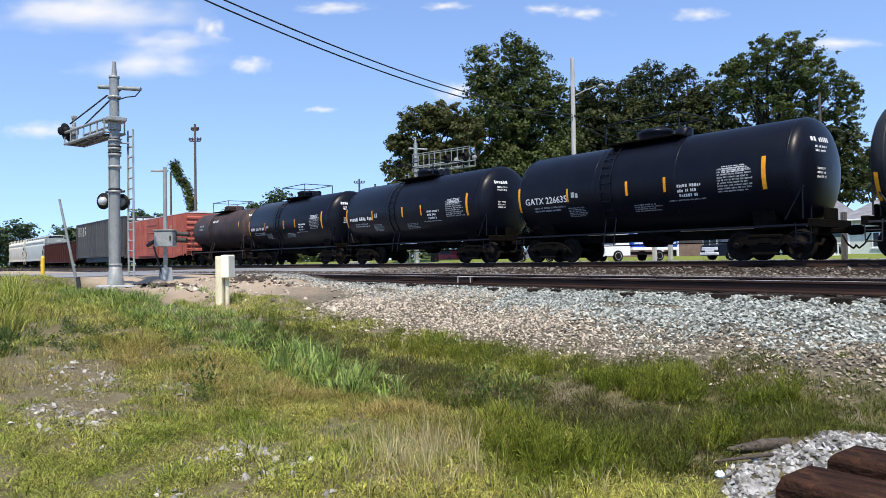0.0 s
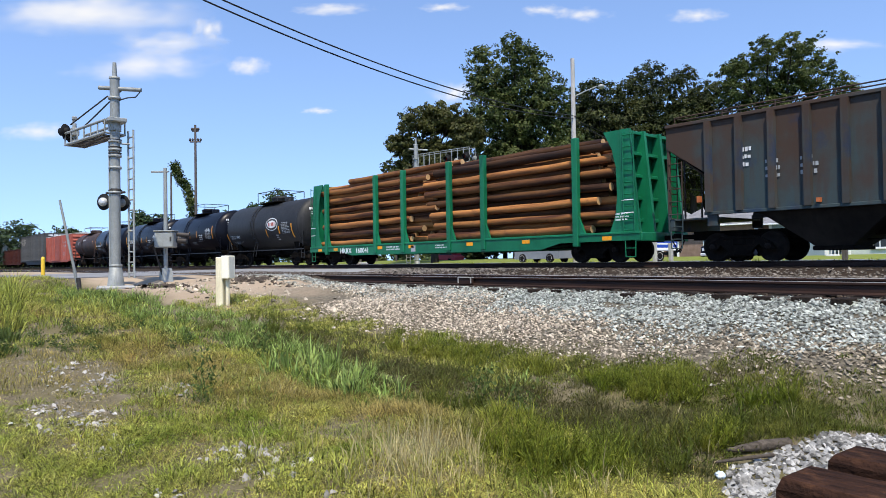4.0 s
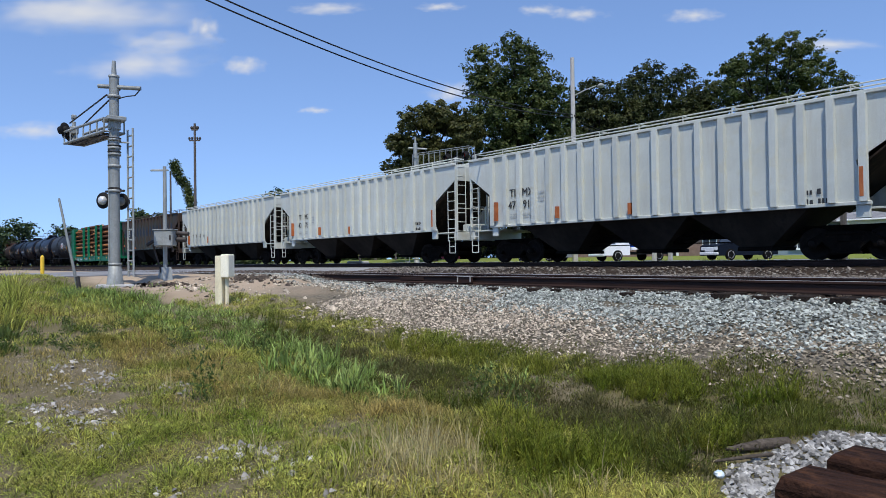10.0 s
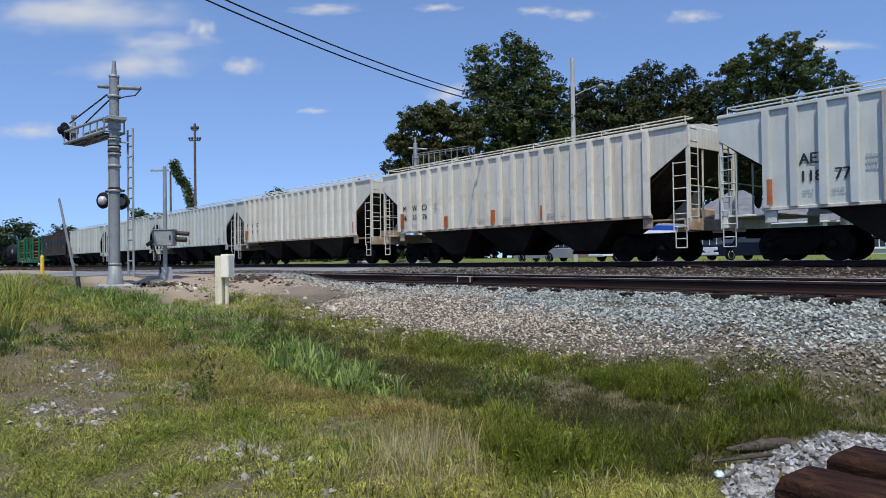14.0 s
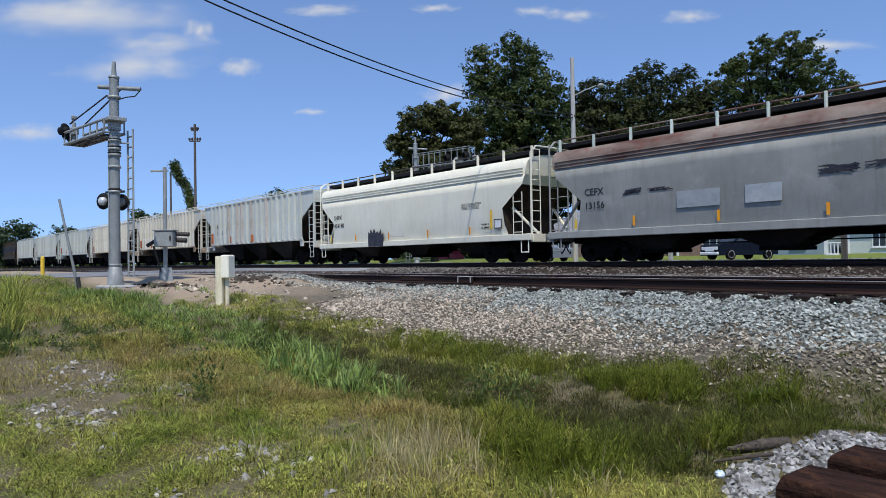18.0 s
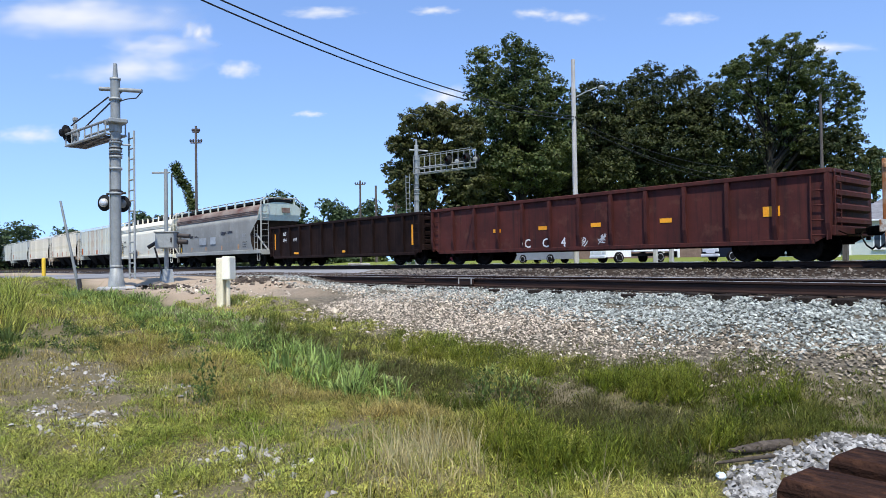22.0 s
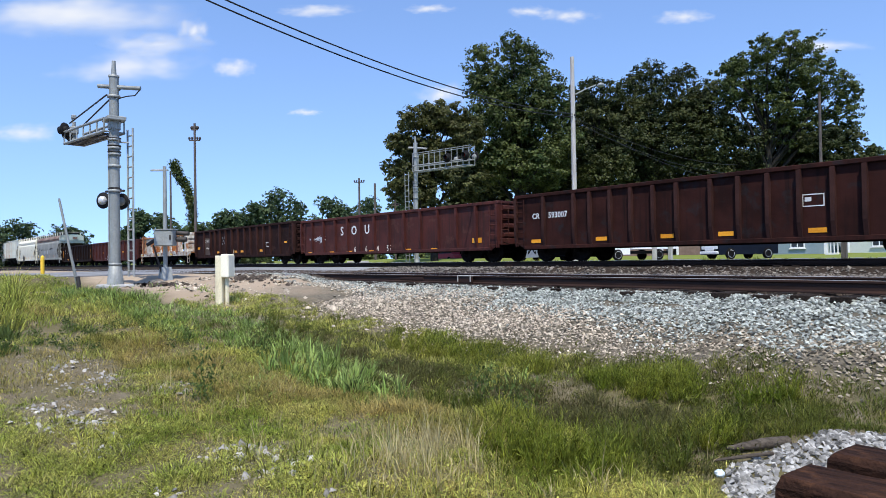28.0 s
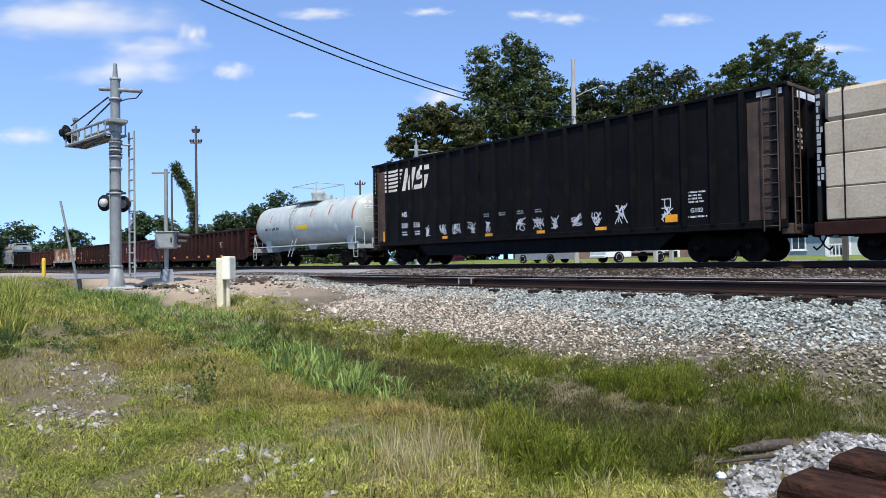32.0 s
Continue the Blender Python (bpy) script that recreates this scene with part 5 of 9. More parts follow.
def vehicle(name, x, y, z, profile, cabin, width, paint, axles, r, label, category, lamps):
    """Road vehicle headed to -x: side profile, narrower cabin with glass, wheels, lamps."""
    root = thing(name, label, category, "parked vehicles", "", pose(x, y, z))
    h = width / 2
    part("body", Mesh().prism(profile, -h, h), paint, root)
    if cabin:
        part("cabin", Mesh().prism(cabin, -h + 0.12, h - 0.12), paint, root)
        cx = sum(p[0] for p in cabin) / len(cabin)
        cz = sum(p[1] for p in cabin) / len(cabin)
        inner = [(cx + (a - cx) * 0.86, cz + (b - cz) * 0.72 + 0.02) for a, b in cabin]
        for k in (-1, 1):
            part("side_window", Mesh().prism(inner, k * (h - 0.12) - 0.008, k * (h - 0.12) + 0.008), PANE, root)
        a, b = sorted(cabin, key=lambda q: q[0])[:2]
        (xa, za), (xb, zb) = sorted((a, b), key=lambda q: q[1])
        part("windscreen", Mesh().add([(xa - 0.015, -h + 0.2, za + 0.06), (xa - 0.015, h - 0.2, za + 0.06), (xb - 0.015, h - 0.25, zb - 0.05), (xb - 0.015, -h + 0.25, zb - 0.05)], [(0, 1, 2, 3)]), PANE, root)
    for ax in axles:
        for k in (-1, 1):
            wheel(root, ax, k * (h - 0.02), r)
    for k in (-1, 1):
        part("headlight", Mesh().box(lamps - 0.03, lamps + 0.05, k * (h - 0.32) - 0.2, k * (h - 0.32) + 0.2, 0.72, 0.95, 0.03), RIM, root)
    part("grille", Mesh().box(lamps - 0.04, lamps + 0.03, -0.45, 0.45, 0.62, 0.95, 0.02), RIM, root)
    part("bumper", Mesh().box(lamps - 0.12, lamps + 0.05, -h + 0.03, h - 0.03, 0.38, 0.58, 0.05), RIM, root)
    return root


def build_town():
    house(-50.5, -36.0, 57.0, 67.0, 3.0, 6.7, SIDING_TAN, "low house with a broad grey hipped roof", ((2, 1.2, 1.6, 1.2), (8, 1.2, 1.6, 1.2)), 4.5)
    house(-34.6, -27.3, 57.5, 66.0, 3.0, 6.2, SIDING_TAN, "low house with a grey hipped roof", ((2.5, 1.2, 1.4, 1.2),), 3.0)
    house(-25.4, -21.2, 56.0, 64.0, 2.8, 5.6, SIDING_BLUE, "blue-grey house with white corner boards", ((1.6, 0.9, 1.1, 1.3),), 2.0)
    house(-19.8, -9.0, 56.5, 65.0, 2.8, 5.6, SIDING_PALE, "pale green house with a grey roof", ((1.6, 0.9, 1.0, 1.2), (6.5, 0.9, 1.2, 1.2)), 3.0)
    # porch steps and rail between the two houses
    root = thing("porch", "white wooden porch rail and steps", "porch", at=pose(-21.0, 55.4, -0.3))
    for k in range(3):
        part("step", Mesh().box(0.1, 1.0, -0.3 * k - 0.3, -0.3 * k, 0, 0.5 - 0.16 * k, 0.01), WHITE, root)
    for k in range(5):
        part("post", Mesh().box(0.05 + 0.25 * k, 0.12 + 0.25 * k, 0.1, 0.17, 0.0, 1.3), WHITE, root)
    part("rail", Mesh().box(0, 1.2, 0.08, 0.19, 1.25, 1.33), WHITE, root)
    zr = -0.16
    # white flatbed truck with blue panels on its bed
    t = vehicle("box_truck", -32.0, 42.0, zr, [(0.0, 0.45), (0.0, 1.05), (0.25, 1.2), (1.25, 1.28), (2.3, 1.28), (2.3, 0.45)], [(1.1, 1.25), (1.5, 2.05), (2.28, 2.1), (2.3, 1.25)], 2.0, CAR_WHITE, (1.15, 5.0), 0.42,
                "white box truck with a bright blue body", "truck", 0.0)
    part("chassis", Mesh().box(2.3, 6.6, -0.45, 0.45, 0.5, 0.72, 0.02), BLACK, t)
    part("flatbed", Mesh().box(2.42, 6.8, -1.15, 1.15, 0.84, 1.05, 0.02), CAR_WHITE, t, "white side rail")
    part("cargo_box", Mesh().box(2.45, 6.75, -1.1, 1.1, 1.05, 2.75, 0.04), TARP, t, "bright blue cargo box")
    part("stripe", Mesh().box(2.6, 6.6, -1.106, -1.1, 1.3, 1.42), CAR_WHITE, t, "white stripe")
    part("stripe", Mesh().box(2.6, 6.6, -1.106, -1.1, 2.1, 2.35), CAR_WHITE, t, "white stripe")
    t.matrix_world = pose(-32.0, 42.0, zr, 0, 0, 73)
    # dark pickup
    t = vehicle("pickup_truck", -25.0, 45.7, zr, [(0.0, 0.32), (0.0, 1.0), (0.2, 1.12), (1.55, 1.18), (5.1, 1.2), (5.25, 1.1), (5.25, 0.36)], [(1.35, 1.15), (2.0, 1.82), (3.9, 1.85), (4.1, 1.15)], 1.9, CAR_NAVY, (1.0, 4.3), 0.4,
            "dark navy pickup truck parked by the street", "pickup truck", 0.0)
    t.matrix_world = pose(-25.0, 45.7, zr, 0, 0, 69)
    vehicle("pickup_truck", -43.3, 45.7, zr, [(0.0, 0.32), (0.0, 1.0), (0.2, 1.12), (1.55, 1.18), (5.1, 1.2), (5.25, 1.1), (5.25, 0.36)], [(1.35, 1.15), (2.0, 1.85), (3.4, 1.88), (3.65, 1.15)], 1.9, CAR_SILVER, (1.0, 4.2), 0.4, "silver-grey pickup truck parked on the street", "pickup truck", 0.0)
    vehicle("car", -73.0, 60.0, -0.22, [(0.0, 0.35), (0.0, 0.8), (0.6, 1.0), (4.4, 1.05), (4.7, 0.9), (4.7, 0.35)], [(1.2, 1.0), (1.9, 1.6), (3.9, 1.6), (4.4, 1.02)], 1.8, CAR_RED, (0.9, 3.8), 0.34, "maroon car on the far side road", "car", 0.0)
    # verge posts
    for x, y, h in ((-26.1, 40.5, 1.5), (-24.9, 40.5, 1.4), (-13.5, 38.0, 2.6)):
        solid("verge_post", Mesh().box(x - 0.12, x + 0.12, y - 0.12, y + 0.12, -0.4, h - 0.3, 0.02), WOOD_POLE if h < 2 else DARK_POLE, "weathered wooden post on the verge", "post", "verge posts")


CLOUDS = []                         # (thing, metres aside, metres ahead, height, facing)


def build_clouds():
    """Small fair-weather clouds, kilometres off."""
    m = bpy.data.materials.new("cloud")
    m.use_nodes = True
    N, L = m.node_tree.nodes, m.node_tree.links
    N.remove(N["Principled BSDF"])
    co = N.new("ShaderNodeTexCoord")
    ln = N.new("ShaderNodeVectorMath")
    ln.operation = "LENGTH"
    L.new(co.outputs["Object"], ln.inputs[0])
    nz = N.new("ShaderNodeTexNoise")
    nz.inputs["Scale"].default_value, nz.inputs["Detail"].default_value = 1.1, 2.0
    mp = N.new("ShaderNodeMapping")
    mp.inputs["Scale"].default_value = (2.0, 1.0, 1.0)
    oi = N.new("ShaderNodeObjectInfo")
    cmb = N.new("ShaderNodeCombineXYZ")
    sc = N.new("ShaderNodeMath")
    sc.operation = "MULTIPLY"
    sc.inputs[1].default_value = 40.0
    L.new(oi.outputs["Random"], sc.inputs[0])
    L.new(sc.outputs[0], cmb.inputs[0])
    L.new(cmb.outputs[0], mp.inputs["Location"])
    L.new(co.outputs["Object"], mp.inputs["Vector"])
    L.new(mp.outputs[0], nz.inputs["Vector"])
    ad = N.new("ShaderNodeMath")
    ad.operation = "MULTIPLY_ADD"
    ad.inputs[1].default_value, ad.inputs[2].default_value = 1.2, -0.6
    L.new(nz.outputs["Fac"], ad.inputs[0])
    sb = N.new("ShaderNodeMath")
    sb.operation = "SUBTRACT"
    L.new(ad.outputs[0], sb.inputs[0])
    L.new(ln.outputs["Value"], sb.inputs[1])
    mr = N.new("ShaderNodeMapRange")
    mr.interpolation_type = "SMOOTHSTEP"
    mr.inputs["From Min"].default_value, mr.inputs["From Max"].default_value, mr.inputs["To Max"].default_value = -1.0, 0.3, 0.86
    L.new(sb.outputs[0], mr.inputs["Value"])
    em = N.new("ShaderNodeEmission")
    em.inputs["Color"].default_value, em.inputs["Strength"].default_value = (0.94, 0.96, 1.0, 1), 0.72
    tr = N.new("ShaderNodeBsdfTransparent")
    mx = N.new("ShaderNodeMixShader")
    L.new(mr.outputs[0], mx.inputs[0])
    L.new(tr.outputs[0], mx.inputs[1])
    L.new(em.outputs[0], mx.inputs[2])
    L.new(mx.outputs[0], N["Material Output"].inputs["Surface"])
    D = 3000.0
    k = D / 1208.5
    me = Mesh().add([(-1.6, -1.6, 0), (1.6, -1.6, 0), (1.6, 1.6, 0), (-1.6, 1.6, 0)], [(0, 1, 2, 3)]).data("cloud", m)
    turn = Matrix(((RIGHT.x, 0, -FWD.x, 0), (RIGHT.y, 0, -FWD.y, 0), (0, 1, 0, 0), (0, 0, 0, 1)))
    for side, up, w, h in ((-600, 448, 235, 46), (-660, 460, 170, 34), (-485, 398, 115, 26), (-525, 360, 150, 34), (-415, 425, 40, 26), (-348, 359, 52, 20), (-190, 462, 85, 14), (10, 464, 55, 10),
                           (195, 458, 50, 12), (268, 450, 60, 16), (482, 447, 62, 16), (-745, 252, 85, 22), (30, 312, 60, 26), (-225, 284, 40, 8), (740, 395, 120, 16)):
        ob = tagged(new("cloud", me), "small soft white fair-weather cloud", "cloud", "clouds", "structure")
        ob.scale = (w * k, h * k, 1)
        CLOUDS.append((ob, side * k, D + 12 * len(CLOUDS), up * k, turn))


build_town()
build_clouds()

# ---- trees and bushes ----
def crown_cards(blobs, n, size, rng, jitter=0.15):
    """Leaf sprays through a heap of blobs: arrays of corners and quads."""
    b = np.array(blobs, float)
    vol = b[:, 3] * b[:, 4] * b[:, 3]
    k = rng.choice(len(b), n, p=vol ** 0.72 / (vol ** 0.72).sum())
    d = rng.normal(size=(n, 3))
    d /= np.linalg.norm(d, axis=1)[:, None]
    r = rng.random(n) ** 0.42
    c = b[k, :3] + d * r[:, None] * np.stack([b[k, 3], b[k, 3], b[k, 4]], -1)
    c += rng.normal(0, jitter, (n, 3))
    nrm = d * 0.7 + rng.normal(size=(n, 3)) * 0.7 + np.array([0, 0, 0.5])
    nrm /= np.linalg.norm(nrm, axis=1)[:, None]
    a = np.cross(nrm, rng.normal(size=(n, 3)))
    a /= np.linalg.norm(a, axis=1)[:, None]
    w = np.cross(nrm, a)
    s = size * rng.uniform(0.5, 1.4, n)
    L, W = a * s[:, None], w * (s * rng.uniform(0.35, 0.6, n))[:, None]
    up = nrm * (s * 0.25)[:, None]
    v = np.stack([c - L, c - W * 0.9 + up, c + L * 0.95 - up * 0.3, c + W * 0.9 + up], 1).reshape(-1, 3)
    i = np.arange(n)[:, None] * 4
    f = np.concatenate([i + [[0, 1, 2]], i + [[0, 2, 3]]], 1).reshape(-1, 3)
    return v, f


def crown_sprays(lobes, n, size, rng, open_crown):
    """Leaf sprays gathered in clumps over a heap of lobes: arrays of corners and triangles."""
    b = np.array(lobes, float)
    per = (2.2 if open_crown else 3.2) * b[:, 3] ** 1.3
    m = np.maximum(8, (per * 7).astype(int))
    k = np.repeat(np.arange(len(b)), m)
    d = rng.normal(size=(len(k), 3)) + np.array([0, 0, 0.25])
    d /= np.linalg.norm(d, axis=1)[:, None]
    mid = b[k, :3] + d * (b[k, 3] * rng.random(len(k)) ** 0.4)[:, None] * np.array([1, 1, 0.85])
    cr = b[k, 3] ** 0.6 * rng.uniform(0.14, 0.30, len(k))
    w = cr ** 2
    q = rng.choice(len(k), n, p=w / w.sum())
    o = rng.normal(size=(n, 3)) * 0.62
    c = mid[q] + o * cr[q][:, None] * np.array([1, 1, 0.6])
    nrm = d[q] * 0.6 + o * 0.5 + rng.normal(size=(n, 3)) * 0.55 + np.array([0, 0, 0.55])
    nrm /= np.linalg.norm(nrm, axis=1)[:, None]
    a = np.cross(nrm, rng.normal(size=(n, 3)))
    a /= np.linalg.norm(a, axis=1)[:, None]
    s = size * rng.uniform(0.55, 1.35, n)
    L, W = a * s[:, None], np.cross(nrm, a) * (s * rng.uniform(0.45, 0.75, n))[:, None]
    up = nrm * (s * 0.25)[:, None]
    v = np.stack([c - L, c - W + up, c + L - up * 0.3, c + W + up], 1).reshape(-1, 3)
    i = np.arange(n)[:, None] * 4
    return v, np.concatenate([i + [[0, 1, 2]], i + [[0, 2, 3]]], 1).reshape(-1, 3)


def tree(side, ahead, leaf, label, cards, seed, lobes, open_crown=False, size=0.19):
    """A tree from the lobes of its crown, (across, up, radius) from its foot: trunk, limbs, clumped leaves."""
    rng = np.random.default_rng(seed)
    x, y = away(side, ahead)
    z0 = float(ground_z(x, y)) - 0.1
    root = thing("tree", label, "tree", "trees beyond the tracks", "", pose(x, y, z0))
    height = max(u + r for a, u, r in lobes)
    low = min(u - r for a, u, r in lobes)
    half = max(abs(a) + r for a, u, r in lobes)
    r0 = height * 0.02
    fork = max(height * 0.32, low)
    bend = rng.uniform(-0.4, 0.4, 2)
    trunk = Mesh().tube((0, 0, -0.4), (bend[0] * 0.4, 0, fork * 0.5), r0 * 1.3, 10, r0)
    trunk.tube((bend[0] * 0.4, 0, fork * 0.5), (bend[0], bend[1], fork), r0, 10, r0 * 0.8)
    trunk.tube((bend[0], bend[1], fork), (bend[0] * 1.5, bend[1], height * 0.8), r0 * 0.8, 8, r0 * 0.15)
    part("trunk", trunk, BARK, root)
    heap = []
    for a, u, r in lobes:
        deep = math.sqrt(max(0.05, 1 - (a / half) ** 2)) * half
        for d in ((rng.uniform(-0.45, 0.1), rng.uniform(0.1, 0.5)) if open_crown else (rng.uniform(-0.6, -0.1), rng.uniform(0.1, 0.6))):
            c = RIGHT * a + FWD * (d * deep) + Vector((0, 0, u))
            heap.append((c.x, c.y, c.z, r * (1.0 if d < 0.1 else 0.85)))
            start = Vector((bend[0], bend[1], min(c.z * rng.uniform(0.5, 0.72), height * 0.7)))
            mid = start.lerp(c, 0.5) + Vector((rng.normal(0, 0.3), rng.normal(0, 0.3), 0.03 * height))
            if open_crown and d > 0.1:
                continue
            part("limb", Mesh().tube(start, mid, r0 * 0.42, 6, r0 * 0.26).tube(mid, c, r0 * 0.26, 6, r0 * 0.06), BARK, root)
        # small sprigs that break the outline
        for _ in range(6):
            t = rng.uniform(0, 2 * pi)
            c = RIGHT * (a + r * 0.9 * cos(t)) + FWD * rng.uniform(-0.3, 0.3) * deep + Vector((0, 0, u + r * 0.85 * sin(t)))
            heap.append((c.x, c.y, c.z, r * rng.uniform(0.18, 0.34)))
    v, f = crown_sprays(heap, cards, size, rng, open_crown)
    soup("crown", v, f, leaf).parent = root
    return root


def round_tree(side, ahead, height, width, leaf, label, cards, seed, size=0.3):
    """A distant or low tree: a few lobes heaped at random within its height and width."""
    rng = random.Random(seed)
    lobes = []
    for i in range(9):
        u = (i + 0.5) / 9
        r = width * rng.uniform(0.15, 0.24)
        w = width * 0.5 * math.sin(pi * (0.25 + 0.68 * u)) - r * 0.5
        lobes.append((rng.uniform(-1, 1) * max(w, 0.3), max(r * 0.6, u * (height - r * 0.8)), r))
    lobes.append((rng.uniform(-0.1, 0.1) * width, height - width * 0.16, width * 0.17))
    return tree(side, ahead, leaf, label, cards, seed, lobes, False, size)


def build_trees():
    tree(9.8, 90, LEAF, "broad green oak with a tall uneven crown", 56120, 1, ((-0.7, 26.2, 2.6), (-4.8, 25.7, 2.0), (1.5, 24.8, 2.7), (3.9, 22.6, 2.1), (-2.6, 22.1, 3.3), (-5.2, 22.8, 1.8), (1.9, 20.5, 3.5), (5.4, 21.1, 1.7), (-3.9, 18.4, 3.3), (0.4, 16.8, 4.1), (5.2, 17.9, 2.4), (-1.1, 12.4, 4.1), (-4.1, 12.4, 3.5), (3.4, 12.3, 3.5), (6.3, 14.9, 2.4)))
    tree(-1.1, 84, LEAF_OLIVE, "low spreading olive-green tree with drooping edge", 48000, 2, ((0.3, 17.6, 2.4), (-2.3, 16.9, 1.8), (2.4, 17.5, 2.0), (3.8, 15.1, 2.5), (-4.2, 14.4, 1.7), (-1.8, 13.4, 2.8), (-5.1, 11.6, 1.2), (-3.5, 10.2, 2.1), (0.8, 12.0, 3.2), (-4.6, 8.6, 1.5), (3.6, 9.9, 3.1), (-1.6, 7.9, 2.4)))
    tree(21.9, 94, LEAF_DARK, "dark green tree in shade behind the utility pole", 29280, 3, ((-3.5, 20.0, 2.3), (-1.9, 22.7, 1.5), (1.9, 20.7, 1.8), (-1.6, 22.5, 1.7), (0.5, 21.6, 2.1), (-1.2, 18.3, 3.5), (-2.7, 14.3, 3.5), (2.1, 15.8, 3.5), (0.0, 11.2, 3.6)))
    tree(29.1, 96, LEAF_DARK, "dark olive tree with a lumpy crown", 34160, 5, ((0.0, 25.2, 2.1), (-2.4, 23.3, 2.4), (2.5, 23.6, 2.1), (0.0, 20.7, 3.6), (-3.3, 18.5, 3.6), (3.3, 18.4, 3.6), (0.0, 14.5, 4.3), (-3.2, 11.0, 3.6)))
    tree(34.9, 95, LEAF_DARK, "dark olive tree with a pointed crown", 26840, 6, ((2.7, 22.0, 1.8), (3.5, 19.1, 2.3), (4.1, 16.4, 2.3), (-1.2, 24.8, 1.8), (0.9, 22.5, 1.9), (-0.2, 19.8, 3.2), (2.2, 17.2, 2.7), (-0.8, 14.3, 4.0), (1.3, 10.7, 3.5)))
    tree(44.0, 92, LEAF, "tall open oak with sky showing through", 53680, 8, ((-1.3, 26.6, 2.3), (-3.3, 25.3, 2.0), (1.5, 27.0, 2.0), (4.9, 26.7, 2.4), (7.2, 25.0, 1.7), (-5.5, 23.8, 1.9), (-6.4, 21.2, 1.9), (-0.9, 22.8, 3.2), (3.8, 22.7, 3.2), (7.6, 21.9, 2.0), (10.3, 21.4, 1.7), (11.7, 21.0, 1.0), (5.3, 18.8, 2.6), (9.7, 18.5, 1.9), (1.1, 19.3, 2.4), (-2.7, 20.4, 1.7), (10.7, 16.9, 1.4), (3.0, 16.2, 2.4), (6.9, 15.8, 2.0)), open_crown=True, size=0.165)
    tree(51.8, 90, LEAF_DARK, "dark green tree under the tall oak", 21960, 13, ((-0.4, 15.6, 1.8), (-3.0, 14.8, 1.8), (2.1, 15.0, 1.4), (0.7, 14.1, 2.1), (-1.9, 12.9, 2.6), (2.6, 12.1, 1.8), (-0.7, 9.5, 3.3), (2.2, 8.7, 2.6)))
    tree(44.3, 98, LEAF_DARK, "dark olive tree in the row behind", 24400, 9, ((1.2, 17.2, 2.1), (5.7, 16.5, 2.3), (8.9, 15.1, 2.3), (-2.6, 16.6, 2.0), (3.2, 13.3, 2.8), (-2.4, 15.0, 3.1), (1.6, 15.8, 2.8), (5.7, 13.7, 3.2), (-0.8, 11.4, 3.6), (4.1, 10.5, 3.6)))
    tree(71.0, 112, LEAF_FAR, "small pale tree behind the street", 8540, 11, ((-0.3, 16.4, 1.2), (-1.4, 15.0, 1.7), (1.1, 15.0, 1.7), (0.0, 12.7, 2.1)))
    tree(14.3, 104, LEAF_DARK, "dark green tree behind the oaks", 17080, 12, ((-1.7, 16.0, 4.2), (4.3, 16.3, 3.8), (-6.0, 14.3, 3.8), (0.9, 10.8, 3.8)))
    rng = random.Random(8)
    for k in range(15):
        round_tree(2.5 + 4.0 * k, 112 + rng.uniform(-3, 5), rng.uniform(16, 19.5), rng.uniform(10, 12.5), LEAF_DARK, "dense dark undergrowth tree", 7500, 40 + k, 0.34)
    for k, (s, a, h, w) in enumerate(((-13.5, 130, 9.6, 13), (-8.5, 150, 14.5, 13), (-16.5, 152, 14, 12), (-22, 150, 12.4, 12), (-32.5, 150, 13.6, 12), (-40.5, 148, 13, 12), (-48.5, 150, 11.5, 11), (-25, 150, 14.2, 13), (-37.2, 152, 16.6, 14), (-44, 165, 12.0, 13), (-31, 190, 12.5, 12), (-19.5, 165, 10.5, 13), (-29, 158, 10.5, 12),
                                      (-66.5, 150, 12.6, 9), (-45, 150, 11.2, 11), (-54, 150, 9.2, 10), (-61, 150, 11.8, 12), (-77, 140, 9.0, 12), (-87, 140, 10.2, 14), (-94, 142, 8.5, 12), (-100, 138, 10.0, 14), (-70, 152, 9.0, 12))):
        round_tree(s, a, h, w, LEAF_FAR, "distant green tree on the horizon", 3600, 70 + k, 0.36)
    # low bushes along the far verge
    for k in range(14):
        s = -58 + 4.6 * k + rng.uniform(-1.5, 1.5)
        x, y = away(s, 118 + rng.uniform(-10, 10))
        z = float(ground_z(x, y))
        root = thing("bush", "low green bush on the far verge", "bush", "bushes on the far verge", "", pose(x, y, z))
        r = np.random.default_rng(300 + k)
        v, f = crown_sprays([(r.normal(0, 1.6), r.normal(0, 1.0), r.uniform(0.3, 1.2), r.uniform(0.7, 1.3)) for _ in range(9)], 1500, 0.26, r, False)
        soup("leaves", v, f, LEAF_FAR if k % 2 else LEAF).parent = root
        part("stem", Mesh().tube((0, 0, -0.3), (0.1, 0, 0.9), 0.06, 6, 0.03).tube((0, 0, -0.2), (-0.6, 0.3, 0.8), 0.05, 6, 0.02), BARK, root)
    # the vine on the pole by the crossing
    rng = np.random.default_rng(5)
    x, y = -68.4, 24.2
    pts = [(0.0, -1.2, 9.9), (0.0, -1.0, 9.25), (0, -0.62, 8.55), (0, -0.15, 8.0), (0, 0.15, 7.25), (0, 0.3, 6.5), (0, 0.45, 5.8), (0, 0.5, 4.8), (0, 0.6, 3.8)]
    blobs = [(RIGHT.x * b, RIGHT.y * b, c, 0.42, 0.5) for a, b, c in pts]
    v, f = crown_cards(blobs, 3200, 0.14, rng)
    root = thing("vine", "green vine climbing an old pole", "vine", at=pose(x, y, 0))
    ob = soup("leaves", v, f, LEAF)
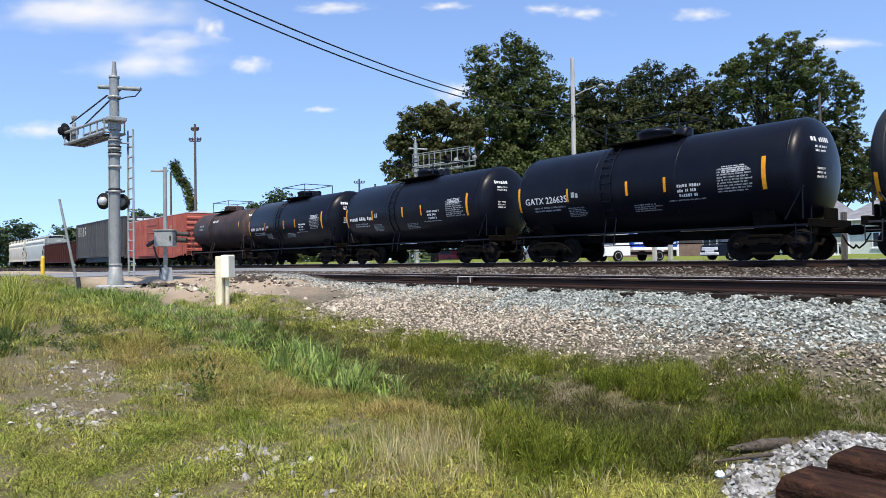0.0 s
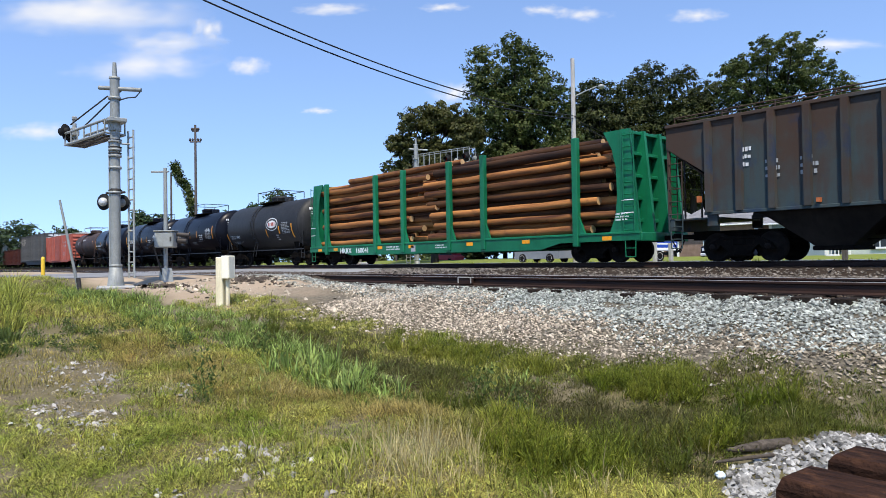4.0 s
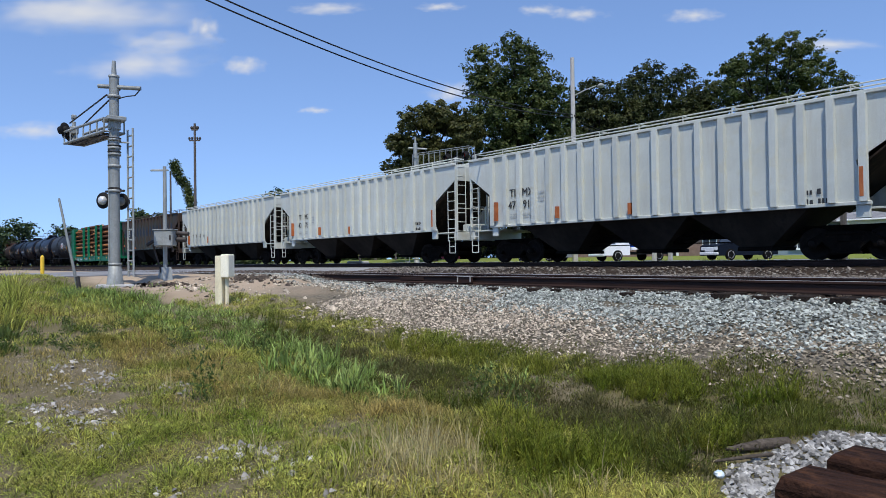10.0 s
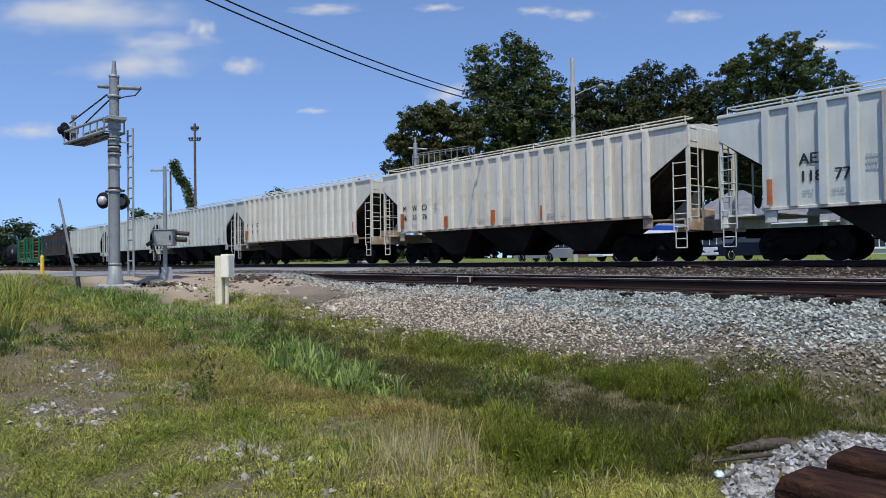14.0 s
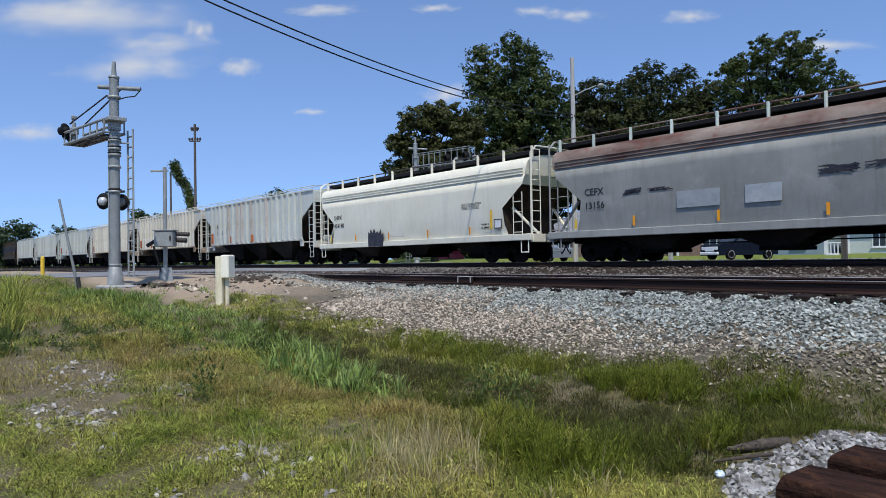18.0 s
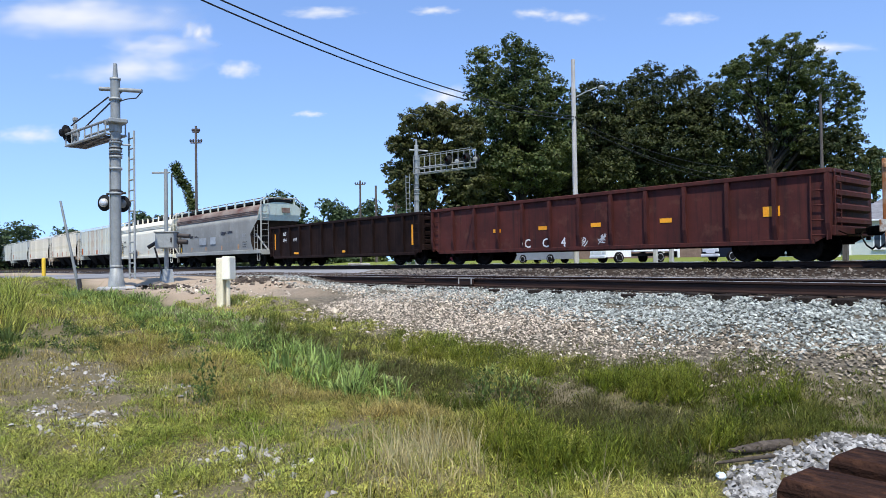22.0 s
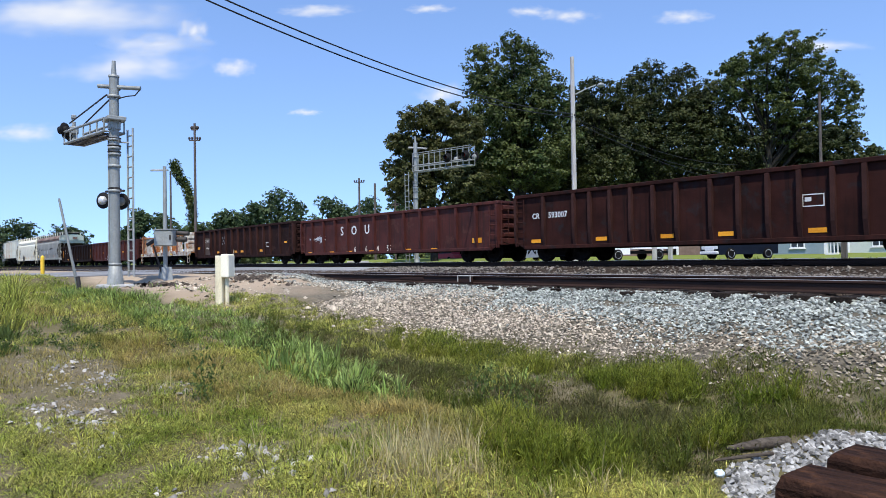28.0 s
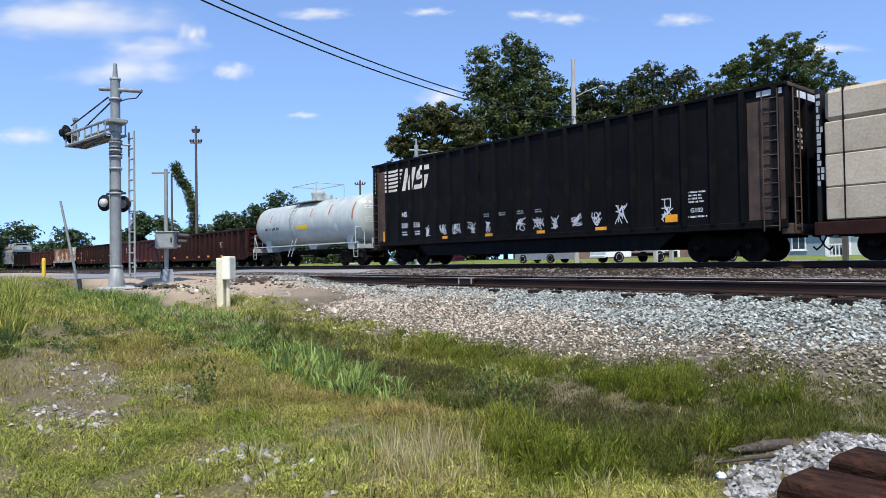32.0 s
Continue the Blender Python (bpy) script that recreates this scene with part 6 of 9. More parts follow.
    ob.parent = root
    part("stem", Mesh().path([(RIGHT.x * b, RIGHT.y * b, c) for a, b, c in pts], 0.05, 5).tube((RIGHT.x * 0.6, RIGHT.y * 0.6, -0.3), (RIGHT.x * 0.6, RIGHT.y * 0.6, 3.9), 0.05, 5), BARK, root)


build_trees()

# ---- the freight train ----
SPEED = 10.715                      # metres a second, westwards (towards -x)
CARS = []                           # (thing, place of its leading end at the start)
AXLES = {-1: [], 1: []}             # wheelsets by their place in the truck
AXLE, WHEEL_R = 0.89, 0.46

TANK_BLACK = material("tank_black_gloss", (0.0035, 0.0045, 0.009), (0.006, 0.007, 0.012), 1.2, 0.33, bump=0.03, streak=(0.011, 0.011, 0.012), streak_amount=0.35, spec=0.15)
TANK_MATT = material("tank_charcoal", (0.013, 0.0135, 0.0145), (0.022, 0.0225, 0.023), 1.4, 0.55, bump=0.05, streak=(0.05, 0.047, 0.044), streak_amount=0.35)
TANK_RUST = material("tank_rust_black", (0.022, 0.018, 0.017), (0.075, 0.045, 0.036), 0.9, 0.6, bump=0.1, streak=(0.14, 0.07, 0.05), streak_amount=0.5)
TANK_GREY = material("tank_pale_grey", (0.35, 0.385, 0.36), (0.45, 0.48, 0.445), 1.3, 0.5, bump=0.04, streak=(0.30, 0.31, 0.30), streak_amount=0.5, streak_scale=(3, 3, 0.25), spot=(0.40, 0.36, 0.27), spot_amount=0.35)
HOP_WHITE = material("hopper_grey_white", (0.48, 0.50, 0.455), (0.56, 0.58, 0.525), 0.8, 0.6, streak=(0.45, 0.43, 0.36), streak_amount=0.5, spot=(0.52, 0.49, 0.36), spot_amount=0.4)
HOP_CREAM = material("hopper_cream_grey", (0.61, 0.585, 0.49), (0.70, 0.665, 0.56), 0.8, 0.6, streak=(0.50, 0.40, 0.26), streak_amount=0.5, spot=(0.52, 0.48, 0.34), spot_amount=0.4)
HOP_TAN = material("hopper_weathered_tan", (0.62, 0.59, 0.49), (0.72, 0.68, 0.575), 0.8, 0.6, streak=(0.45, 0.31, 0.16), streak_amount=0.55, spot=(0.50, 0.44, 0.28), spot_amount=0.45)
HOP_RUST = material("rust_streaked_post", (0.44, 0.39, 0.32), (0.53, 0.51, 0.46), 2.5, 0.75, streak=(0.32, 0.18, 0.10), streak_amount=0.75)
HOP_DARK = material("hopper_blue_brown", (0.056, 0.035, 0.024), (0.04, 0.061, 0.063), 0.3, 0.75, lo=0.42, hi=0.58, streak=(0.058, 0.027, 0.015), streak_amount=0.6, streak_scale=(2.5, 2.5, 0.3), spot=(0.01, 0.03, 0.07), spot_amount=0.7)
HOP_MINT = material("hopper_pale_mint", (0.50, 0.58, 0.50), (0.60, 0.67, 0.58), 0.8, 0.6, streak=(0.42, 0.38, 0.28), streak_amount=0.5)
HOP_IVORY = material("hopper_ivory", (0.74, 0.695, 0.54), (0.81, 0.77, 0.62), 0.8, 0.5, streak=(0.55, 0.53, 0.46), streak_amount=0.35)
HOP_DIRTY = material("hopper_dirty_grey", (0.27, 0.27, 0.245), (0.36, 0.36, 0.325), 0.5, 0.75, streak=(0.20, 0.17, 0.14), streak_amount=0.35, spot=(0.43, 0.43, 0.40), spot_amount=0.45)
ROOF_RUST = material("roof_rust_bands", (0.10, 0.045, 0.033), (0.26, 0.21, 0.17), 0.9, 0.8, stretch=(0.5, 1, 1), spot=(0.16, 0.05, 0.035), spot_amount=0.7)
# near-black stands in for shade on the down-facing end sheets; streaks are rust dirt
SLOPE = material("slope_sheet_shade_dirt", (0.014, 0.011, 0.009), (0.034, 0.026, 0.02), 0.9, 0.9, spec=0.06, streak=(0.09, 0.055, 0.033), streak_amount=0.4)
SILL_RUST = material("rusty_end_sill", (0.30, 0.19, 0.11), (0.48, 0.39, 0.28), 1.6, 0.75, spot=(0.2, 0.09, 0.04), spot_amount=0.6)
# shade below the side sill is mixed into this dirty colour
BAY = material("hopper_bay_shade_and_dirt", (0.016, 0.013, 0.011), (0.036, 0.03, 0.024), 0.7, 0.9, spec=0.06, streak=(0.015, 0.013, 0.012), streak_amount=0.6)
GON_RED = material("gondola_red_oxide", (0.042, 0.009, 0.007), (0.078, 0.017, 0.012), 0.8, 0.75, streak=(0.014, 0.007, 0.006), streak_amount=0.75, spot=(0.10, 0.04, 0.025), spot_amount=0.5)
GON_DARK = material("gondola_black_maroon", (0.02, 0.0075, 0.006), (0.045, 0.0155, 0.012), 0.8, 0.75, streak=(0.009, 0.007, 0.0065), streak_amount=0.7, spot=(0.022, 0.025, 0.028), spot_amount=0.5, spec=0.08)
# ribs lighter than the sheets: sunlight on the posts worked into the paint
GON_RIB = material("gondola_lit_rib_maroon", (0.028, 0.011, 0.009), (0.055, 0.022, 0.017), 1.2, 0.75, streak=(0.03, 0.016, 0.013), streak_amount=0.6, spec=0.15)
GON_BROWN = material("gondola_dark_brown", (0.014, 0.0055, 0.0045), (0.032, 0.0125, 0.0095), 0.8, 0.8, streak=(0.012, 0.008, 0.007), streak_amount=0.7, spot=(0.07, 0.03, 0.02), spot_amount=0.45, spec=0.12)
GON_BLACK = material("gondola_black", (0.009, 0.0052, 0.0046), (0.021, 0.0115, 0.0095), 0.8, 0.7, spec=0.08, streak=(0.035, 0.02, 0.016), streak_amount=0.5)
CHIP_BLACK = material("high_side_black", (0.0035, 0.0036, 0.004), (0.007, 0.007, 0.0072), 0.8, 0.65, spec=0.08, streak=(0.013, 0.011, 0.01), streak_amount=0.5, spot=(0.05, 0.03, 0.02), spot_amount=0.12)
CHIP_END = material("high_side_rusty_end", (0.05, 0.032, 0.024), (0.11, 0.07, 0.05), 1.0, 0.75, streak=(0.03, 0.025, 0.022), streak_amount=0.6)
CHIP_GREY = material("high_side_grey", (0.06, 0.062, 0.064), (0.085, 0.087, 0.088), 0.8, 0.65, streak=(0.05, 0.05, 0.05), streak_amount=0.4)
BOX_RED = material("boxcar_red", (0.33, 0.075, 0.05), (0.42, 0.115, 0.08), 0.8, 0.7, streak=(0.24, 0.07, 0.05), streak_amount=0.5, spot=(0.44, 0.18, 0.14), spot_amount=0.4)
FLAT_GREEN = material("flatcar_green", (0.0, 0.125, 0.055), (0.004, 0.17, 0.075), 1.0, 0.45, streak=(0.01, 0.09, 0.045), streak_amount=0.5)
FLAT_RUST = material("rust_and_grey_paint", (0.50, 0.42, 0.28), (0.36, 0.14, 0.04), 2.2, 0.8, lo=0.36, hi=0.5, streak=(0.20, 0.06, 0.02), streak_amount=0.9, spot=(0.13, 0.045, 0.02), spot_amount=0.85)
FLAT_PALE = material("pale_grey_flaking", (0.56, 0.54, 0.46), (0.30, 0.13, 0.05), 2.2, 0.7, lo=0.5, hi=0.62, streak=(0.30, 0.13, 0.05), streak_amount=0.85, spot=(0.24, 0.10, 0.04), spot_amount=0.8)
STAKE_BROWN = material("rusted_stake", (0.16, 0.06, 0.035), (0.26, 0.11, 0.06), 2.0, 0.8)
LOG = material("peeled_log", (0.05, 0.016, 0.008), (0.26, 0.105, 0.03), 0.8, 0.8, bump=0.45, stretch=(0.25, 3, 3), lo=0.38, hi=0.6, vary=0.8, spot=(0.10, 0.035, 0.018), spot_amount=0.6)
LOG_END = material("log_end_grain", (0.40, 0.24, 0.11), (0.5, 0.32, 0.16), 6, 0.85, vary=0.3)
WRAP = material("tan_lumber_wrap", (0.47, 0.385, 0.27), (0.56, 0.47, 0.345), 1.2, 0.6, bump=0.3, grain=14, spot=(0.42, 0.35, 0.26), spot_amount=0.4)
MARK_WHITE = material("white_lettering", (0.62, 0.63, 0.62), (0.74, 0.74, 0.73), 4, 0.6, bump=0)
MARK_BLACK = material("black_lettering", (0.02, 0.022, 0.025), (0.05, 0.052, 0.055), 4, 0.6, bump=0)
MARK_GREY = material("faded_lettering", (0.30, 0.32, 0.33), (0.38, 0.40, 0.40), 4, 0.6, bump=0)
MARK_TAN = material("weathered_logo_white", (0.62, 0.54, 0.44), (0.74, 0.69, 0.60), 1.5, 0.6, bump=0)
MARK_RED = material("logo_red", (0.30, 0.02, 0.012), (0.36, 0.03, 0.02), 4, 0.6, bump=0)
SPRAY = material("spray_paint_pale", (0.50, 0.52, 0.54), (0.62, 0.63, 0.64), 3, 0.6, bump=0)
SPRAY_DARK = material("spray_paint_dark", (0.02, 0.02, 0.03), (0.05, 0.05, 0.06), 3, 0.6, bump=0)


def letters(string, size):
    """Flat letter mesh: corners in (across, up), and its faces."""
    cu = bpy.data.curves.new("letters", "FONT")
    cu.body, cu.size, cu.resolution_u = string, size, 2
    ob = bpy.data.objects.new("letters", cu)
    me = bpy.data.meshes.new_from_object(ob)
    v = [(p.co.x, p.co.y) for p in me.vertices]
    f = [tuple(p.vertices) for p in me.polygons]
    bpy.data.objects.remove(ob)
    bpy.data.curves.remove(cu)
    bpy.data.meshes.remove(me)
    return v, f


def write(parent, string, size, x, z, y, mat, wide=1.0, name="lettering"):
    """Lettering on an upright side that faces the camera's side of the line."""
    v, f = letters(string, size)
    m = Mesh()
    for k, (dx, dz) in enumerate(((0, 0), (0.05, 0), (0.025, 0.025))):
        m.add([(x + a * wide + dx * size, y - 0.0015 * k, z + b + dz * size) for a, b in v], f)
    return part(name, m, mat, parent)


def over_ribs(parent, name, polys, places, half, y, mat):
    """The parts of painted shapes that fall on the faces of upright ribs: convex polygons of (along, up), cut to each rib."""
    out = Mesh()
    for x in places:
        for poly in polys:
            q = list(poly)
            for edge, keep in ((x - half, 1), (x + half, -1)):
                r = []
                for (a, b), (c, d) in zip(q, q[1:] + q[:1]):
                    ina, inc = keep * (a - edge) >= 0, keep * (c - edge) >= 0
                    if ina:
                        r.append((a, b))
                    if ina != inc:
                        r.append((edge, b + (d - b) * (edge - a) / (c - a)))
                q = r
                if len(q) < 3:
                    break
            if len(q) >= 3:
                out.add([(a, y, b) for a, b in q], [tuple(range(len(q)))])
    if out.f:
        part(name, out, mat, parent)


def write_round(parent, string, size, x, up, radius, zc, mat, wide=1.0):
    """Lettering bent on to a tank; up: height along the shell from its middle."""
    v, f = letters(string, size)
    r = radius + 0.006
    m = Mesh()
    for k, (dx, dz) in enumerate(((0, 0), (0.05, 0), (0.025, 0.025))):
        q = r + 0.0015 * k
        m.add([(x + a * wide + dx * size, -q * cos((up + b + dz * size) / radius), zc + q * sin((up + b + dz * size) / radius)) for a, b in v], f)
    return part("lettering", m, mat, parent)


def bars(s, x, z, y, width, rows, h, seed=0, gap=0.75, bend=None):
    """Writing too small to read: ragged rows of short upright bars, a few to a word."""
    rnd = random.Random(seed)
    for k in range(rows):
        u, zz = x, z - k * h * (1 + gap)
        end, left = x + width * (1.0 if rows == 1 else rnd.uniform(0.72, 1.0)), rnd.randint(2, 6)
        while u < end:
            w = h * rnd.uniform(0.35, 0.75)
            low, high = zz + h * rnd.choice((0, 0, 0.12)), zz + h * rnd.choice((1, 1, 0.8))
            q = [(u, low), (u + w, low), (u + w, high), (u, high)]
            if bend:
                rad, zc = bend
                r = rad + 0.006
                s.add([(a, -r * cos(b / rad), zc + r * sin(b / rad)) for a, b in q], [(0, 1, 2, 3)])
            else:
                s.add([(a, y, b) for a, b in q], [(0, 1, 2, 3)])
            left -= 1
            u += w + h * (0.22 if left else 0.85)
            left = left or rnd.randint(2, 6)
    return s


def scrawl(s, x, z, y, w, h, seed, strokes=9):
    """Sprayed scribble: a few thick looping strokes."""
    rnd = random.Random(seed)
    for k in range(strokes):
        p = [(x + rnd.random() * w, z + rnd.random() * h) for _ in range(4)]
        prev = None
        for i in range(9):
            t = i / 8
            c = [(1 - t) ** 3 * p[0][d] + 3 * t * (1 - t) ** 2 * p[1][d] + 3 * t * t * (1 - t) * p[2][d] + t ** 3 * p[3][d] for d in (0, 1)]
            if prev:
                dx, dz = c[0] - prev[0], c[1] - prev[1]
                n = math.hypot(dx, dz) or 1
                ox, oz = -dz / n * 0.016, dx / n * 0.016
                yy = y - 0.0006 * k
                s.add([(prev[0] + ox, yy, prev[1] + oz), (prev[0] - ox, yy, prev[1] - oz), (c[0] - ox, yy, c[1] - oz), (c[0] + ox, yy, c[1] + oz)], [(0, 1, 2, 3)])
            prev = c
    return s


# shared pieces of the trucks
def truck_pieces():
    sf = Mesh()
    out = [(-1.12, 0.36), (-0.98, 0.58), (-0.6, 0.78), (0.6, 0.78), (0.98, 0.58), (1.12, 0.36), (0.76, 0.36), (0.62, 0.52), (0.42, 0.36), (0.34, 0.2), (-0.34, 0.2), (-0.42, 0.36), (-0.62, 0.52), (-0.76, 0.36)]
    sf.prism(out, -0.08, 0.08)
    sf.box(-0.5, 0.5, -0.11, 0.11, 0.7, 0.8, 0.02).box(-0.4, 0.4, -0.11, 0.11, 0.16, 0.24, 0.02)
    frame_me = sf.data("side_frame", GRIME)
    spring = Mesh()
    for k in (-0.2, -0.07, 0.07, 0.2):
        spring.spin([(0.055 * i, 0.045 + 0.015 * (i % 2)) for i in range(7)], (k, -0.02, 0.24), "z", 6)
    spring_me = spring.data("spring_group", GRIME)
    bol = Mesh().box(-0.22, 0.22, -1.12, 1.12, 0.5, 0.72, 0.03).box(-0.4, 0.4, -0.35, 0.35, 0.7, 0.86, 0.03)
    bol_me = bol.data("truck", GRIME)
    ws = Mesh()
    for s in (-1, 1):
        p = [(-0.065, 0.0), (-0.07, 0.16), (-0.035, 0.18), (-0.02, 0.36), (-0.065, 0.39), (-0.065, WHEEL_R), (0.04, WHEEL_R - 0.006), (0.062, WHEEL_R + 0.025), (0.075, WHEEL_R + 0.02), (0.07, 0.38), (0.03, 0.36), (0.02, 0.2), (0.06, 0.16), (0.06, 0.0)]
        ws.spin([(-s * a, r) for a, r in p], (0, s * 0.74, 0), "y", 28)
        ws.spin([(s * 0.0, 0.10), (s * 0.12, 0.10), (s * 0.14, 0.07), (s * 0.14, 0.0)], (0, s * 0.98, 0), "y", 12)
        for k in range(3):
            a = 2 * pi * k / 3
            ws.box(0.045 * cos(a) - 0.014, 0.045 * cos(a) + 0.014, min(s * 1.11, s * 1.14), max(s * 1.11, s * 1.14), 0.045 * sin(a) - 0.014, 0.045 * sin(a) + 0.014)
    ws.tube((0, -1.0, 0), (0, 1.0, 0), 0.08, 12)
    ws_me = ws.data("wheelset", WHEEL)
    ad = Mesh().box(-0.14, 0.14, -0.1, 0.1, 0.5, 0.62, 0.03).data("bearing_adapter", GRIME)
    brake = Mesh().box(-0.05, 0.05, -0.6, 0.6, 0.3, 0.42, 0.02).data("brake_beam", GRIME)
    return frame_me, spring_me, bol_me, ws_me, ad, brake


TRUCK = truck_pieces()


def truck(car, x):
    frame_me, spring_me, bol_me, ws_me, ad, brake = TRUCK
    t = part("truck", bol_me, GRIME, car)
    t.location = (x, 0, 0)
    for s in (-1, 1):
        o = part("side_frame", frame_me, GRIME, t)
        o.location = (0, s * 1.02, 0)
        o = part("spring_group", spring_me, GRIME, t)
        o.location = (0, s * 1.02, 0)
        o = part("brake_beam", brake, GRIME, t)
        o.location = (s * 0.36, 0, 0)
        w = part("wheelset", ws_me, WHEEL, t)
        w.location = (s * AXLE, 0, WHEEL_R)
        AXLES[s].append(w)
    return t


COUPLER = Mesh().box(-0.62, 0.0, -0.09, 0.09, 0.78, 0.94, 0.03).box(-0.72, -0.5, -0.16, 0.13, 0.72, 1.0, 0.05).data("coupler", GRIME)
HOSE = Mesh().path([(-0.2, -0.35, 0.75), (-0.35, -0.38, 0.45), (-0.52, -0.3, 0.33), (-0.66, -0.15, 0.42)], 0.025, 6).data("air_hose", BLACK)


def begin(name, s, length, label, truck_in=2.2, group="freight cars of the train"):
    car = thing(name, label, "freight car", group, "", pose(s, FAR_Y, 0))
    for x in (truck_in, length - truck_in):
        truck(car, x)
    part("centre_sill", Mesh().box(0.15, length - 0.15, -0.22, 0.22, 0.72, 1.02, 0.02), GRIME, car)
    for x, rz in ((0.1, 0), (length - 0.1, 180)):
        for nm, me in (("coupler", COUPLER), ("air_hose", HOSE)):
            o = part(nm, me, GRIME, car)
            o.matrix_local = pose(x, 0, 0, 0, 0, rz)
    CARS.append((car, s))
    return car


def grab_ladder(car, mat, x, y, z0, z1, width, along, gap=0.42, r=0.02):
    s = Mesh()
    ladder(s, x, y, z0, z1, width, r, gap, along)
    return part("ladder", s, mat, car)


def stirrup(car, mat, x, y=-1.55, z=1.1):
    return part("step", Mesh().path([(x - 0.22, y, z), (x - 0.2, y, z - 0.6), (x + 0.2, y, z - 0.6), (x + 0.22, y, z)], 0.02, 6).tube((x - 0.2, y, z - 0.3), (x + 0.2, y, z - 0.3), 0.018, 6), mat, car)


def brake_gear(car, length):
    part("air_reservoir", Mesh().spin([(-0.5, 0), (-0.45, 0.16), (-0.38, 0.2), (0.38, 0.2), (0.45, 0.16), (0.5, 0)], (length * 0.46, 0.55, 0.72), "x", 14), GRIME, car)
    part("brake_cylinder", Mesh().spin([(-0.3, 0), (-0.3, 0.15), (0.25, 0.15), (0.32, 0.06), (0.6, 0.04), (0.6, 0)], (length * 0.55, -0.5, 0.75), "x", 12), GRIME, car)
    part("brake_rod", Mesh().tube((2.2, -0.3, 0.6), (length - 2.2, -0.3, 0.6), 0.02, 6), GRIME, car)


def hopper(s, label, paint, number, ribs=19, length=17.25, rusty=(), sill=None, dark=False, orange=(), marks=(), seed=0, slope=None):
    """Ribbed covered hopper with sloped ends under a roof with a running board."""
    L = length
    sill = sill or paint
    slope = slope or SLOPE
    car = begin("covered_hopper", s, L, label)
    top, bot = 4.46, 1.55
    for k in (-1, 1):
        side = Mesh().prism([(0, top), (L, top), (L, 3.78), (L - 1.72, 2.68), (L - 1.38, bot), (1.38, bot), (1.62, 2.68), (0, 3.78)], k * 1.56 - 0.015, k * 1.56 + 0.015)
        part("side_sheet", side, paint, car)
        part("top_chord", Mesh().box(0, L, k * 1.6 - 0.05, k * 1.6 + 0.05, top - 0.02, top + 0.09, 0.015), paint, car)
        part("side_sill", Mesh().box(1.35, L - 1.35, k * 1.58 - 0.06, k * 1.58 + 0.06, bot - 0.07, bot + 0.03, 0.012), sill, car)
        rail = Mesh()
        for a in (0.85, 1.35):
            rail.tube((0.2, k * a, 4.80), (L - 0.2, k * a, 4.80), 0.022, 6)
        n = 10
        for i in range(n + 1):
            x = 0.2 + (L - 0.4) * i / n
            rail.tube((x, k * 1.35, 4.5), (x, k * 1.35, 4.8), 0.02, 6).tube((x, k * 0.85, 4.8), (x, k * 1.35, 4.8), 0.018, 6)
        part("roof_walk_rail", rail, paint, car)
    rib = Mesh().prism([(-0.11, -0.0), (-0.095, -0.14), (0.095, -0.14), (0.11, -0.0)], bot + 0.02, top - 0.01, "z").data("side_post", paint)
    rib_rust = Mesh().prism([(-0.11, -0.0), (-0.095, -0.14), (0.095, -0.14), (0.11, -0.0)], bot + 0.02, top - 0.01, "z").data("side_post", HOP_RUST) if rusty else None
    for i in range(ribs):
        x = 1.52 + (L - 3.04) * i / (ribs - 1)
        for k in (-1, 1):
            o = part("side_post", rib_rust if (i in rusty and k < 0) else rib, paint, car)
            o.matrix_local = pose(x, -1.575, 0) if k < 0 else pose(x, 1.575, 0, 0, 0, 180)
    part("roof", Mesh().prism([(-1.6, top), (-0.5, top + 0.17), (0.5, top + 0.17), (1.6, top), (1.6, top - 0.03), (-1.6, top - 0.03)], 0.02, L - 0.02, "x"), paint, car)
    for i in range(8):
        x = 1.0 + (L - 2) * i / 7
        part("hatch", Mesh().box(x - 0.55, x + 0.55, -0.3, 0.3, top + 0.16, top + 0.25, 0.03), paint, car)
    for e in (0, 1):
        m = Matrix.Identity(4) if e == 0 else Matrix.Translation((L, 0, 0)) @ Matrix.Diagonal((-1, 1, 1, 1))
        P = lambda sh: sh.moved(m)
        part("end_sheet", P(Mesh().box(0.0, 0.04, -1.54, 1.54, 3.76, top, 0.01)), paint, car)
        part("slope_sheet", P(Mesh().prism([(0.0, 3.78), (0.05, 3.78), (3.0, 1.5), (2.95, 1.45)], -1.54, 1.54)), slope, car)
        part("end_sill", P(Mesh().box(0.0, 0.22, -1.5, 1.5, 1.02, 1.42, 0.02)), sill, car)
        part("end_platform", P(Mesh().box(0.2, 1.7, -1.45, 1.45, 1.36, 1.42, 0.01)), sill, car)
        for k in (-1, 1):
            part("side_bolster", P(Mesh().box(1.4, 1.75, k * 1.5 - 0.06, k * 1.5 + 0.06, 1.12, 1.5, 0.02)), sill, car)
            part("corner_post", P(Mesh().box(0.0, 0.1, k * 1.5 - 0.05, k * 1.5 + 0.05, 1.4, 3.8, 0.012)), paint, car)
            part("end_post", P(Mesh().tube((0.06, k * 0.55, 1.4), (0.06, k * 0.55, 3.8), 0.035, 6)), paint, car)
        part("ladder", P(_lad(0.3, -1.56, 1.0, 3.3, 0.5, "x")), paint, car)
        part("ladder", P(_lad(0.0, -1.2, 1.3, 4.5, 0.5, "y")), paint, car)
        part("hand_rail", P(Mesh().tube((0.04, -1.5, 2.5), (0.04, 1.5, 2.5), 0.02, 6)), paint, car)
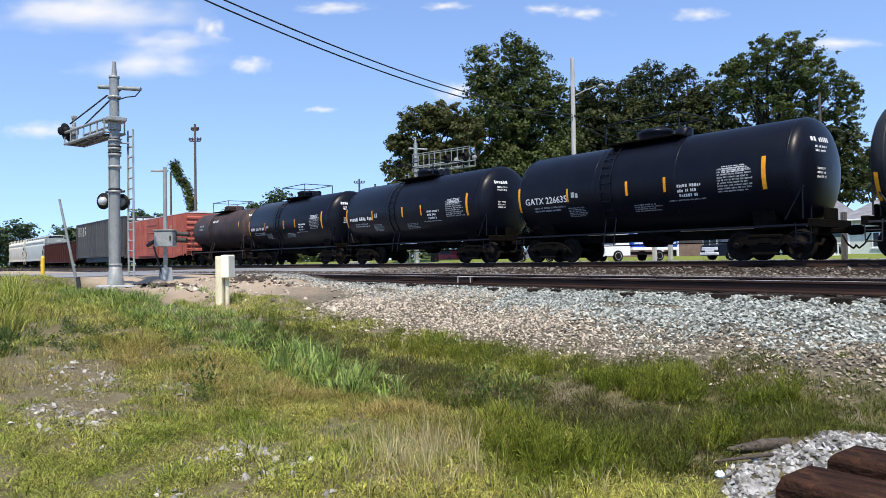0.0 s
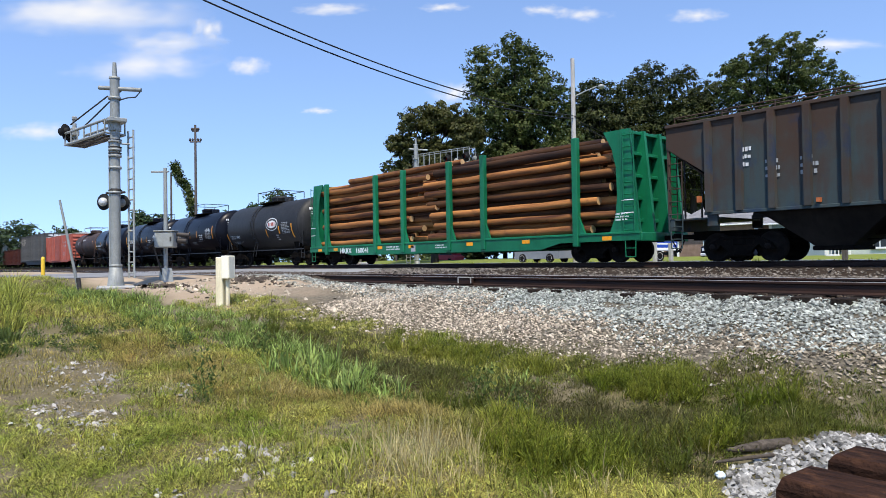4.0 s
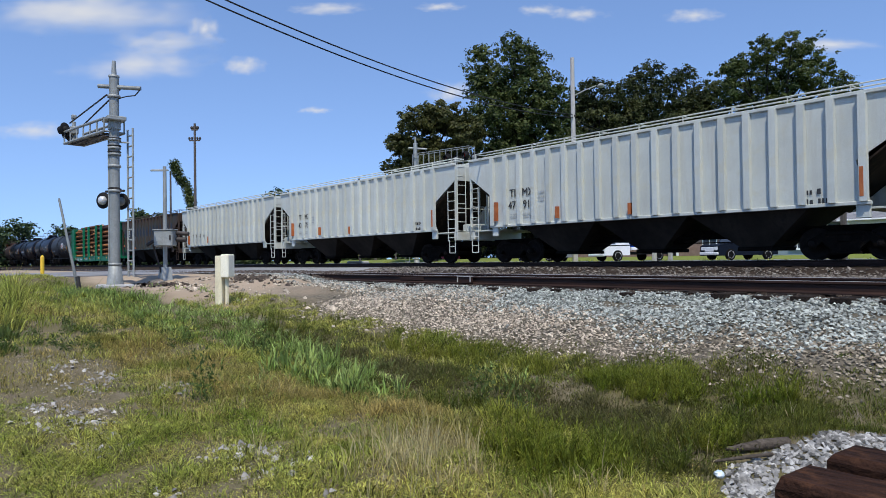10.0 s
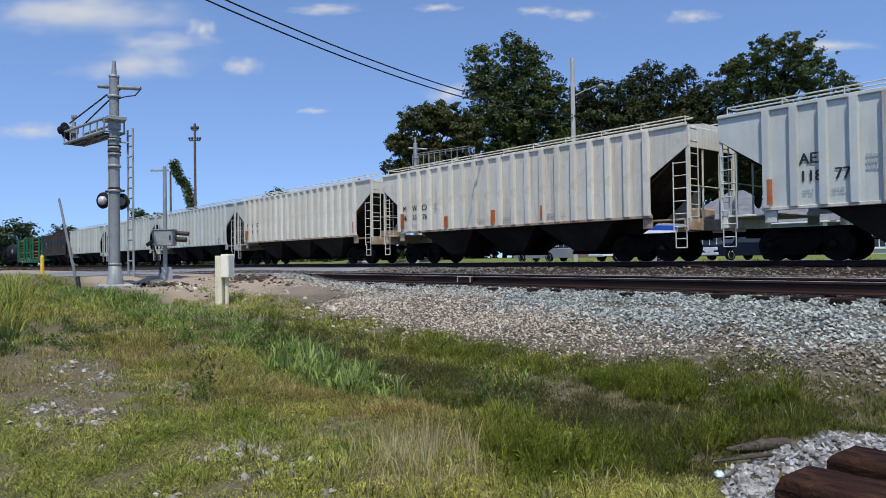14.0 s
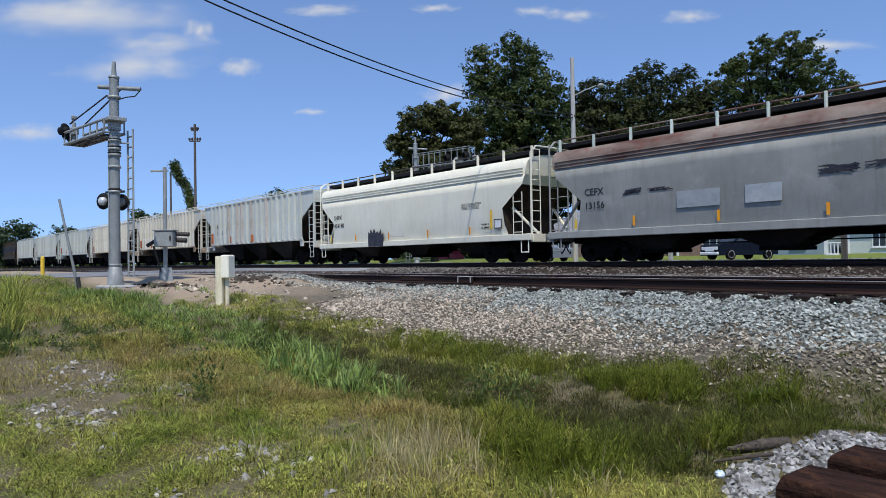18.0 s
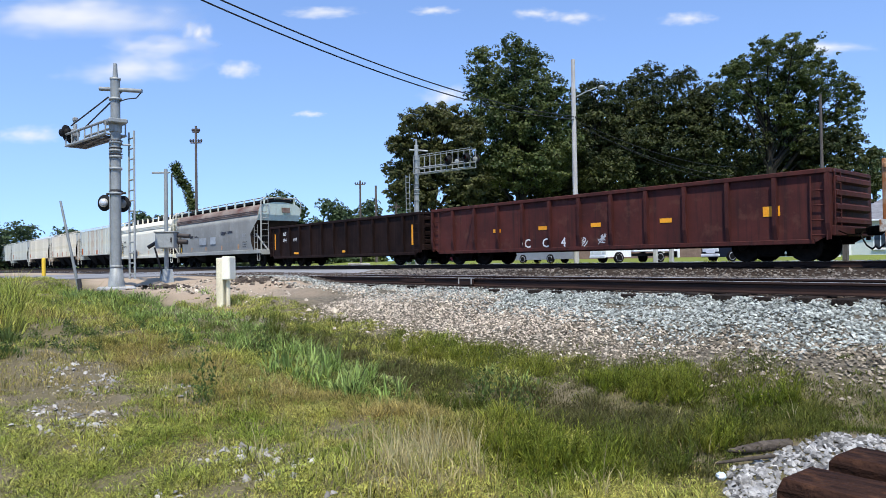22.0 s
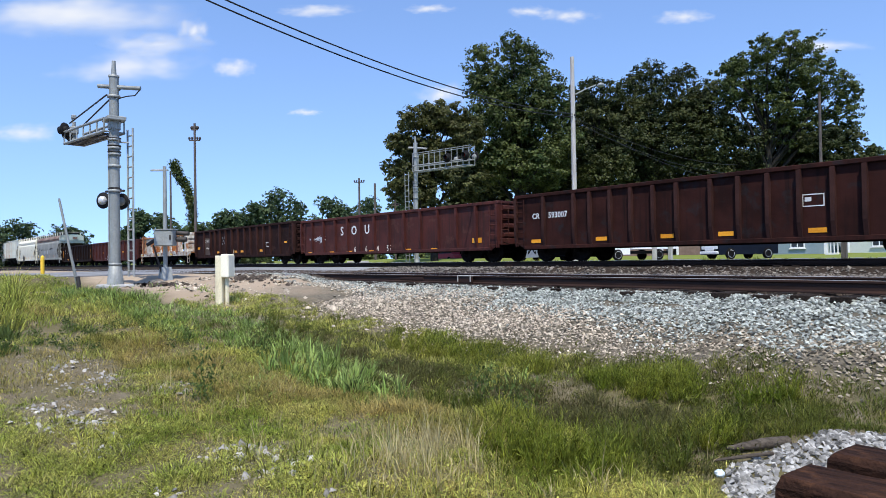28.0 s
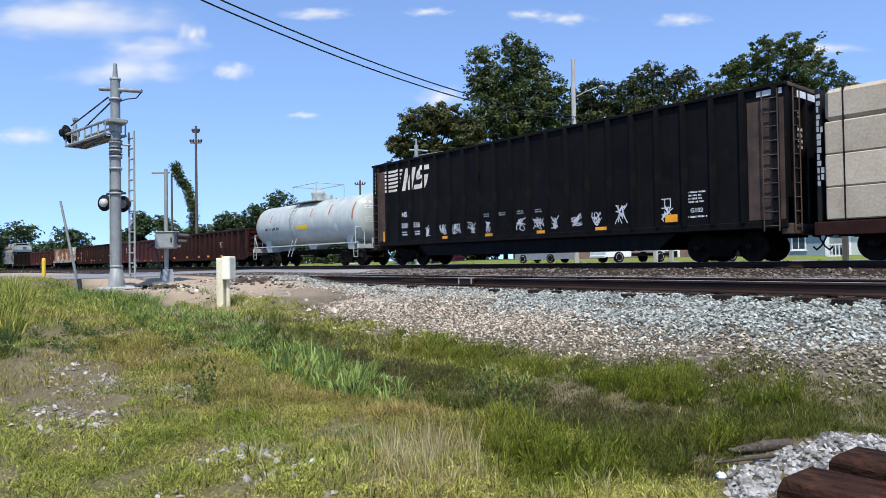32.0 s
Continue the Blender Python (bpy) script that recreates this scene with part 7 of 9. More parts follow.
        part("brake_wheel", P(Mesh().spin([(-0.02, 0.22), (0.02, 0.26), (0.03, 0.22)], (0.02, 0.95, 2.0), "x", 14)) if e == 0 else P(Mesh().box(0.25, 0.75, -0.5, 0.6, 1.44, 1.8, 0.05)), SLOPE if e == 0 else sill, car)
        part("step", P(Mesh().path([(0.1, -1.53, 1.05), (0.1, -1.53, 0.45), (0.5, -1.53, 0.45), (0.5, -1.53, 1.05)], 0.02, 6).tube((0.1, -1.53, 0.75), (0.5, -1.53, 0.75), 0.018, 6)), paint, car)
    n = 3
    for i in range(n):
        a, b = 3.0 + (L - 6.0) * i / n, 3.0 + (L - 6.0) * (i + 1) / n
        c = (a + b) / 2
        bay = Mesh()
        v = [(a, -1.45, 1.5), (b, -1.45, 1.5), (b, 1.45, 1.5), (a, 1.45, 1.5), (c - 0.5, -0.75, 0.42), (c + 0.5, -0.75, 0.42), (c + 0.5, 0.75, 0.42), (c - 0.5, 0.75, 0.42)]
        bay.add(v, [(0, 1, 5, 4), (1, 2, 6, 5), (2, 3, 7, 6), (3, 0, 4, 7), (4, 5, 6, 7), (0, 3, 2, 1)])
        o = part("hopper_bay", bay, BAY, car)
        part("outlet_gate", Mesh().box(c - 0.55, c + 0.55, -0.85, 0.85, 0.3, 0.43, 0.02), GRIME, o)
    brake_gear(car, L)
    y = -1.6
    for txt, size, x, z, mat in number:
        write(car, txt, size, x, z, y, mat, 0.95)
    for x, z, h in orange:
        part("reflector", Mesh().box(x - 0.05, x + 0.05, -1.722, -1.57, z, z + h), ORANGE_DULL, car)
    for k, (x, z, w, rows, h, mat) in enumerate(marks):
        part("small_print", bars(Mesh(), x, z, y, w, rows, h, seed * 7 + k), mat, car)
    return car


def _lad(x, y, z0, z1, w, along):
    s = Mesh()
    ladder(s, x, y, z0, z1, w, 0.022, 0.42, along)
    return s


def tank(s, label, paint, length, radius=1.6, zc=2.93, number=(), strips=(), marks=(), dome=True, seed=0, deck_rail=False, trim=None, name="tank_car", logo=False, gear=None, lift=0.0):
    """Tank car: shell with dished ends on a stub sill, platform and manway."""
    L, R = length, radius
    trim = trim or paint
    gear = gear or GRIME
    car = begin(name, s, L, label, 1.55)
    strips = [(x, up + lift, h, w) for x, up, h, w in strips]
    number = [(txt, size, x, up + lift, mat) for txt, size, x, up, mat in number]
    marks = [(x, up + lift, w, rows, h, mat) for x, up, w, rows, h, mat in marks]
    prof = []
    for i in range(9):
        a = pi / 2 * i / 8
        prof.append((0.62 - 0.62 * cos(a), R * sin(a)))
    prof2 = [(L - h, r) for h, r in prof[::-1]]
    part("shell", Mesh().spin(prof + prof2, (0, 0, zc), "x", 48), paint, car)
    for x in (0.64, L * 0.36, L * 0.64, L - 0.64):
        part("weld_band", Mesh().spin([(-0.03, R), (-0.02, R + 0.008), (0.02, R + 0.008), (0.03, R)], (x, 0, zc), "x", 48), paint, car)
    for x in (1.55, L - 1.55):
        part("saddle", Mesh().prism([(-0.62 * R, 0.95), (0.62 * R, 0.95), (0.72 * R, zc - 0.6 * R), (-0.72 * R, zc - 0.6 * R)], x - 0.35, x + 0.35, "x"), gear, car)
    for k in (-1, 1):
        part("side_rail", Mesh().box(0.1, L - 0.1, k * 1.35 - 0.03, k * 1.35 + 0.03, *((1.26, 1.33) if deck_rail else (1.0, 1.06))), trim, car)
        part("end_beam", Mesh().box(0.0 if k < 0 else L - 0.18, 0.18 if k < 0 else L, -1.4, 1.4, 0.95, 1.2, 0.02), gear, car)
        part("head_shield_post", Mesh().box(0.02 if k < 0 else L - 0.1, 0.1 if k < 0 else L - 0.02, -0.45, 0.45, 1.2, 1.55, 0.02), gear, car)
        e = 0.3 if k < 0 else L - 0.3
        part("end_rail", Mesh().path([(e, -1.38, 1.2), (e, -1.38, 2.15), (e, -0.8, 2.15), (e, -0.8, 1.2)], 0.025, 6), trim, car)
        stirrup(car, trim, e, -1.38, 1.1)
        part("truss_brace", Mesh().tube((e, -1.38, 2.1), (e + (0.5 if k < 0 else -0.5), -1.38, 1.2), 0.03, 6), trim, car)
    part("outlet_skid", Mesh().prism([(L * 0.5 - 0.7, zc - R + 0.05), (L * 0.5 + 0.7, zc - R + 0.05), (L * 0.5 + 0.35, zc - R - 0.28), (L * 0.5 - 0.35, zc - R - 0.28)], -0.4, 0.4), gear, car)
    c = L * 0.5
    if dome:
        w, t = (0.42, 0.8) if deck_rail else (0.62, 0.52)
        part("manway", Mesh().spin([(0, w), (t * 0.55, w), (t * 0.65, w * 1.06), (t * 0.8, w * 1.06), (t * 0.96, w * 0.75), (t, 0)], (c, 0, zc + R - 0.06), "z", 20), paint, car)
        part("platform", Mesh().box(c - 1.5, c + 1.5, -1.05, 1.05, zc + R - 0.06, zc + R - 0.01), gear if not deck_rail else trim, car)
        rl = Mesh()
        h = 1.05 if deck_rail else 0.75
        z0 = zc + R - 0.03
        for k in (-1, 1):
            rl.path([(c - 1.5, k, z0), (c - 1.5, k, z0 + h), (c + 1.5, k, z0 + h), (c + 1.5, k, z0)], 0.025, 6)
        rl.tube((c - 1.5, -1, z0 + h), (c - 1.5, 1, z0 + h), 0.025, 6).tube((c + 1.5, -1, z0 + h), (c + 1.5, 1, z0 + h), 0.025, 6)
        part("platform_rail", rl, trim, car)
        lad = Mesh()
        rr = R + 0.05
        pts = [(rr * cos(a), rr * sin(a)) for a in [radians(d) for d in (-40, -15, 10, 35, 55, 70)]]
        for dx in (-0.22, 0.22):
            lad.path([(c - 1.1 + dx, -1.5, 0.6)] + [(c - 1.1 + dx, -max(p[0], 0.3), zc + p[1]) for p in pts], 0.022, 6)
        for i in range(11):
            a = radians(-40 + 11 * i)
            lad.tube((c - 1.32, -rr * cos(a), zc + rr * sin(a)), (c - 0.88, -rr * cos(a), zc + rr * sin(a)), 0.018, 6)
        part("ladder", lad, trim, car)
        part("valve_box", Mesh().spin([(0, 0.3), (0.35, 0.3), (0.4, 0.25), (0.42, 0)], (c + 1.05, 0.1, zc + R - 0.05), "z", 14), trim, car)
    brake_gear(car, L)
    for x, up, h, w in strips:
        part("reflector", Mesh().add([(x + a, -(R + 0.01) * cos((up + b * h / 6) / R), zc + (R + 0.01) * sin((up + b * h / 6) / R)) for b in range(7) for a in (0, w)],
                                     [(2 * i, 2 * i + 1, 2 * i + 3, 2 * i + 2) for i in range(6)]), ORANGE_DULL if deck_rail else ORANGE, car)
    for txt, size, x, up, mat in number:
        write_round(car, txt, size, x, up, R, zc, mat)
    for k, (x, up, w, rows, h, mat) in enumerate(marks):
        part("small_print", bars(Mesh(), x, up, 0, w, rows, h, seed * 5 + k, bend=(R, zc)), mat, car)
    # print on the trailing head
    text = bars(bars(bars(Mesh(), -0.95, 0.78, 0, 0.8, 1, 0.15, seed), -0.85, 0.6, 0, 0.6, 2, 0.07, seed + 1), -0.85, -0.05, 0, 0.5, 3, 0.07, seed + 2)
    text.v = [(L - 0.61 + 0.62 * (max(0.0, 1 - (a * a + c * c) / (R * R))) ** 0.5, a, zc + c) for a, b, c in text.v]
    part("head_print", text, MARK_WHITE, car)
    if logo:
        LOGO_UP = lift - 0.2

        def oval(rx, rz, lift, mat, nm):
            n = 28
            v = [(7.85 + rx * cos(2 * pi * i / n), -(R + lift) * cos((LOGO_UP + rz * sin(2 * pi * i / n)) / R), zc + (R + lift) * sin((LOGO_UP + rz * sin(2 * pi * i / n)) / R)) for i in range(n)]
            v.append((7.85, -(R + lift) * cos(LOGO_UP / R), zc + (R + lift) * sin(LOGO_UP / R)))
            part(nm, Mesh().add(v, [(i, (i + 1) % n, n) for i in range(n)]), mat, car)
        oval(0.86, 0.42, 0.012, MARK_WHITE, "logo_rim")
        oval(0.80, 0.37, 0.017, MARK_BLACK, "logo_ring")
        oval(0.62, 0.25, 0.022, MARK_WHITE, "logo_field")
        lg = Mesh()
        for k in range(5):
            x = 7.85 - 0.40 + 0.2 * k
            lg.add([(x + a, -(R + 0.027) * cos((LOGO_UP + b) / R), zc + (R + 0.027) * sin((LOGO_UP + b) / R)) for a, b in ((-0.06, -0.12), (0.06, -0.12), (0.06, 0.12), (-0.06, 0.12))], [(0, 1, 2, 3)])
        part("logo_bars", lg, MARK_RED, car)
    return car


def gondola(s, label, paint, length, top=2.62, ribs=13, number=(), tags=(), slats=True, scr=(), end_mat=None, name="gondola", bot=0.52, rib_mat=None):
    """Open gondola: ribbed sides, top chord, corrugated ends."""
    L = length
    car = begin(name, s, L, label, 1.9)
    end_mat = end_mat or paint
    for k in (-1, 1):
        part("side_sheet", Mesh().prism([(0.0, top - 0.1), (L, top - 0.1), (L, bot + 0.25), (L - 0.5, bot), (0.5, bot), (0, bot + 0.25)], k * 1.46 - 0.012, k * 1.46 + 0.012), paint, car)
        part("top_chord", Mesh().box(-0.02, L + 0.02, k * 1.48 - 0.09, k * 1.48 + 0.09, top - 0.14, top, 0.02), paint, car)
        part("bottom_chord", Mesh().box(0.45, L - 0.45, k * 1.48 - 0.05, k * 1.48 + 0.05, bot - 0.02, bot + 0.12, 0.015), paint, car)
    rib = Mesh().prism([(0.0, bot + 0.1), (-0.05, bot + 0.1), (-0.14, bot + 0.55), (-0.14, top - 0.14), (0, top - 0.14)], -0.06, 0.06, "x").data("side_rib", rib_mat or paint)
    places = ribs if isinstance(ribs, tuple) else [0.06 + (L - 0.12) * i / (ribs - 1) for i in range(ribs)]
    for x in places:
        for k in (-1, 1):
            o = part("side_rib", rib, rib_mat or paint, car)
            o.matrix_local = pose(x, -1.47, 0) if k < 0 else pose(x, 1.47, 0, 0, 0, 180)
    part("floor", Mesh().box(0.05, L - 0.05, -1.45, 1.45, 1.0, 1.1), GRIME, car)
    for e in (0, 1):
        m = Matrix.Identity(4) if e == 0 else Matrix.Translation((L, 0, 0)) @ Matrix.Diagonal((-1, 1, 1, 1))
        part("end_sheet", Mesh().box(0.0, 0.04, -1.44, 1.44, 0.95, top - 0.12).moved(m), end_mat, car)
        part("end_chord", Mesh().box(-0.06, 0.08, -1.4, 1.4, top - 0.13, top - 0.005, 0.02).moved(m), end_mat, car)
        for i in range(4):
            z = 1.15 + i * (top - 1.45) / 3
            part("end_rib", Mesh().prism([(0.0, z - 0.12), (-0.1, z - 0.06), (-0.1, z + 0.06), (0, z + 0.12)], -1.3, 1.3).moved(m), end_mat, car)
        part("end_sill", Mesh().box(-0.1, 0.15, -1.45, 1.45, 0.72, 1.0, 0.02).moved(m), end_mat, car)
        part("ladder", _lad(-0.08, -1.2, 0.8, top - 0.1, 0.42, "y").moved(m), end_mat, car)
        part("ladder", _lad(0.3, -1.56, 0.6, top - 0.2, 0.42, "x").moved(m), end_mat, car)
        part("uncoupling_lever", Mesh().path([(-0.15, -1.4, 0.85), (-0.3, -1.2, 0.75), (-0.3, -0.2, 0.75), (-0.35, 0, 0.9)], 0.018, 6).moved(m), GRIME, car)
    brake_gear(car, L)
    y = -1.4725
    for txt, size, x, z, mat in number:
        write(car, txt, size, x, z, y - 0.004, mat)
        v, f = letters(txt, size)
        over_ribs(car, "lettering", [[(x + v[i][0], z + v[i][1]) for i in q] for q in f], places, 0.058, -1.613, mat)
    for x, z, w, h in tags:
        part("reflector", Mesh().box(x, x + w, -1.485, -1.474, z, z + h), ORANGE, car)
    for k, (x, z, w, h, mat) in enumerate(scr):
        part("graffiti", scrawl(Mesh(), x, z, y - 0.006, w, h, int(s) + k), mat, car)
    return car


def high_side(s, label, paint, end_paint, number=True, seed=1):
    """Tall high-sided gondola for wood chips or coal."""
    L, top, bot = 21.4, 5.28, 1.05
    car = begin("high_side_gondola", s, L, label, 2.3)
    for k in (-1, 1):
        part("side_sheet", Mesh().box(0, L, k * 1.5 - 0.012, k * 1.5 + 0.012, bot, top - 0.05), paint, car)
        part("top_chord", Mesh().box(-0.03, L + 0.03, k * 1.52 - 0.08, k * 1.52 + 0.08, top - 0.12, top, 0.02), paint, car)
        part("side_sill", Mesh().box(0, L, k * 1.52 - 0.06, k * 1.52 + 0.06, bot - 0.06, bot + 0.16, 0.02), paint, car)
        part("belly_sheet", Mesh().prism([(3.6, bot), (L - 3.6, bot), (L - 4.4, 0.45), (4.4, 0.45)], k * 1.35 - 0.02, k * 1.35 + 0.02), paint, car)
    n = 22
    rib = Mesh().prism([(-0.11, 0), (-0.075, -0.11), (0.075, -0.11), (0.11, 0)], bot + 0.12, top - 0.1, "z").data("side_post", paint)
    for i in range(n):
        x = 0.3 + (L - 0.6) * i / (n - 1)
        for k in (-1, 1):
            o = part("side_post", rib, paint, car)
            o.matrix_local = pose(x, -1.51, 0) if k < 0 else pose(x, 1.51, 0, 0, 0, 180)
    part("floor", Mesh().box(0.05, L - 0.05, -1.48, 1.48, 0.98, 1.08), GRIME, car)
    for e in (0, 1):
        m = Matrix.Identity(4) if e == 0 else Matrix.Translation((L, 0, 0)) @ Matrix.Diagonal((-1, 1, 1, 1))
        part("end_sheet", Mesh().box(0, 0.04, -1.48, 1.48, 1.9, top - 0.05).moved(m), paint, car)
        part("rust_panel", Mesh().box(0.06, 1.15, -1.528, -1.513, 1.25, top - 0.45).moved(m), end_paint, car, "rust-brown worn side panel")
        part("end_chord", Mesh().box(-0.06, 0.06, -1.45, 1.45, top - 0.13, top - 0.004, 0.02).moved(m), end_paint, car)
        for k in (-1.1, -0.37, 0.37, 1.1):
            part("end_post", Mesh().box(-0.12, 0.0, k - 0.08, k + 0.08, 1.1, top - 0.12, 0.02).moved(m), paint, car)
        part("end_sill", Mesh().box(-0.1, 0.2, -1.5, 1.5, 0.8, 1.12, 0.02).moved(m), end_paint, car)
        part("ladder", _lad(0.42, -1.64, 0.9, top - 0.2, 0.45, "x").moved(m), end_paint, car)
        part("ladder", _lad(-0.14, -1.15, 0.9, top - 0.2, 0.42, "y").moved(m), end_paint, car)
        for k in (-1.05, -0.3, 0.42):
            part("reflector_panel", Mesh().box(-0.135, -0.125, k, k + 0.6, top - 0.42, top - 0.22).moved(m), MARK_WHITE, car)
    brake_gear(car, L)
    y = -1.516
    logo = Mesh()
    for i in range(6):
        z = 4.72 - i * 0.195
        logo.box(0.35, 2.62 - 0.07 * i, y - 0.003, y, z, z + 0.115)
    part("logo_stripes", logo, MARK_TAN, car)
    slant = lambda pts: [(a + 0.3 * (b - 3.72), y - 0.002, b) for a, b in pts]
    blk = Mesh()
    for quad in (((2.55, 3.72), (2.83, 3.72), (2.83, 4.82), (2.55, 4.82)), ((3.12, 3.72), (3.4, 3.72), (3.4, 4.82), (3.12, 4.82)), ((2.83, 4.82), (2.83, 4.4), (3.12, 3.72), (3.12, 4.14)),
                 ((3.62, 4.6), (4.5, 4.6), (4.4, 4.82), (3.72, 4.82)), ((3.55, 4.24), (3.83, 4.3), (3.83, 4.6), (3.55, 4.6)), ((3.6, 4.18), (4.4, 4.18), (4.5, 4.36), (3.7, 4.36)), ((4.2, 3.94), (4.5, 3.94), (4.5, 4.3), (4.2, 4.18)), ((3.52, 3.72), (4.38, 3.72), (4.5, 3.94), (3.52, 3.94))):
        blk.add(slant(quad), [(0, 1, 2, 3)])
    part("logo_block", blk, MARK_TAN, car)
    flat = [[(blk.v[i][0], blk.v[i][2]) for i in f] for f in blk.f]
    for i in range(6):
        z, e = 4.72 - i * 0.195, 2.62 - 0.07 * i
        flat.append([(0.35, z), (e, z), (e, z + 0.115), (0.35, z + 0.115)])
    over_ribs(car, "logo_on_posts", flat, [0.3 + (L - 0.6) * i / (n - 1) for i in range(6)], 0.075, -1.623, MARK_TAN)
    if number:
        write(car, "NS", 0.36, 2.5, 2.4, y - 0.003, MARK_WHITE)
        write(car, "200", 0.34, 2.47, 1.85, y - 0.003, MARK_WHITE)
        write(car, "536", 0.34, 3.46, 1.85, y - 0.003, MARK_WHITE)
        part("small_print", bars(Mesh(), 2.55, 1.6, y - 0.003, 0.45, 2, 0.07, 3), MARK_WHITE, car)
        part("small_print", bars(Mesh(), 3.6, 1.6, y - 0.003, 0.45, 2, 0.07, 4), MARK_WHITE, car)
        for x, w in ((4.42, 0.4), (5.45, 0.6), (6.4, 0.6), (7.45, 0.55), (8.6, 0.35), (10.35, 0.65), (11.35, 0.7), (12.35, 0.4), (13.35, 0.55), (14.3, 0.5), (15.3, 0.6), (17.1, 0.6)):
            part("graffiti", scrawl(Mesh(), x, 1.35, y - 0.012, w, 0.55 + 0.3 * (x > 15 and x < 16), int(x * 10), 10), SPRAY, car)
        for x, w in ((0.9, 0.1), (1.25, 0.12)):
            part("reflector", Mesh().box(x, x + w, y - 0.015, y - 0.004, 1.15, 1.75), ORANGE, car)
        for x in (5.7, 8.6, 11.6, 14.5):
            part("reflector", Mesh().box(x, x + 0.5, y - 0.022, y - 0.018, 1.2, 1.33), ORANGE, car)
        part("placard", Mesh().box(17.4, 17.85, y - 0.03, y - 0.022, 1.35, 1.6), ORANGE, car)
        part("small_print", bars(Mesh(), 18.2, 2.25, y - 0.003, 0.65, 4, 0.06, 6), MARK_WHITE, car)
        write(car, "G102", 0.2, 18.3, 1.62, y - 0.003, MARK_WHITE)
        part("small_print", bars(Mesh(), 18.15, 1.45, y - 0.003, 0.7, 1, 0.06, 8), MARK_WHITE, car)
        for x in (8.5, 9.45, 10.5, 11.5):
            part("small_print", bars(Mesh(), x, 2.15, y - 0.003, 0.4, 2, 0.05, int(x)), MARK_GREY, car)
        part("stencil_frame", Mesh().box(17.15, 17.6, y - 0.004, y, 1.82, 1.85).box(17.15, 17.6, y - 0.004, y, 2.12, 2.15).box(17.15, 17.18, y - 0.004, y, 1.85, 2.12).box(17.36, 17.39, y - 0.004, y, 1.85, 2.12).box(17.57, 17.6, y - 0.004, y, 1.85, 2.12), MARK_WHITE, car)
        part("reflector_panel", Mesh().box(20.55, 21.3, y - 0.01, y - 0.002, 4.95, 5.12), MARK_WHITE, car)
        v, f = letters("NS", 0.32)
        part("lettering", Mesh().add([(L + 0.008, -0.98 + a, 4.3 + b) for a, b in v], f), MARK_WHITE, car)
        part("small_print", bars(Mesh(), 0, 0, 0, 0.9, 4, 0.1, 9).moved(Matrix(((0, 0, 0, L + 0.008), (1, 0, 0, -0.95), (0, 0, 1, 3.9), (0, 0, 0, 1)))), MARK_WHITE, car)
    else:
        part("logo_panel", Mesh().box(0.3, 2.2, y - 0.003, y, 4.0, 4.9), MARK_TAN, car)
    return car


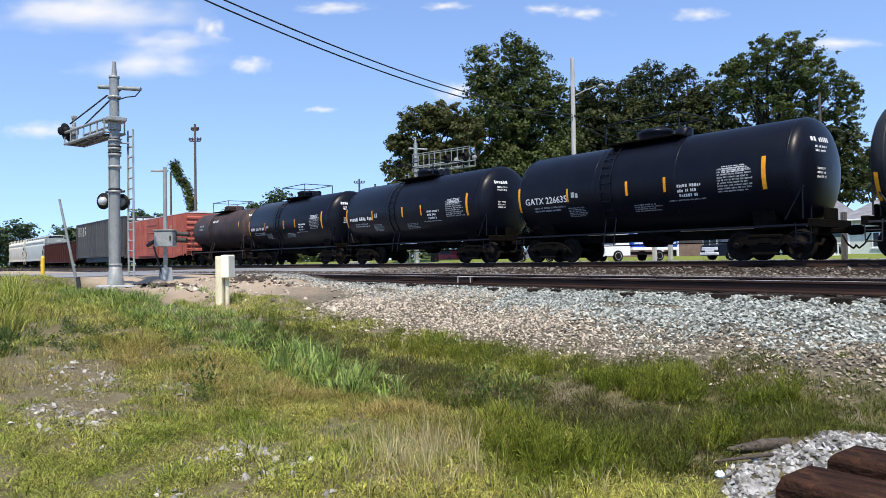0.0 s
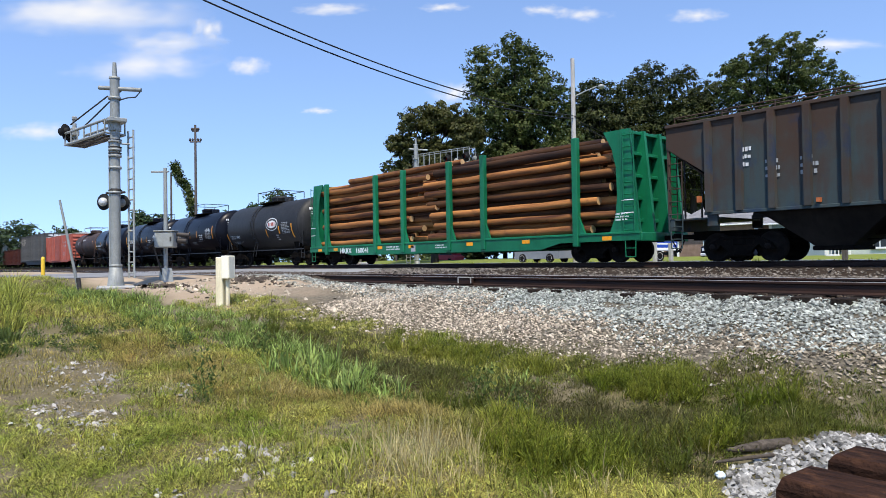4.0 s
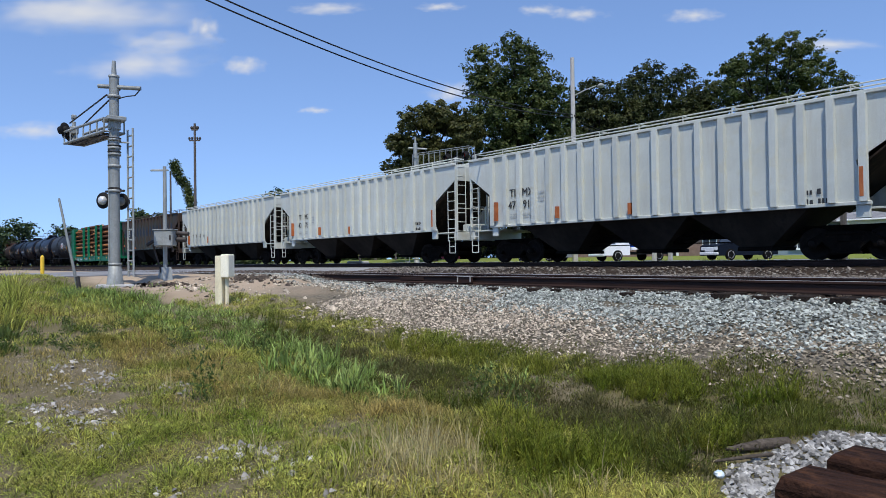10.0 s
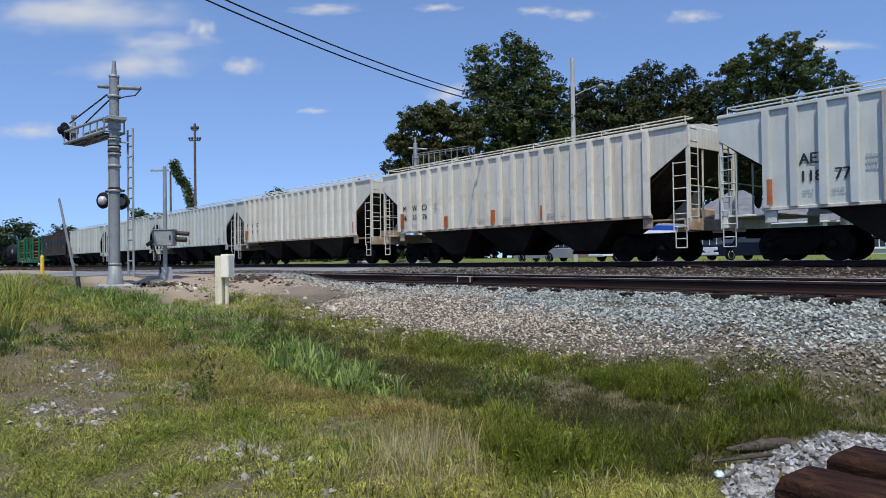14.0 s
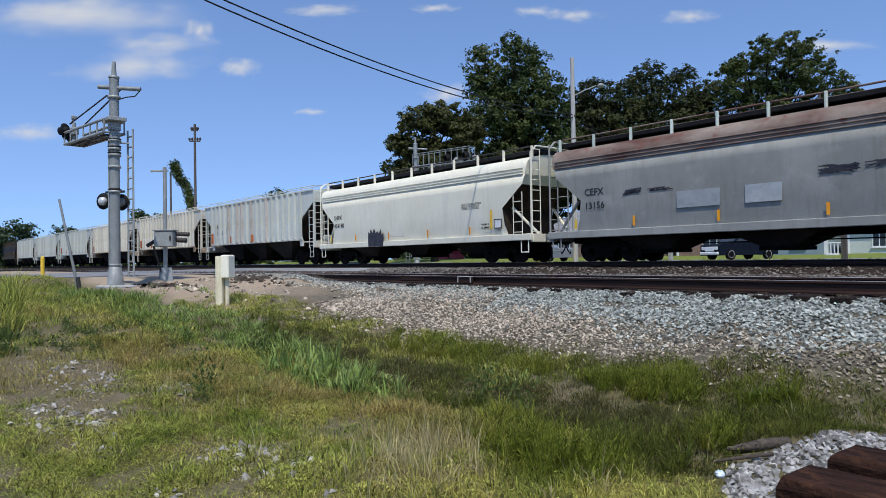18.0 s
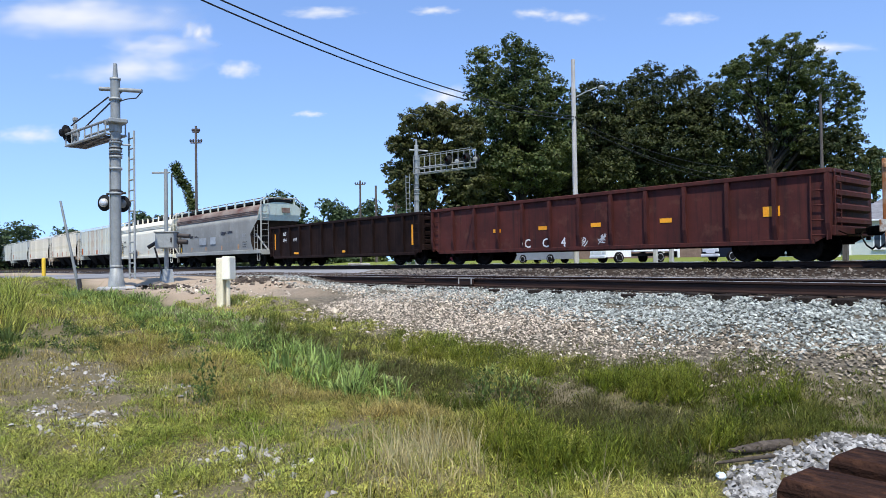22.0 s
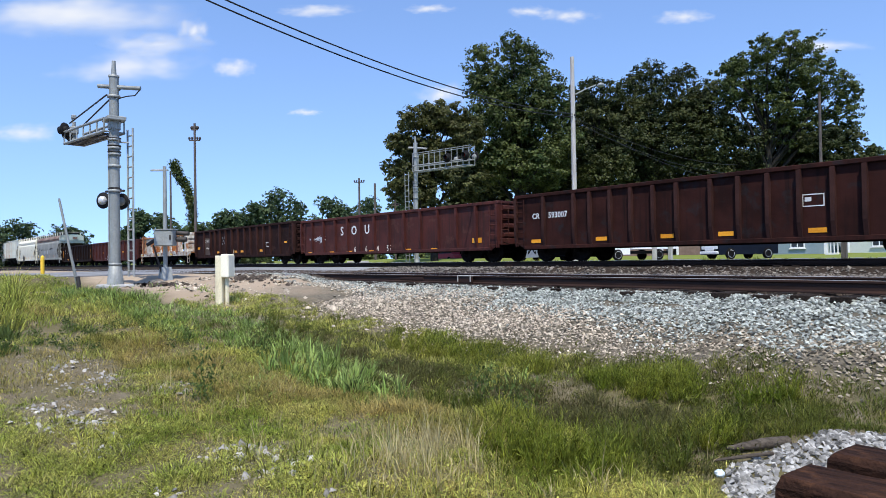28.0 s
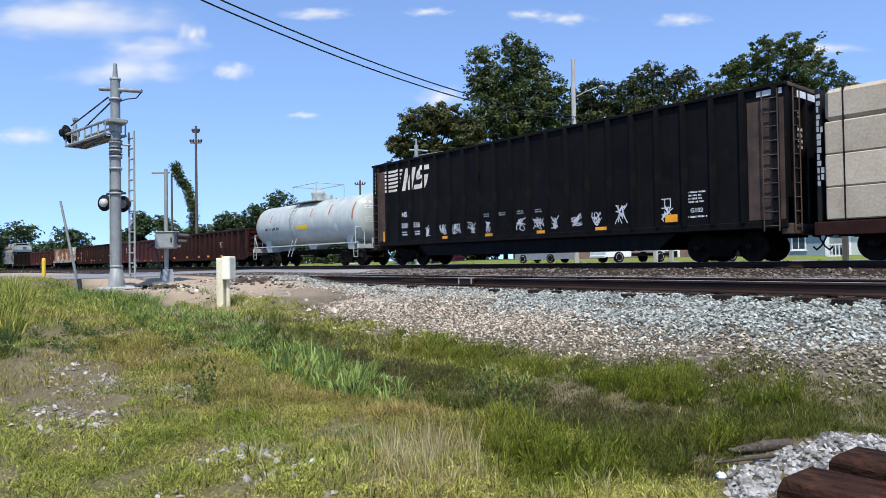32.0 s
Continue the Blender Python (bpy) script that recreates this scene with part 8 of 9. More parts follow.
def round_hopper(s, label, paint, roof, number, length=16.9, prints=(), scr=(), rust_roof=False, end_paint=None):
    """Smooth-sided covered hopper with a full-length side sill."""
    L = length
    car = begin("covered_hopper", s, L, label, 2.3)
    ring = [(1.50, 1.15), (1.56, 1.6), (1.60, 2.3), (1.60, 3.2), (1.59, 3.6)]
    crown = [(1.59, 3.6), (1.585, 3.9), (1.52, 4.12), (1.3, 4.3), (0.6, 4.45), (0, 4.48)]

    def x0(z):
        return float(np.interp(z, [1.15, 1.5, 2.2, 3.3, 4.5], [1.35, 1.5, 1.75, 0.35, 0.15]))
    body = Mesh()
    pts = [(-y, z) for y, z in ring] + [(y, z) for y, z in ring[::-1]]
    n = len(pts)
    body.add([(x0(z), y, z) for y, z in pts] + [(L - x0(z), y, z) for y, z in pts], [(i, i + 1, n + i + 1, n + i) for i in range(n - 1)], True)
    part("body", body, paint, car)
    cr = crown + [(-y, z) for y, z in crown[-2::-1]]
    n = len(cr)
    part("roof", Mesh().add([(x0(z), -y, z) for y, z in cr] + [(L - x0(z), -y, z) for y, z in cr], [(i, i + 1, n + i + 1, n + i) for i in range(n - 1)], True), roof, car)
    for e in (0, 1):
        m = Matrix.Identity(4) if e == 0 else Matrix.Translation((L, 0, 0)) @ Matrix.Diagonal((-1, 1, 1, 1))
        sl = Mesh()
        k = len(ring)
        v = [(x0(z), -y, z) for y, z in ring] + [(x0(z), y, z) for y, z in ring]
        sl.add(v, [(i, i + 1, k + i + 1, k + i) for i in range(k - 2)])
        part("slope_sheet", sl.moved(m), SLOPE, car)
        cap = Mesh()
        cc = [ring[-2]] + crown
        k = len(cc)
        cap.add([(x0(z) - 0.002, -y, z) for y, z in cc] + [(x0(z) - 0.002, y, z) for y, z in cc], [(i, i + 1, k + i + 1, k + i) for i in range(k - 1)])
        part("end_sheet", cap.moved(m), end_paint or paint, car)
        part("end_hatch", Mesh().box(0.1, 0.15, 0.1, 0.7, 3.75, 4.1, 0.01).moved(m), roof, car)
        part("end_platform", Mesh().box(0.0, 2.1, -1.5, 1.5, 1.08, 1.16, 0.015).moved(m), paint, car)
        part("end_sill", Mesh().box(-0.05, 0.15, -1.5, 1.5, 0.82, 1.16, 0.02).moved(m), paint, car)
        part("ladder", _lad(0.02, -1.25, 1.1, 4.62, 0.5, "y").moved(m), paint, car)
        part("ladder", _lad(0.75, -1.58, 1.1, 2.9, 0.5, "x").moved(m), paint, car)
        part("roof_frame", Mesh().path([(0.05, -1.52, 1.1), (0.05, -1.52, 4.45), (0.05, -1.2, 4.75), (0.05, 1.2, 4.75), (0.05, 1.52, 4.45), (0.05, 1.52, 3.7)], 0.04, 6).moved(m), paint, car)
        for k in (-1, 1):
            part("end_brace", Mesh().tube((0.1, k * 1.0, 1.15), (1.3, k * 1.3, 2.3), 0.06, 6).moved(m), paint, car)
        part("step", Mesh().path([(0.2, -1.55, 0.9), (0.2, -1.55, 0.42), (0.6, -1.55, 0.42), (0.6, -1.55, 0.9)], 0.025, 6).moved(m), paint, car)
    for k in (-1, 1):
        part("side_sill", Mesh().box(0.0, L, k * 1.56 - 0.06, k * 1.56 + 0.06, 0.9, 1.17, 0.02), paint, car)
        rail = Mesh().tube((0.1, k * 1.1, 4.78), (L - 0.1, k * 1.1, 4.78), 0.03, 6).tube((0.1, k * 0.55, 4.72), (L - 0.1, k * 0.55, 4.72), 0.03, 6)
        part("roof_walk_rail", rail, DARK_STEEL if not rust_roof else roof, car)
        for i in range(11):
            x = 0.3 + (L - 0.6) * i / 10
            part("walk_bracket", Mesh().box(x - 0.035, x + 0.035, k * 1.15 - 0.06, k * 1.15 + 0.06, 4.3, 4.8, 0.012), end_paint or paint, car)
    part("roof_walk", Mesh().box(0.1, L - 0.1, -0.95, 0.95, 4.5, 4.66, 0.02), BLACK, car)
    for k in (-1, 1):
        for zb in (3.6, 3.72, 3.84):
            part("roof_bead", Mesh().box(0.4, L - 0.4, min(k * 1.55, k * 1.63), max(k * 1.55, k * 1.63), zb, zb + 0.045, 0.012), roof if rust_roof else paint, car)
    for i in range(3):
        c = 4.2 + (L - 8.4) * i / 2
        v = [(c - 1.9, -1.4, 1.15), (c + 1.9, -1.4, 1.15), (c + 1.9, 1.4, 1.15), (c - 1.9, 1.4, 1.15), (c - 0.5, -0.7, 0.42), (c + 0.5, -0.7, 0.42), (c + 0.5, 0.7, 0.42), (c - 0.5, 0.7, 0.42)]
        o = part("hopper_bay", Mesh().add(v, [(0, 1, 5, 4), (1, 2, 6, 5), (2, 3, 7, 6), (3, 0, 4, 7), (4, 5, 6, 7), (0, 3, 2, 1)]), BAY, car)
        part("outlet_gate", Mesh().box(c - 0.55, c + 0.55, -0.8, 0.8, 0.3, 0.43, 0.02), GRIME, o)
    brake_gear(car, L)
    y = -1.612
    for txt, size, x, z, mat in number:
        write(car, txt, size, x, z, y, mat)
    for k, (x, z, w, rows, h, mat) in enumerate(prints):
        part("small_print", bars(Mesh(), x, z, y, w, rows, h, k + 2), mat, car)
    for k, (x, z, w, h, mat, st) in enumerate(scr):
        part("graffiti", scrawl(Mesh(), x, z, y - 0.01, w, h, 31 + k, st), mat, car)
    for x in (1.35, 3.9, 7.0, 10.2, 13.2):
        part("reflector", Mesh().box(x, x + 0.09, y - 0.016, y - 0.004, 1.25, 1.6), ORANGE if x > 1.4 else YELLOW, car)
    return car


def boxcar(s):
    L, top, bot = 16.9, 4.5, 1.0
    car = begin("boxcar", s, L, "faded red steel boxcar with a sliding door and pale roof")
    for k in (-1, 1):
        part("side_sheet", Mesh().box(0, L, k * 1.5 - 0.02, k * 1.5 + 0.02, bot, top, 0.005), BOX_RED, car)
        part("side_sill", Mesh().prism([(0, bot), (L, bot), (L - 2.8, 0.7), (2.8, 0.7)], k * 1.5 - 0.03, k * 1.5 + 0.03), BOX_RED, car)
        rib = Mesh().box(-0.05, 0.05, -0.04, 0.04, bot, top - 0.05, 0.01).data("side_post", BOX_RED)
        for i in range(18):
            x = 0.1 + (L - 0.2) * i / 17
            if 6.6 < x < 10.3:
                continue
            o = part("side_post", rib, BOX_RED, car)
            o.location = (x, k * 1.54, 0)
        d = part("door", Mesh().box(6.9, 10.0, k * 1.58 - 0.04, k * 1.58 + 0.04, bot + 0.05, top - 0.15, 0.02), BOX_RED, car)
        for z in (1.7, 2.4, 3.1, 3.8):
            part("door_rib", Mesh().box(7.0, 9.9, k * 1.63 - 0.02, k * 1.63 + 0.02, z - 0.05, z + 0.05, 0.01), BOX_RED, d)
        part("door_track", Mesh().box(4.0, 10.2, k * 1.6 - 0.06, k * 1.6 + 0.06, bot - 0.08, bot + 0.03, 0.01), BOX_RED, car)
    part("roof", Mesh().prism([(-1.55, top), (0, top + 0.2), (1.55, top), (1.55, top - 0.06), (-1.55, top - 0.06)], 0, L, "x"), WHITE, car, "pale galvanised roof")
    for e in (0, 1):
        m = Matrix.Identity(4) if e == 0 else Matrix.Translation((L, 0, 0)) @ Matrix.Diagonal((-1, 1, 1, 1))
        part("end_sheet", Mesh().box(0, 0.05, -1.48, 1.48, bot, top).moved(m), BOX_RED, car)
        for i in range(7):
            z = 1.3 + i * 0.46
            part("end_rib", Mesh().prism([(0, z - 0.16), (-0.09, z - 0.06), (-0.09, z + 0.06), (0, z + 0.16)], -1.35, 1.35).moved(m), BOX_RED, car)
        part("ladder", _lad(-0.1, -1.2, 0.8, 3.2, 0.42, "y").moved(m), BOX_RED, car)
        part("ladder", _lad(0.4, -1.58, 0.8, 3.0, 0.42, "x").moved(m), BOX_RED, car)
    part("floor", Mesh().box(0, L, -1.48, 1.48, 0.9, 1.02), GRIME, car)
    part("small_print", bars(Mesh(), 11.5, 3.3, -1.525, 2.2, 2, 0.28, 2), MARK_GREY, car)
    part("small_print", bars(Mesh(), 11.5, 2.0, -1.525, 1.4, 4, 0.09, 3), MARK_GREY, car)
    brake_gear(car, L)
    return car


def log_car(s):
    L = 23.2
    car = begin("log_flatcar", s, L, "green bulkhead flatcar with tall side stakes", 2.3)
    for k in (-1, 1):
        part("side_sill", Mesh().prism([(0, 1.03), (L, 1.03), (L, 0.78), (L - 3.6, 0.76), (L - 4.6, 0.52), (4.6, 0.52), (3.6, 0.76), (0, 0.78)], k * 1.5 - 0.04, k * 1.5 + 0.04), FLAT_GREEN, car)
        part("deck_edge", Mesh().box(0, L, k * 1.48 - 0.09, k * 1.48 + 0.09, 1.0, 1.09, 0.015), FLAT_GREEN, car)
    part("deck", Mesh().box(0.05, L - 0.05, -1.42, 1.42, 0.98, 1.06), FLAT_GREEN, car)
    st = Mesh().box(-0.13, 0.13, -0.11, 0.11, 0.6, 4.72, 0.025).prism([(-0.13, 1.08), (0.13, 1.08), (0.42, 1.09), (0.13, 1.75), (-0.13, 1.75)], -0.05, 0.05).data("stake", FLAT_GREEN)
    for x in (1.95, 7.0, 9.45, 13.0, 15.3, 20.4):
        for k in (-1, 1):
            o = part("stake", st, FLAT_GREEN, car)
            o.location = (x, k * 1.5, 0)
    for e in (0, 1):
        m = Matrix.Identity(4) if e == 0 else Matrix.Translation((L, 0, 0)) @ Matrix.Diagonal((-1, 1, 1, 1))
        b = part("bulkhead", Mesh().box(0.75, 0.85, -1.5, 1.5, 1.05, 4.74, 0.02).moved(m), FLAT_GREEN, car)
        for k in (-1.47, 1.47):
            part("gusset_plate", Mesh().prism([(0.05, 1.05), (1.3, 1.05), (1.02, 1.7), (0.95, 2.4), (0.98, 3.4), (1.15, 4.1), (1.5, 4.74), (0.42, 4.74)], k - 0.025, k + 0.025).moved(m), FLAT_GREEN, b)
        for k in (-1.42, -0.5, 0.5, 1.42):
            part("bulkhead_post", Mesh().prism([(0.05, 1.05), (0.78, 1.05), (0.78, 4.74), (0.42, 4.74)], k - 0.07, k + 0.07).moved(m), FLAT_GREEN, b)
        for z in (1.5, 2.3, 3.1, 3.9, 4.65):
            part("bulkhead_rail", Mesh().box(0.5 + 0.0 * z, 0.78, -1.42, 1.42, z - 0.06, z + 0.06, 0.015).moved(m), FLAT_GREEN, b)
        part("ladder", _lad(0.42, -1.56, 1.0, 4.6, 0.45, "x").moved(m), FLAT_GREEN, car)
        part("grab_rung", Mesh().tube((0.2, -1.56, 2.2), (0.7, -1.56, 2.2), 0.02, 6).tube((0.2, -1.56, 1.75), (0.7, -1.56, 1.75), 0.02, 6).moved(m), WHITE, car)
        part("end_sill", Mesh().box(-0.05, 0.2, -1.5, 1.5, 0.74, 1.05, 0.02).moved(m), FLAT_GREEN, car)
        stirrup(car, FLAT_GREEN, 0.4 if e == 0 else L - 0.4, -1.52, 0.8)
    write(car, "HKRX", 0.40, 3.45, 0.64, -1.545, MARK_WHITE, 1.1)
    write(car, "160041", 0.40, 5.05, 0.64, -1.545, MARK_WHITE, 1.1)
    part("small_print", bars(Mesh(), 8.0, 0.86, -1.545, 1.4, 2, 0.07, 3), MARK_WHITE, car)
    part("small_print", bars(Mesh(), 12.0, 0.85, -1.545, 0.8, 2, 0.06, 4), MARK_WHITE, car)
    part("stencil", Mesh().box(10.1, 10.45, -1.55, -1.543, 0.62, 0.92), MARK_GREY, car)
    part("small_print", bars(Mesh(), L - 0.95, 1.7, -1.605, 0.6, 3, 0.06, 5), MARK_WHITE, car)
    for x in (1.0, 2.75, 7.2, 9.9, 14.2, 17.6, 21.6):
        part("reflector", Mesh().box(x, x + 0.42, -1.55, -1.543, 0.8, 0.95), ORANGE, car)
    brake_gear(car, L)
    # the load
    load = thing("log_load", "stacked peeled reddish-brown logs on the flatcar", "log stack", at=pose(s, FAR_Y, 0))
    rnd = random.Random(4)

    def log(x0, x1, y, z, r):
        dy, dz = rnd.uniform(-0.05, 0.05), rnd.uniform(-0.035, 0.035)
        sh = Mesh()
        n = 7
        pts = [(lerp(x0, x1, i / n), y + dy * (2 * i / n - 1) + 0.02 * math.sin(3 * i + x0), z + dz * (2 * i / n - 1) + 0.015 * math.sin(2.2 * i + y * 5)) for i in range(n + 1)]
        ring = [(cos(2 * pi * j / 12), sin(2 * pi * j / 12)) for j in range(12)]
        v = []
        for i, p in enumerate(pts):
            rr = r * (1.06 - 0.14 * i / n) * rnd.uniform(0.97, 1.03)
            v += [(p[0], p[1] + c * rr, p[2] + q * rr) for c, q in ring]
        sh.add(v, [(i * 12 + j, i * 12 + (j + 1) % 12, (i + 1) * 12 + (j + 1) % 12, (i + 1) * 12 + j) for i in range(n) for j in range(12)], True)
        o = part("log", sh, LOG, load)
        cap = Mesh().add(v[:12], [tuple(range(12))]).add(v[-12:], [tuple(range(12))])
        cap.v = [(x + (-0.003 if x < (x0 + x1) / 2 else 0.003), y, z) for x, y, z in cap.v]
        part("cut_end", cap, LOG_END, o)
    for a, b in ((1.0, 11.6), (11.2, 22.2)):
        z = 1.1
        row = 0
        while z < 4.45:
            r0 = rnd.uniform(0.15, 0.18)
            y = -1.36 + r0 + (rnd.uniform(0.0, 0.08) if row % 2 == 0 else rnd.uniform(0.34, 0.44))
            while y < 1.33 - r0:
                r = r0 * rnd.uniform(0.88, 1.04)
                i0, i1 = a + rnd.uniform(-0.5, 0.7), b + rnd.uniform(-2.0, 0.3)
                log(max(i0, 0.9), min(i1, 22.3), y, z + r, r)
                y += 2 * r0 + 0.02
            z += 2 * r0 * 0.76
            row += 1
    for k in range(9):
        a = rnd.uniform(2.0, 11.5)
        log(a, a + rnd.uniform(8, 10.2), rnd.uniform(-0.95, 0.95), 4.68 + rnd.uniform(0, 0.12), rnd.uniform(0.13, 0.17))
    CARS.append((load, s))
    return car


def rusty_flat(s):
    L = 13.4
    car = begin("bulkhead_flatcar", s, L, "rust-stained pale bulkhead flatcar with open side frames", 1.9)
    for k in (-1, 1):
        part("side_sill", Mesh().prism([(0, 1.1), (L, 1.1), (L, 0.78), (0, 0.78)], k * 1.5 - 0.05, k * 1.5 + 0.05), FLAT_PALE, car)
        part("top_rail", Mesh().box(0.1, L - 1.2, k * 1.42 - 0.08, k * 1.42 + 0.08, 2.46, 2.6, 0.02), FLAT_RUST, car)
        part("fish_belly", Mesh().prism([(3.2, 0.8), (L - 3.2, 0.8), (L - 4.0, 0.42), (4.0, 0.42)], k * 1.25 - 0.04, k * 1.25 + 0.04), GRIME, car)
        for i in range(7):
            x = 2.9 + i * 1.37
            post = Mesh().box(x - 0.07, x + 0.07, k * 1.42 - 0.07, k * 1.42 + 0.07, 1.1, 2.47, 0.015)
            for d in (-1, 1):
                post.prism([(x + d * 0.07, 2.47), (x + d * 0.42, 2.47), (x + d * 0.26, 2.4), (x + d * 0.15, 2.28), (x + d * 0.07, 2.05)], k * 1.42 - 0.04, k * 1.42 + 0.04)
            post.prism([(x + 0.07, 1.1), (x + 0.32, 1.1), (x + 0.07, 1.75)], k * 1.42 - 0.04, k * 1.42 + 0.04)
            part("frame_post", post, FLAT_RUST if i % 2 else FLAT_PALE, car)
        for x in (0.95, 4.75, 7.4, 10.4):
            part("stake", Mesh().box(x - 0.06, x + 0.06, k * 1.56 - 0.05, k * 1.56 + 0.05, 0.9, 2.78, 0.012), STAKE_BROWN, car)
        part("end_panel", Mesh().box(0.05, 1.45, k * 1.42 - 0.02, k * 1.42 + 0.02, 1.1, 2.5, 0.005), FLAT_RUST, car, "panel streaked with orange rust")
        part("end_panel", Mesh().box(1.45, 2.75, k * 1.42 - 0.015, k * 1.42 + 0.015, 1.1, 2.47, 0.005), FLAT_PALE, car, "pale panel with flaking paint")
    part("deck", Mesh().box(0.05, L - 0.05, -1.45, 1.45, 1.0, 1.08), FLAT_RUST, car)
    for i in range(6):
        x = 3.6 + 1.37 * i
        part("deck_chock", Mesh().box(x - 0.3, x + 0.3, -1.3, -0.7, 1.08, 1.22, 0.03), FLAT_PALE, car)
    part("bulkhead", Mesh().box(0.05, 0.2, -1.45, 1.45, 1.05, 2.72, 0.02), FLAT_RUST, car)
    b = part("bulkhead", Mesh().box(L - 1.5, L - 1.36, -1.45, 1.45, 1.05, 2.7, 0.02), FLAT_PALE, car)
    for k in (-1.4, 1.4):
        part("bulkhead_post", Mesh().prism([(L - 1.36, 1.05), (L - 0.72, 1.05), (L - 1.1, 2.78), (L - 1.36, 2.78)], k - 0.09, k + 0.09), FLAT_PALE, b)
    for z in (1.25, 1.62, 2.0, 2.36, 2.68):
        xs = L - 0.72 - (z - 1.05) * 0.22
        part("bulkhead_slat", Mesh().box(xs - 0.1, xs - 0.04, -1.32, 1.32, z - 0.13, z + 0.1, 0.02), FLAT_PALE, b)
    for k, x in enumerate((0.35, L - 0.35)):
        stirrup(car, FLAT_PALE, x, -1.52, 0.8)
    write(car, "NS 113479", 0.26, 2.0, 0.84, -1.556, MARK_BLACK)
    for x in (0.3, 5.1, 8.6):
        part("reflector", Mesh().box(x, x + 0.5, -1.562, -1.552, 0.86, 0.98), YELLOW, car)
    part("small_print", bars(Mesh(), 6.2, 1.0, -1.556, 0.7, 2, 0.06, 2), MARK_BLACK, car)
    part("small_print", bars(Mesh(), 9.3, 1.0, -1.556, 0.6, 2, 0.06, 3), MARK_BLACK, car)
    brake_gear(car, L)
    return car


def wrapped_flat(s):
    L = 17.5
    car = begin("lumber_flatcar", s, L, "flatcar carrying tan wrapped lumber packs")
    for k in (-1, 1):
        part("side_sill", Mesh().box(0, L, k * 1.45 - 0.06, k * 1.45 + 0.06, 0.72, 1.1, 0.02), GON_BROWN, car)
    part("deck", Mesh().box(0, L, -1.45, 1.45, 1.0, 1.12), GRIME, car)
    for x in (0.05, L - 0.15):
        part("bulkhead", Mesh().box(x, x + 0.1, -1.4, 1.4, 1.1, 4.9, 0.02), BLACK, car)
    part("bulkhead_print", bars(Mesh(), 0, 0, 0, 0.12, 14, 0.16, 5, 0.2).moved(Matrix.Translation((0.09, -1.415, 4.6))), MARK_GREY, car)
    load = thing("lumber_packs", "tan plastic-wrapped lumber packs strapped in tiers", "lumber pack", at=pose(s, FAR_Y, 0))
    for i in range(3):
        a = 0.3 + i * 5.7
        for j in range(4):
            z = 1.15 + j * 0.92
            sh = Mesh().box(a, a + 5.62, -1.44, 1.44, z, z + 0.912, 0.12 if j == 3 else 0.035)
            part("pack", sh, WRAP, load)
        for x in (a + 0.5, a + 2.0, a + 3.5, a + 5.0):
            part("strap", Mesh().box(x - 0.02, x + 0.02, -1.455, 1.455, 1.13, 4.86, 0.005), BLACK, load)
    CARS.append((load, s))
    return car


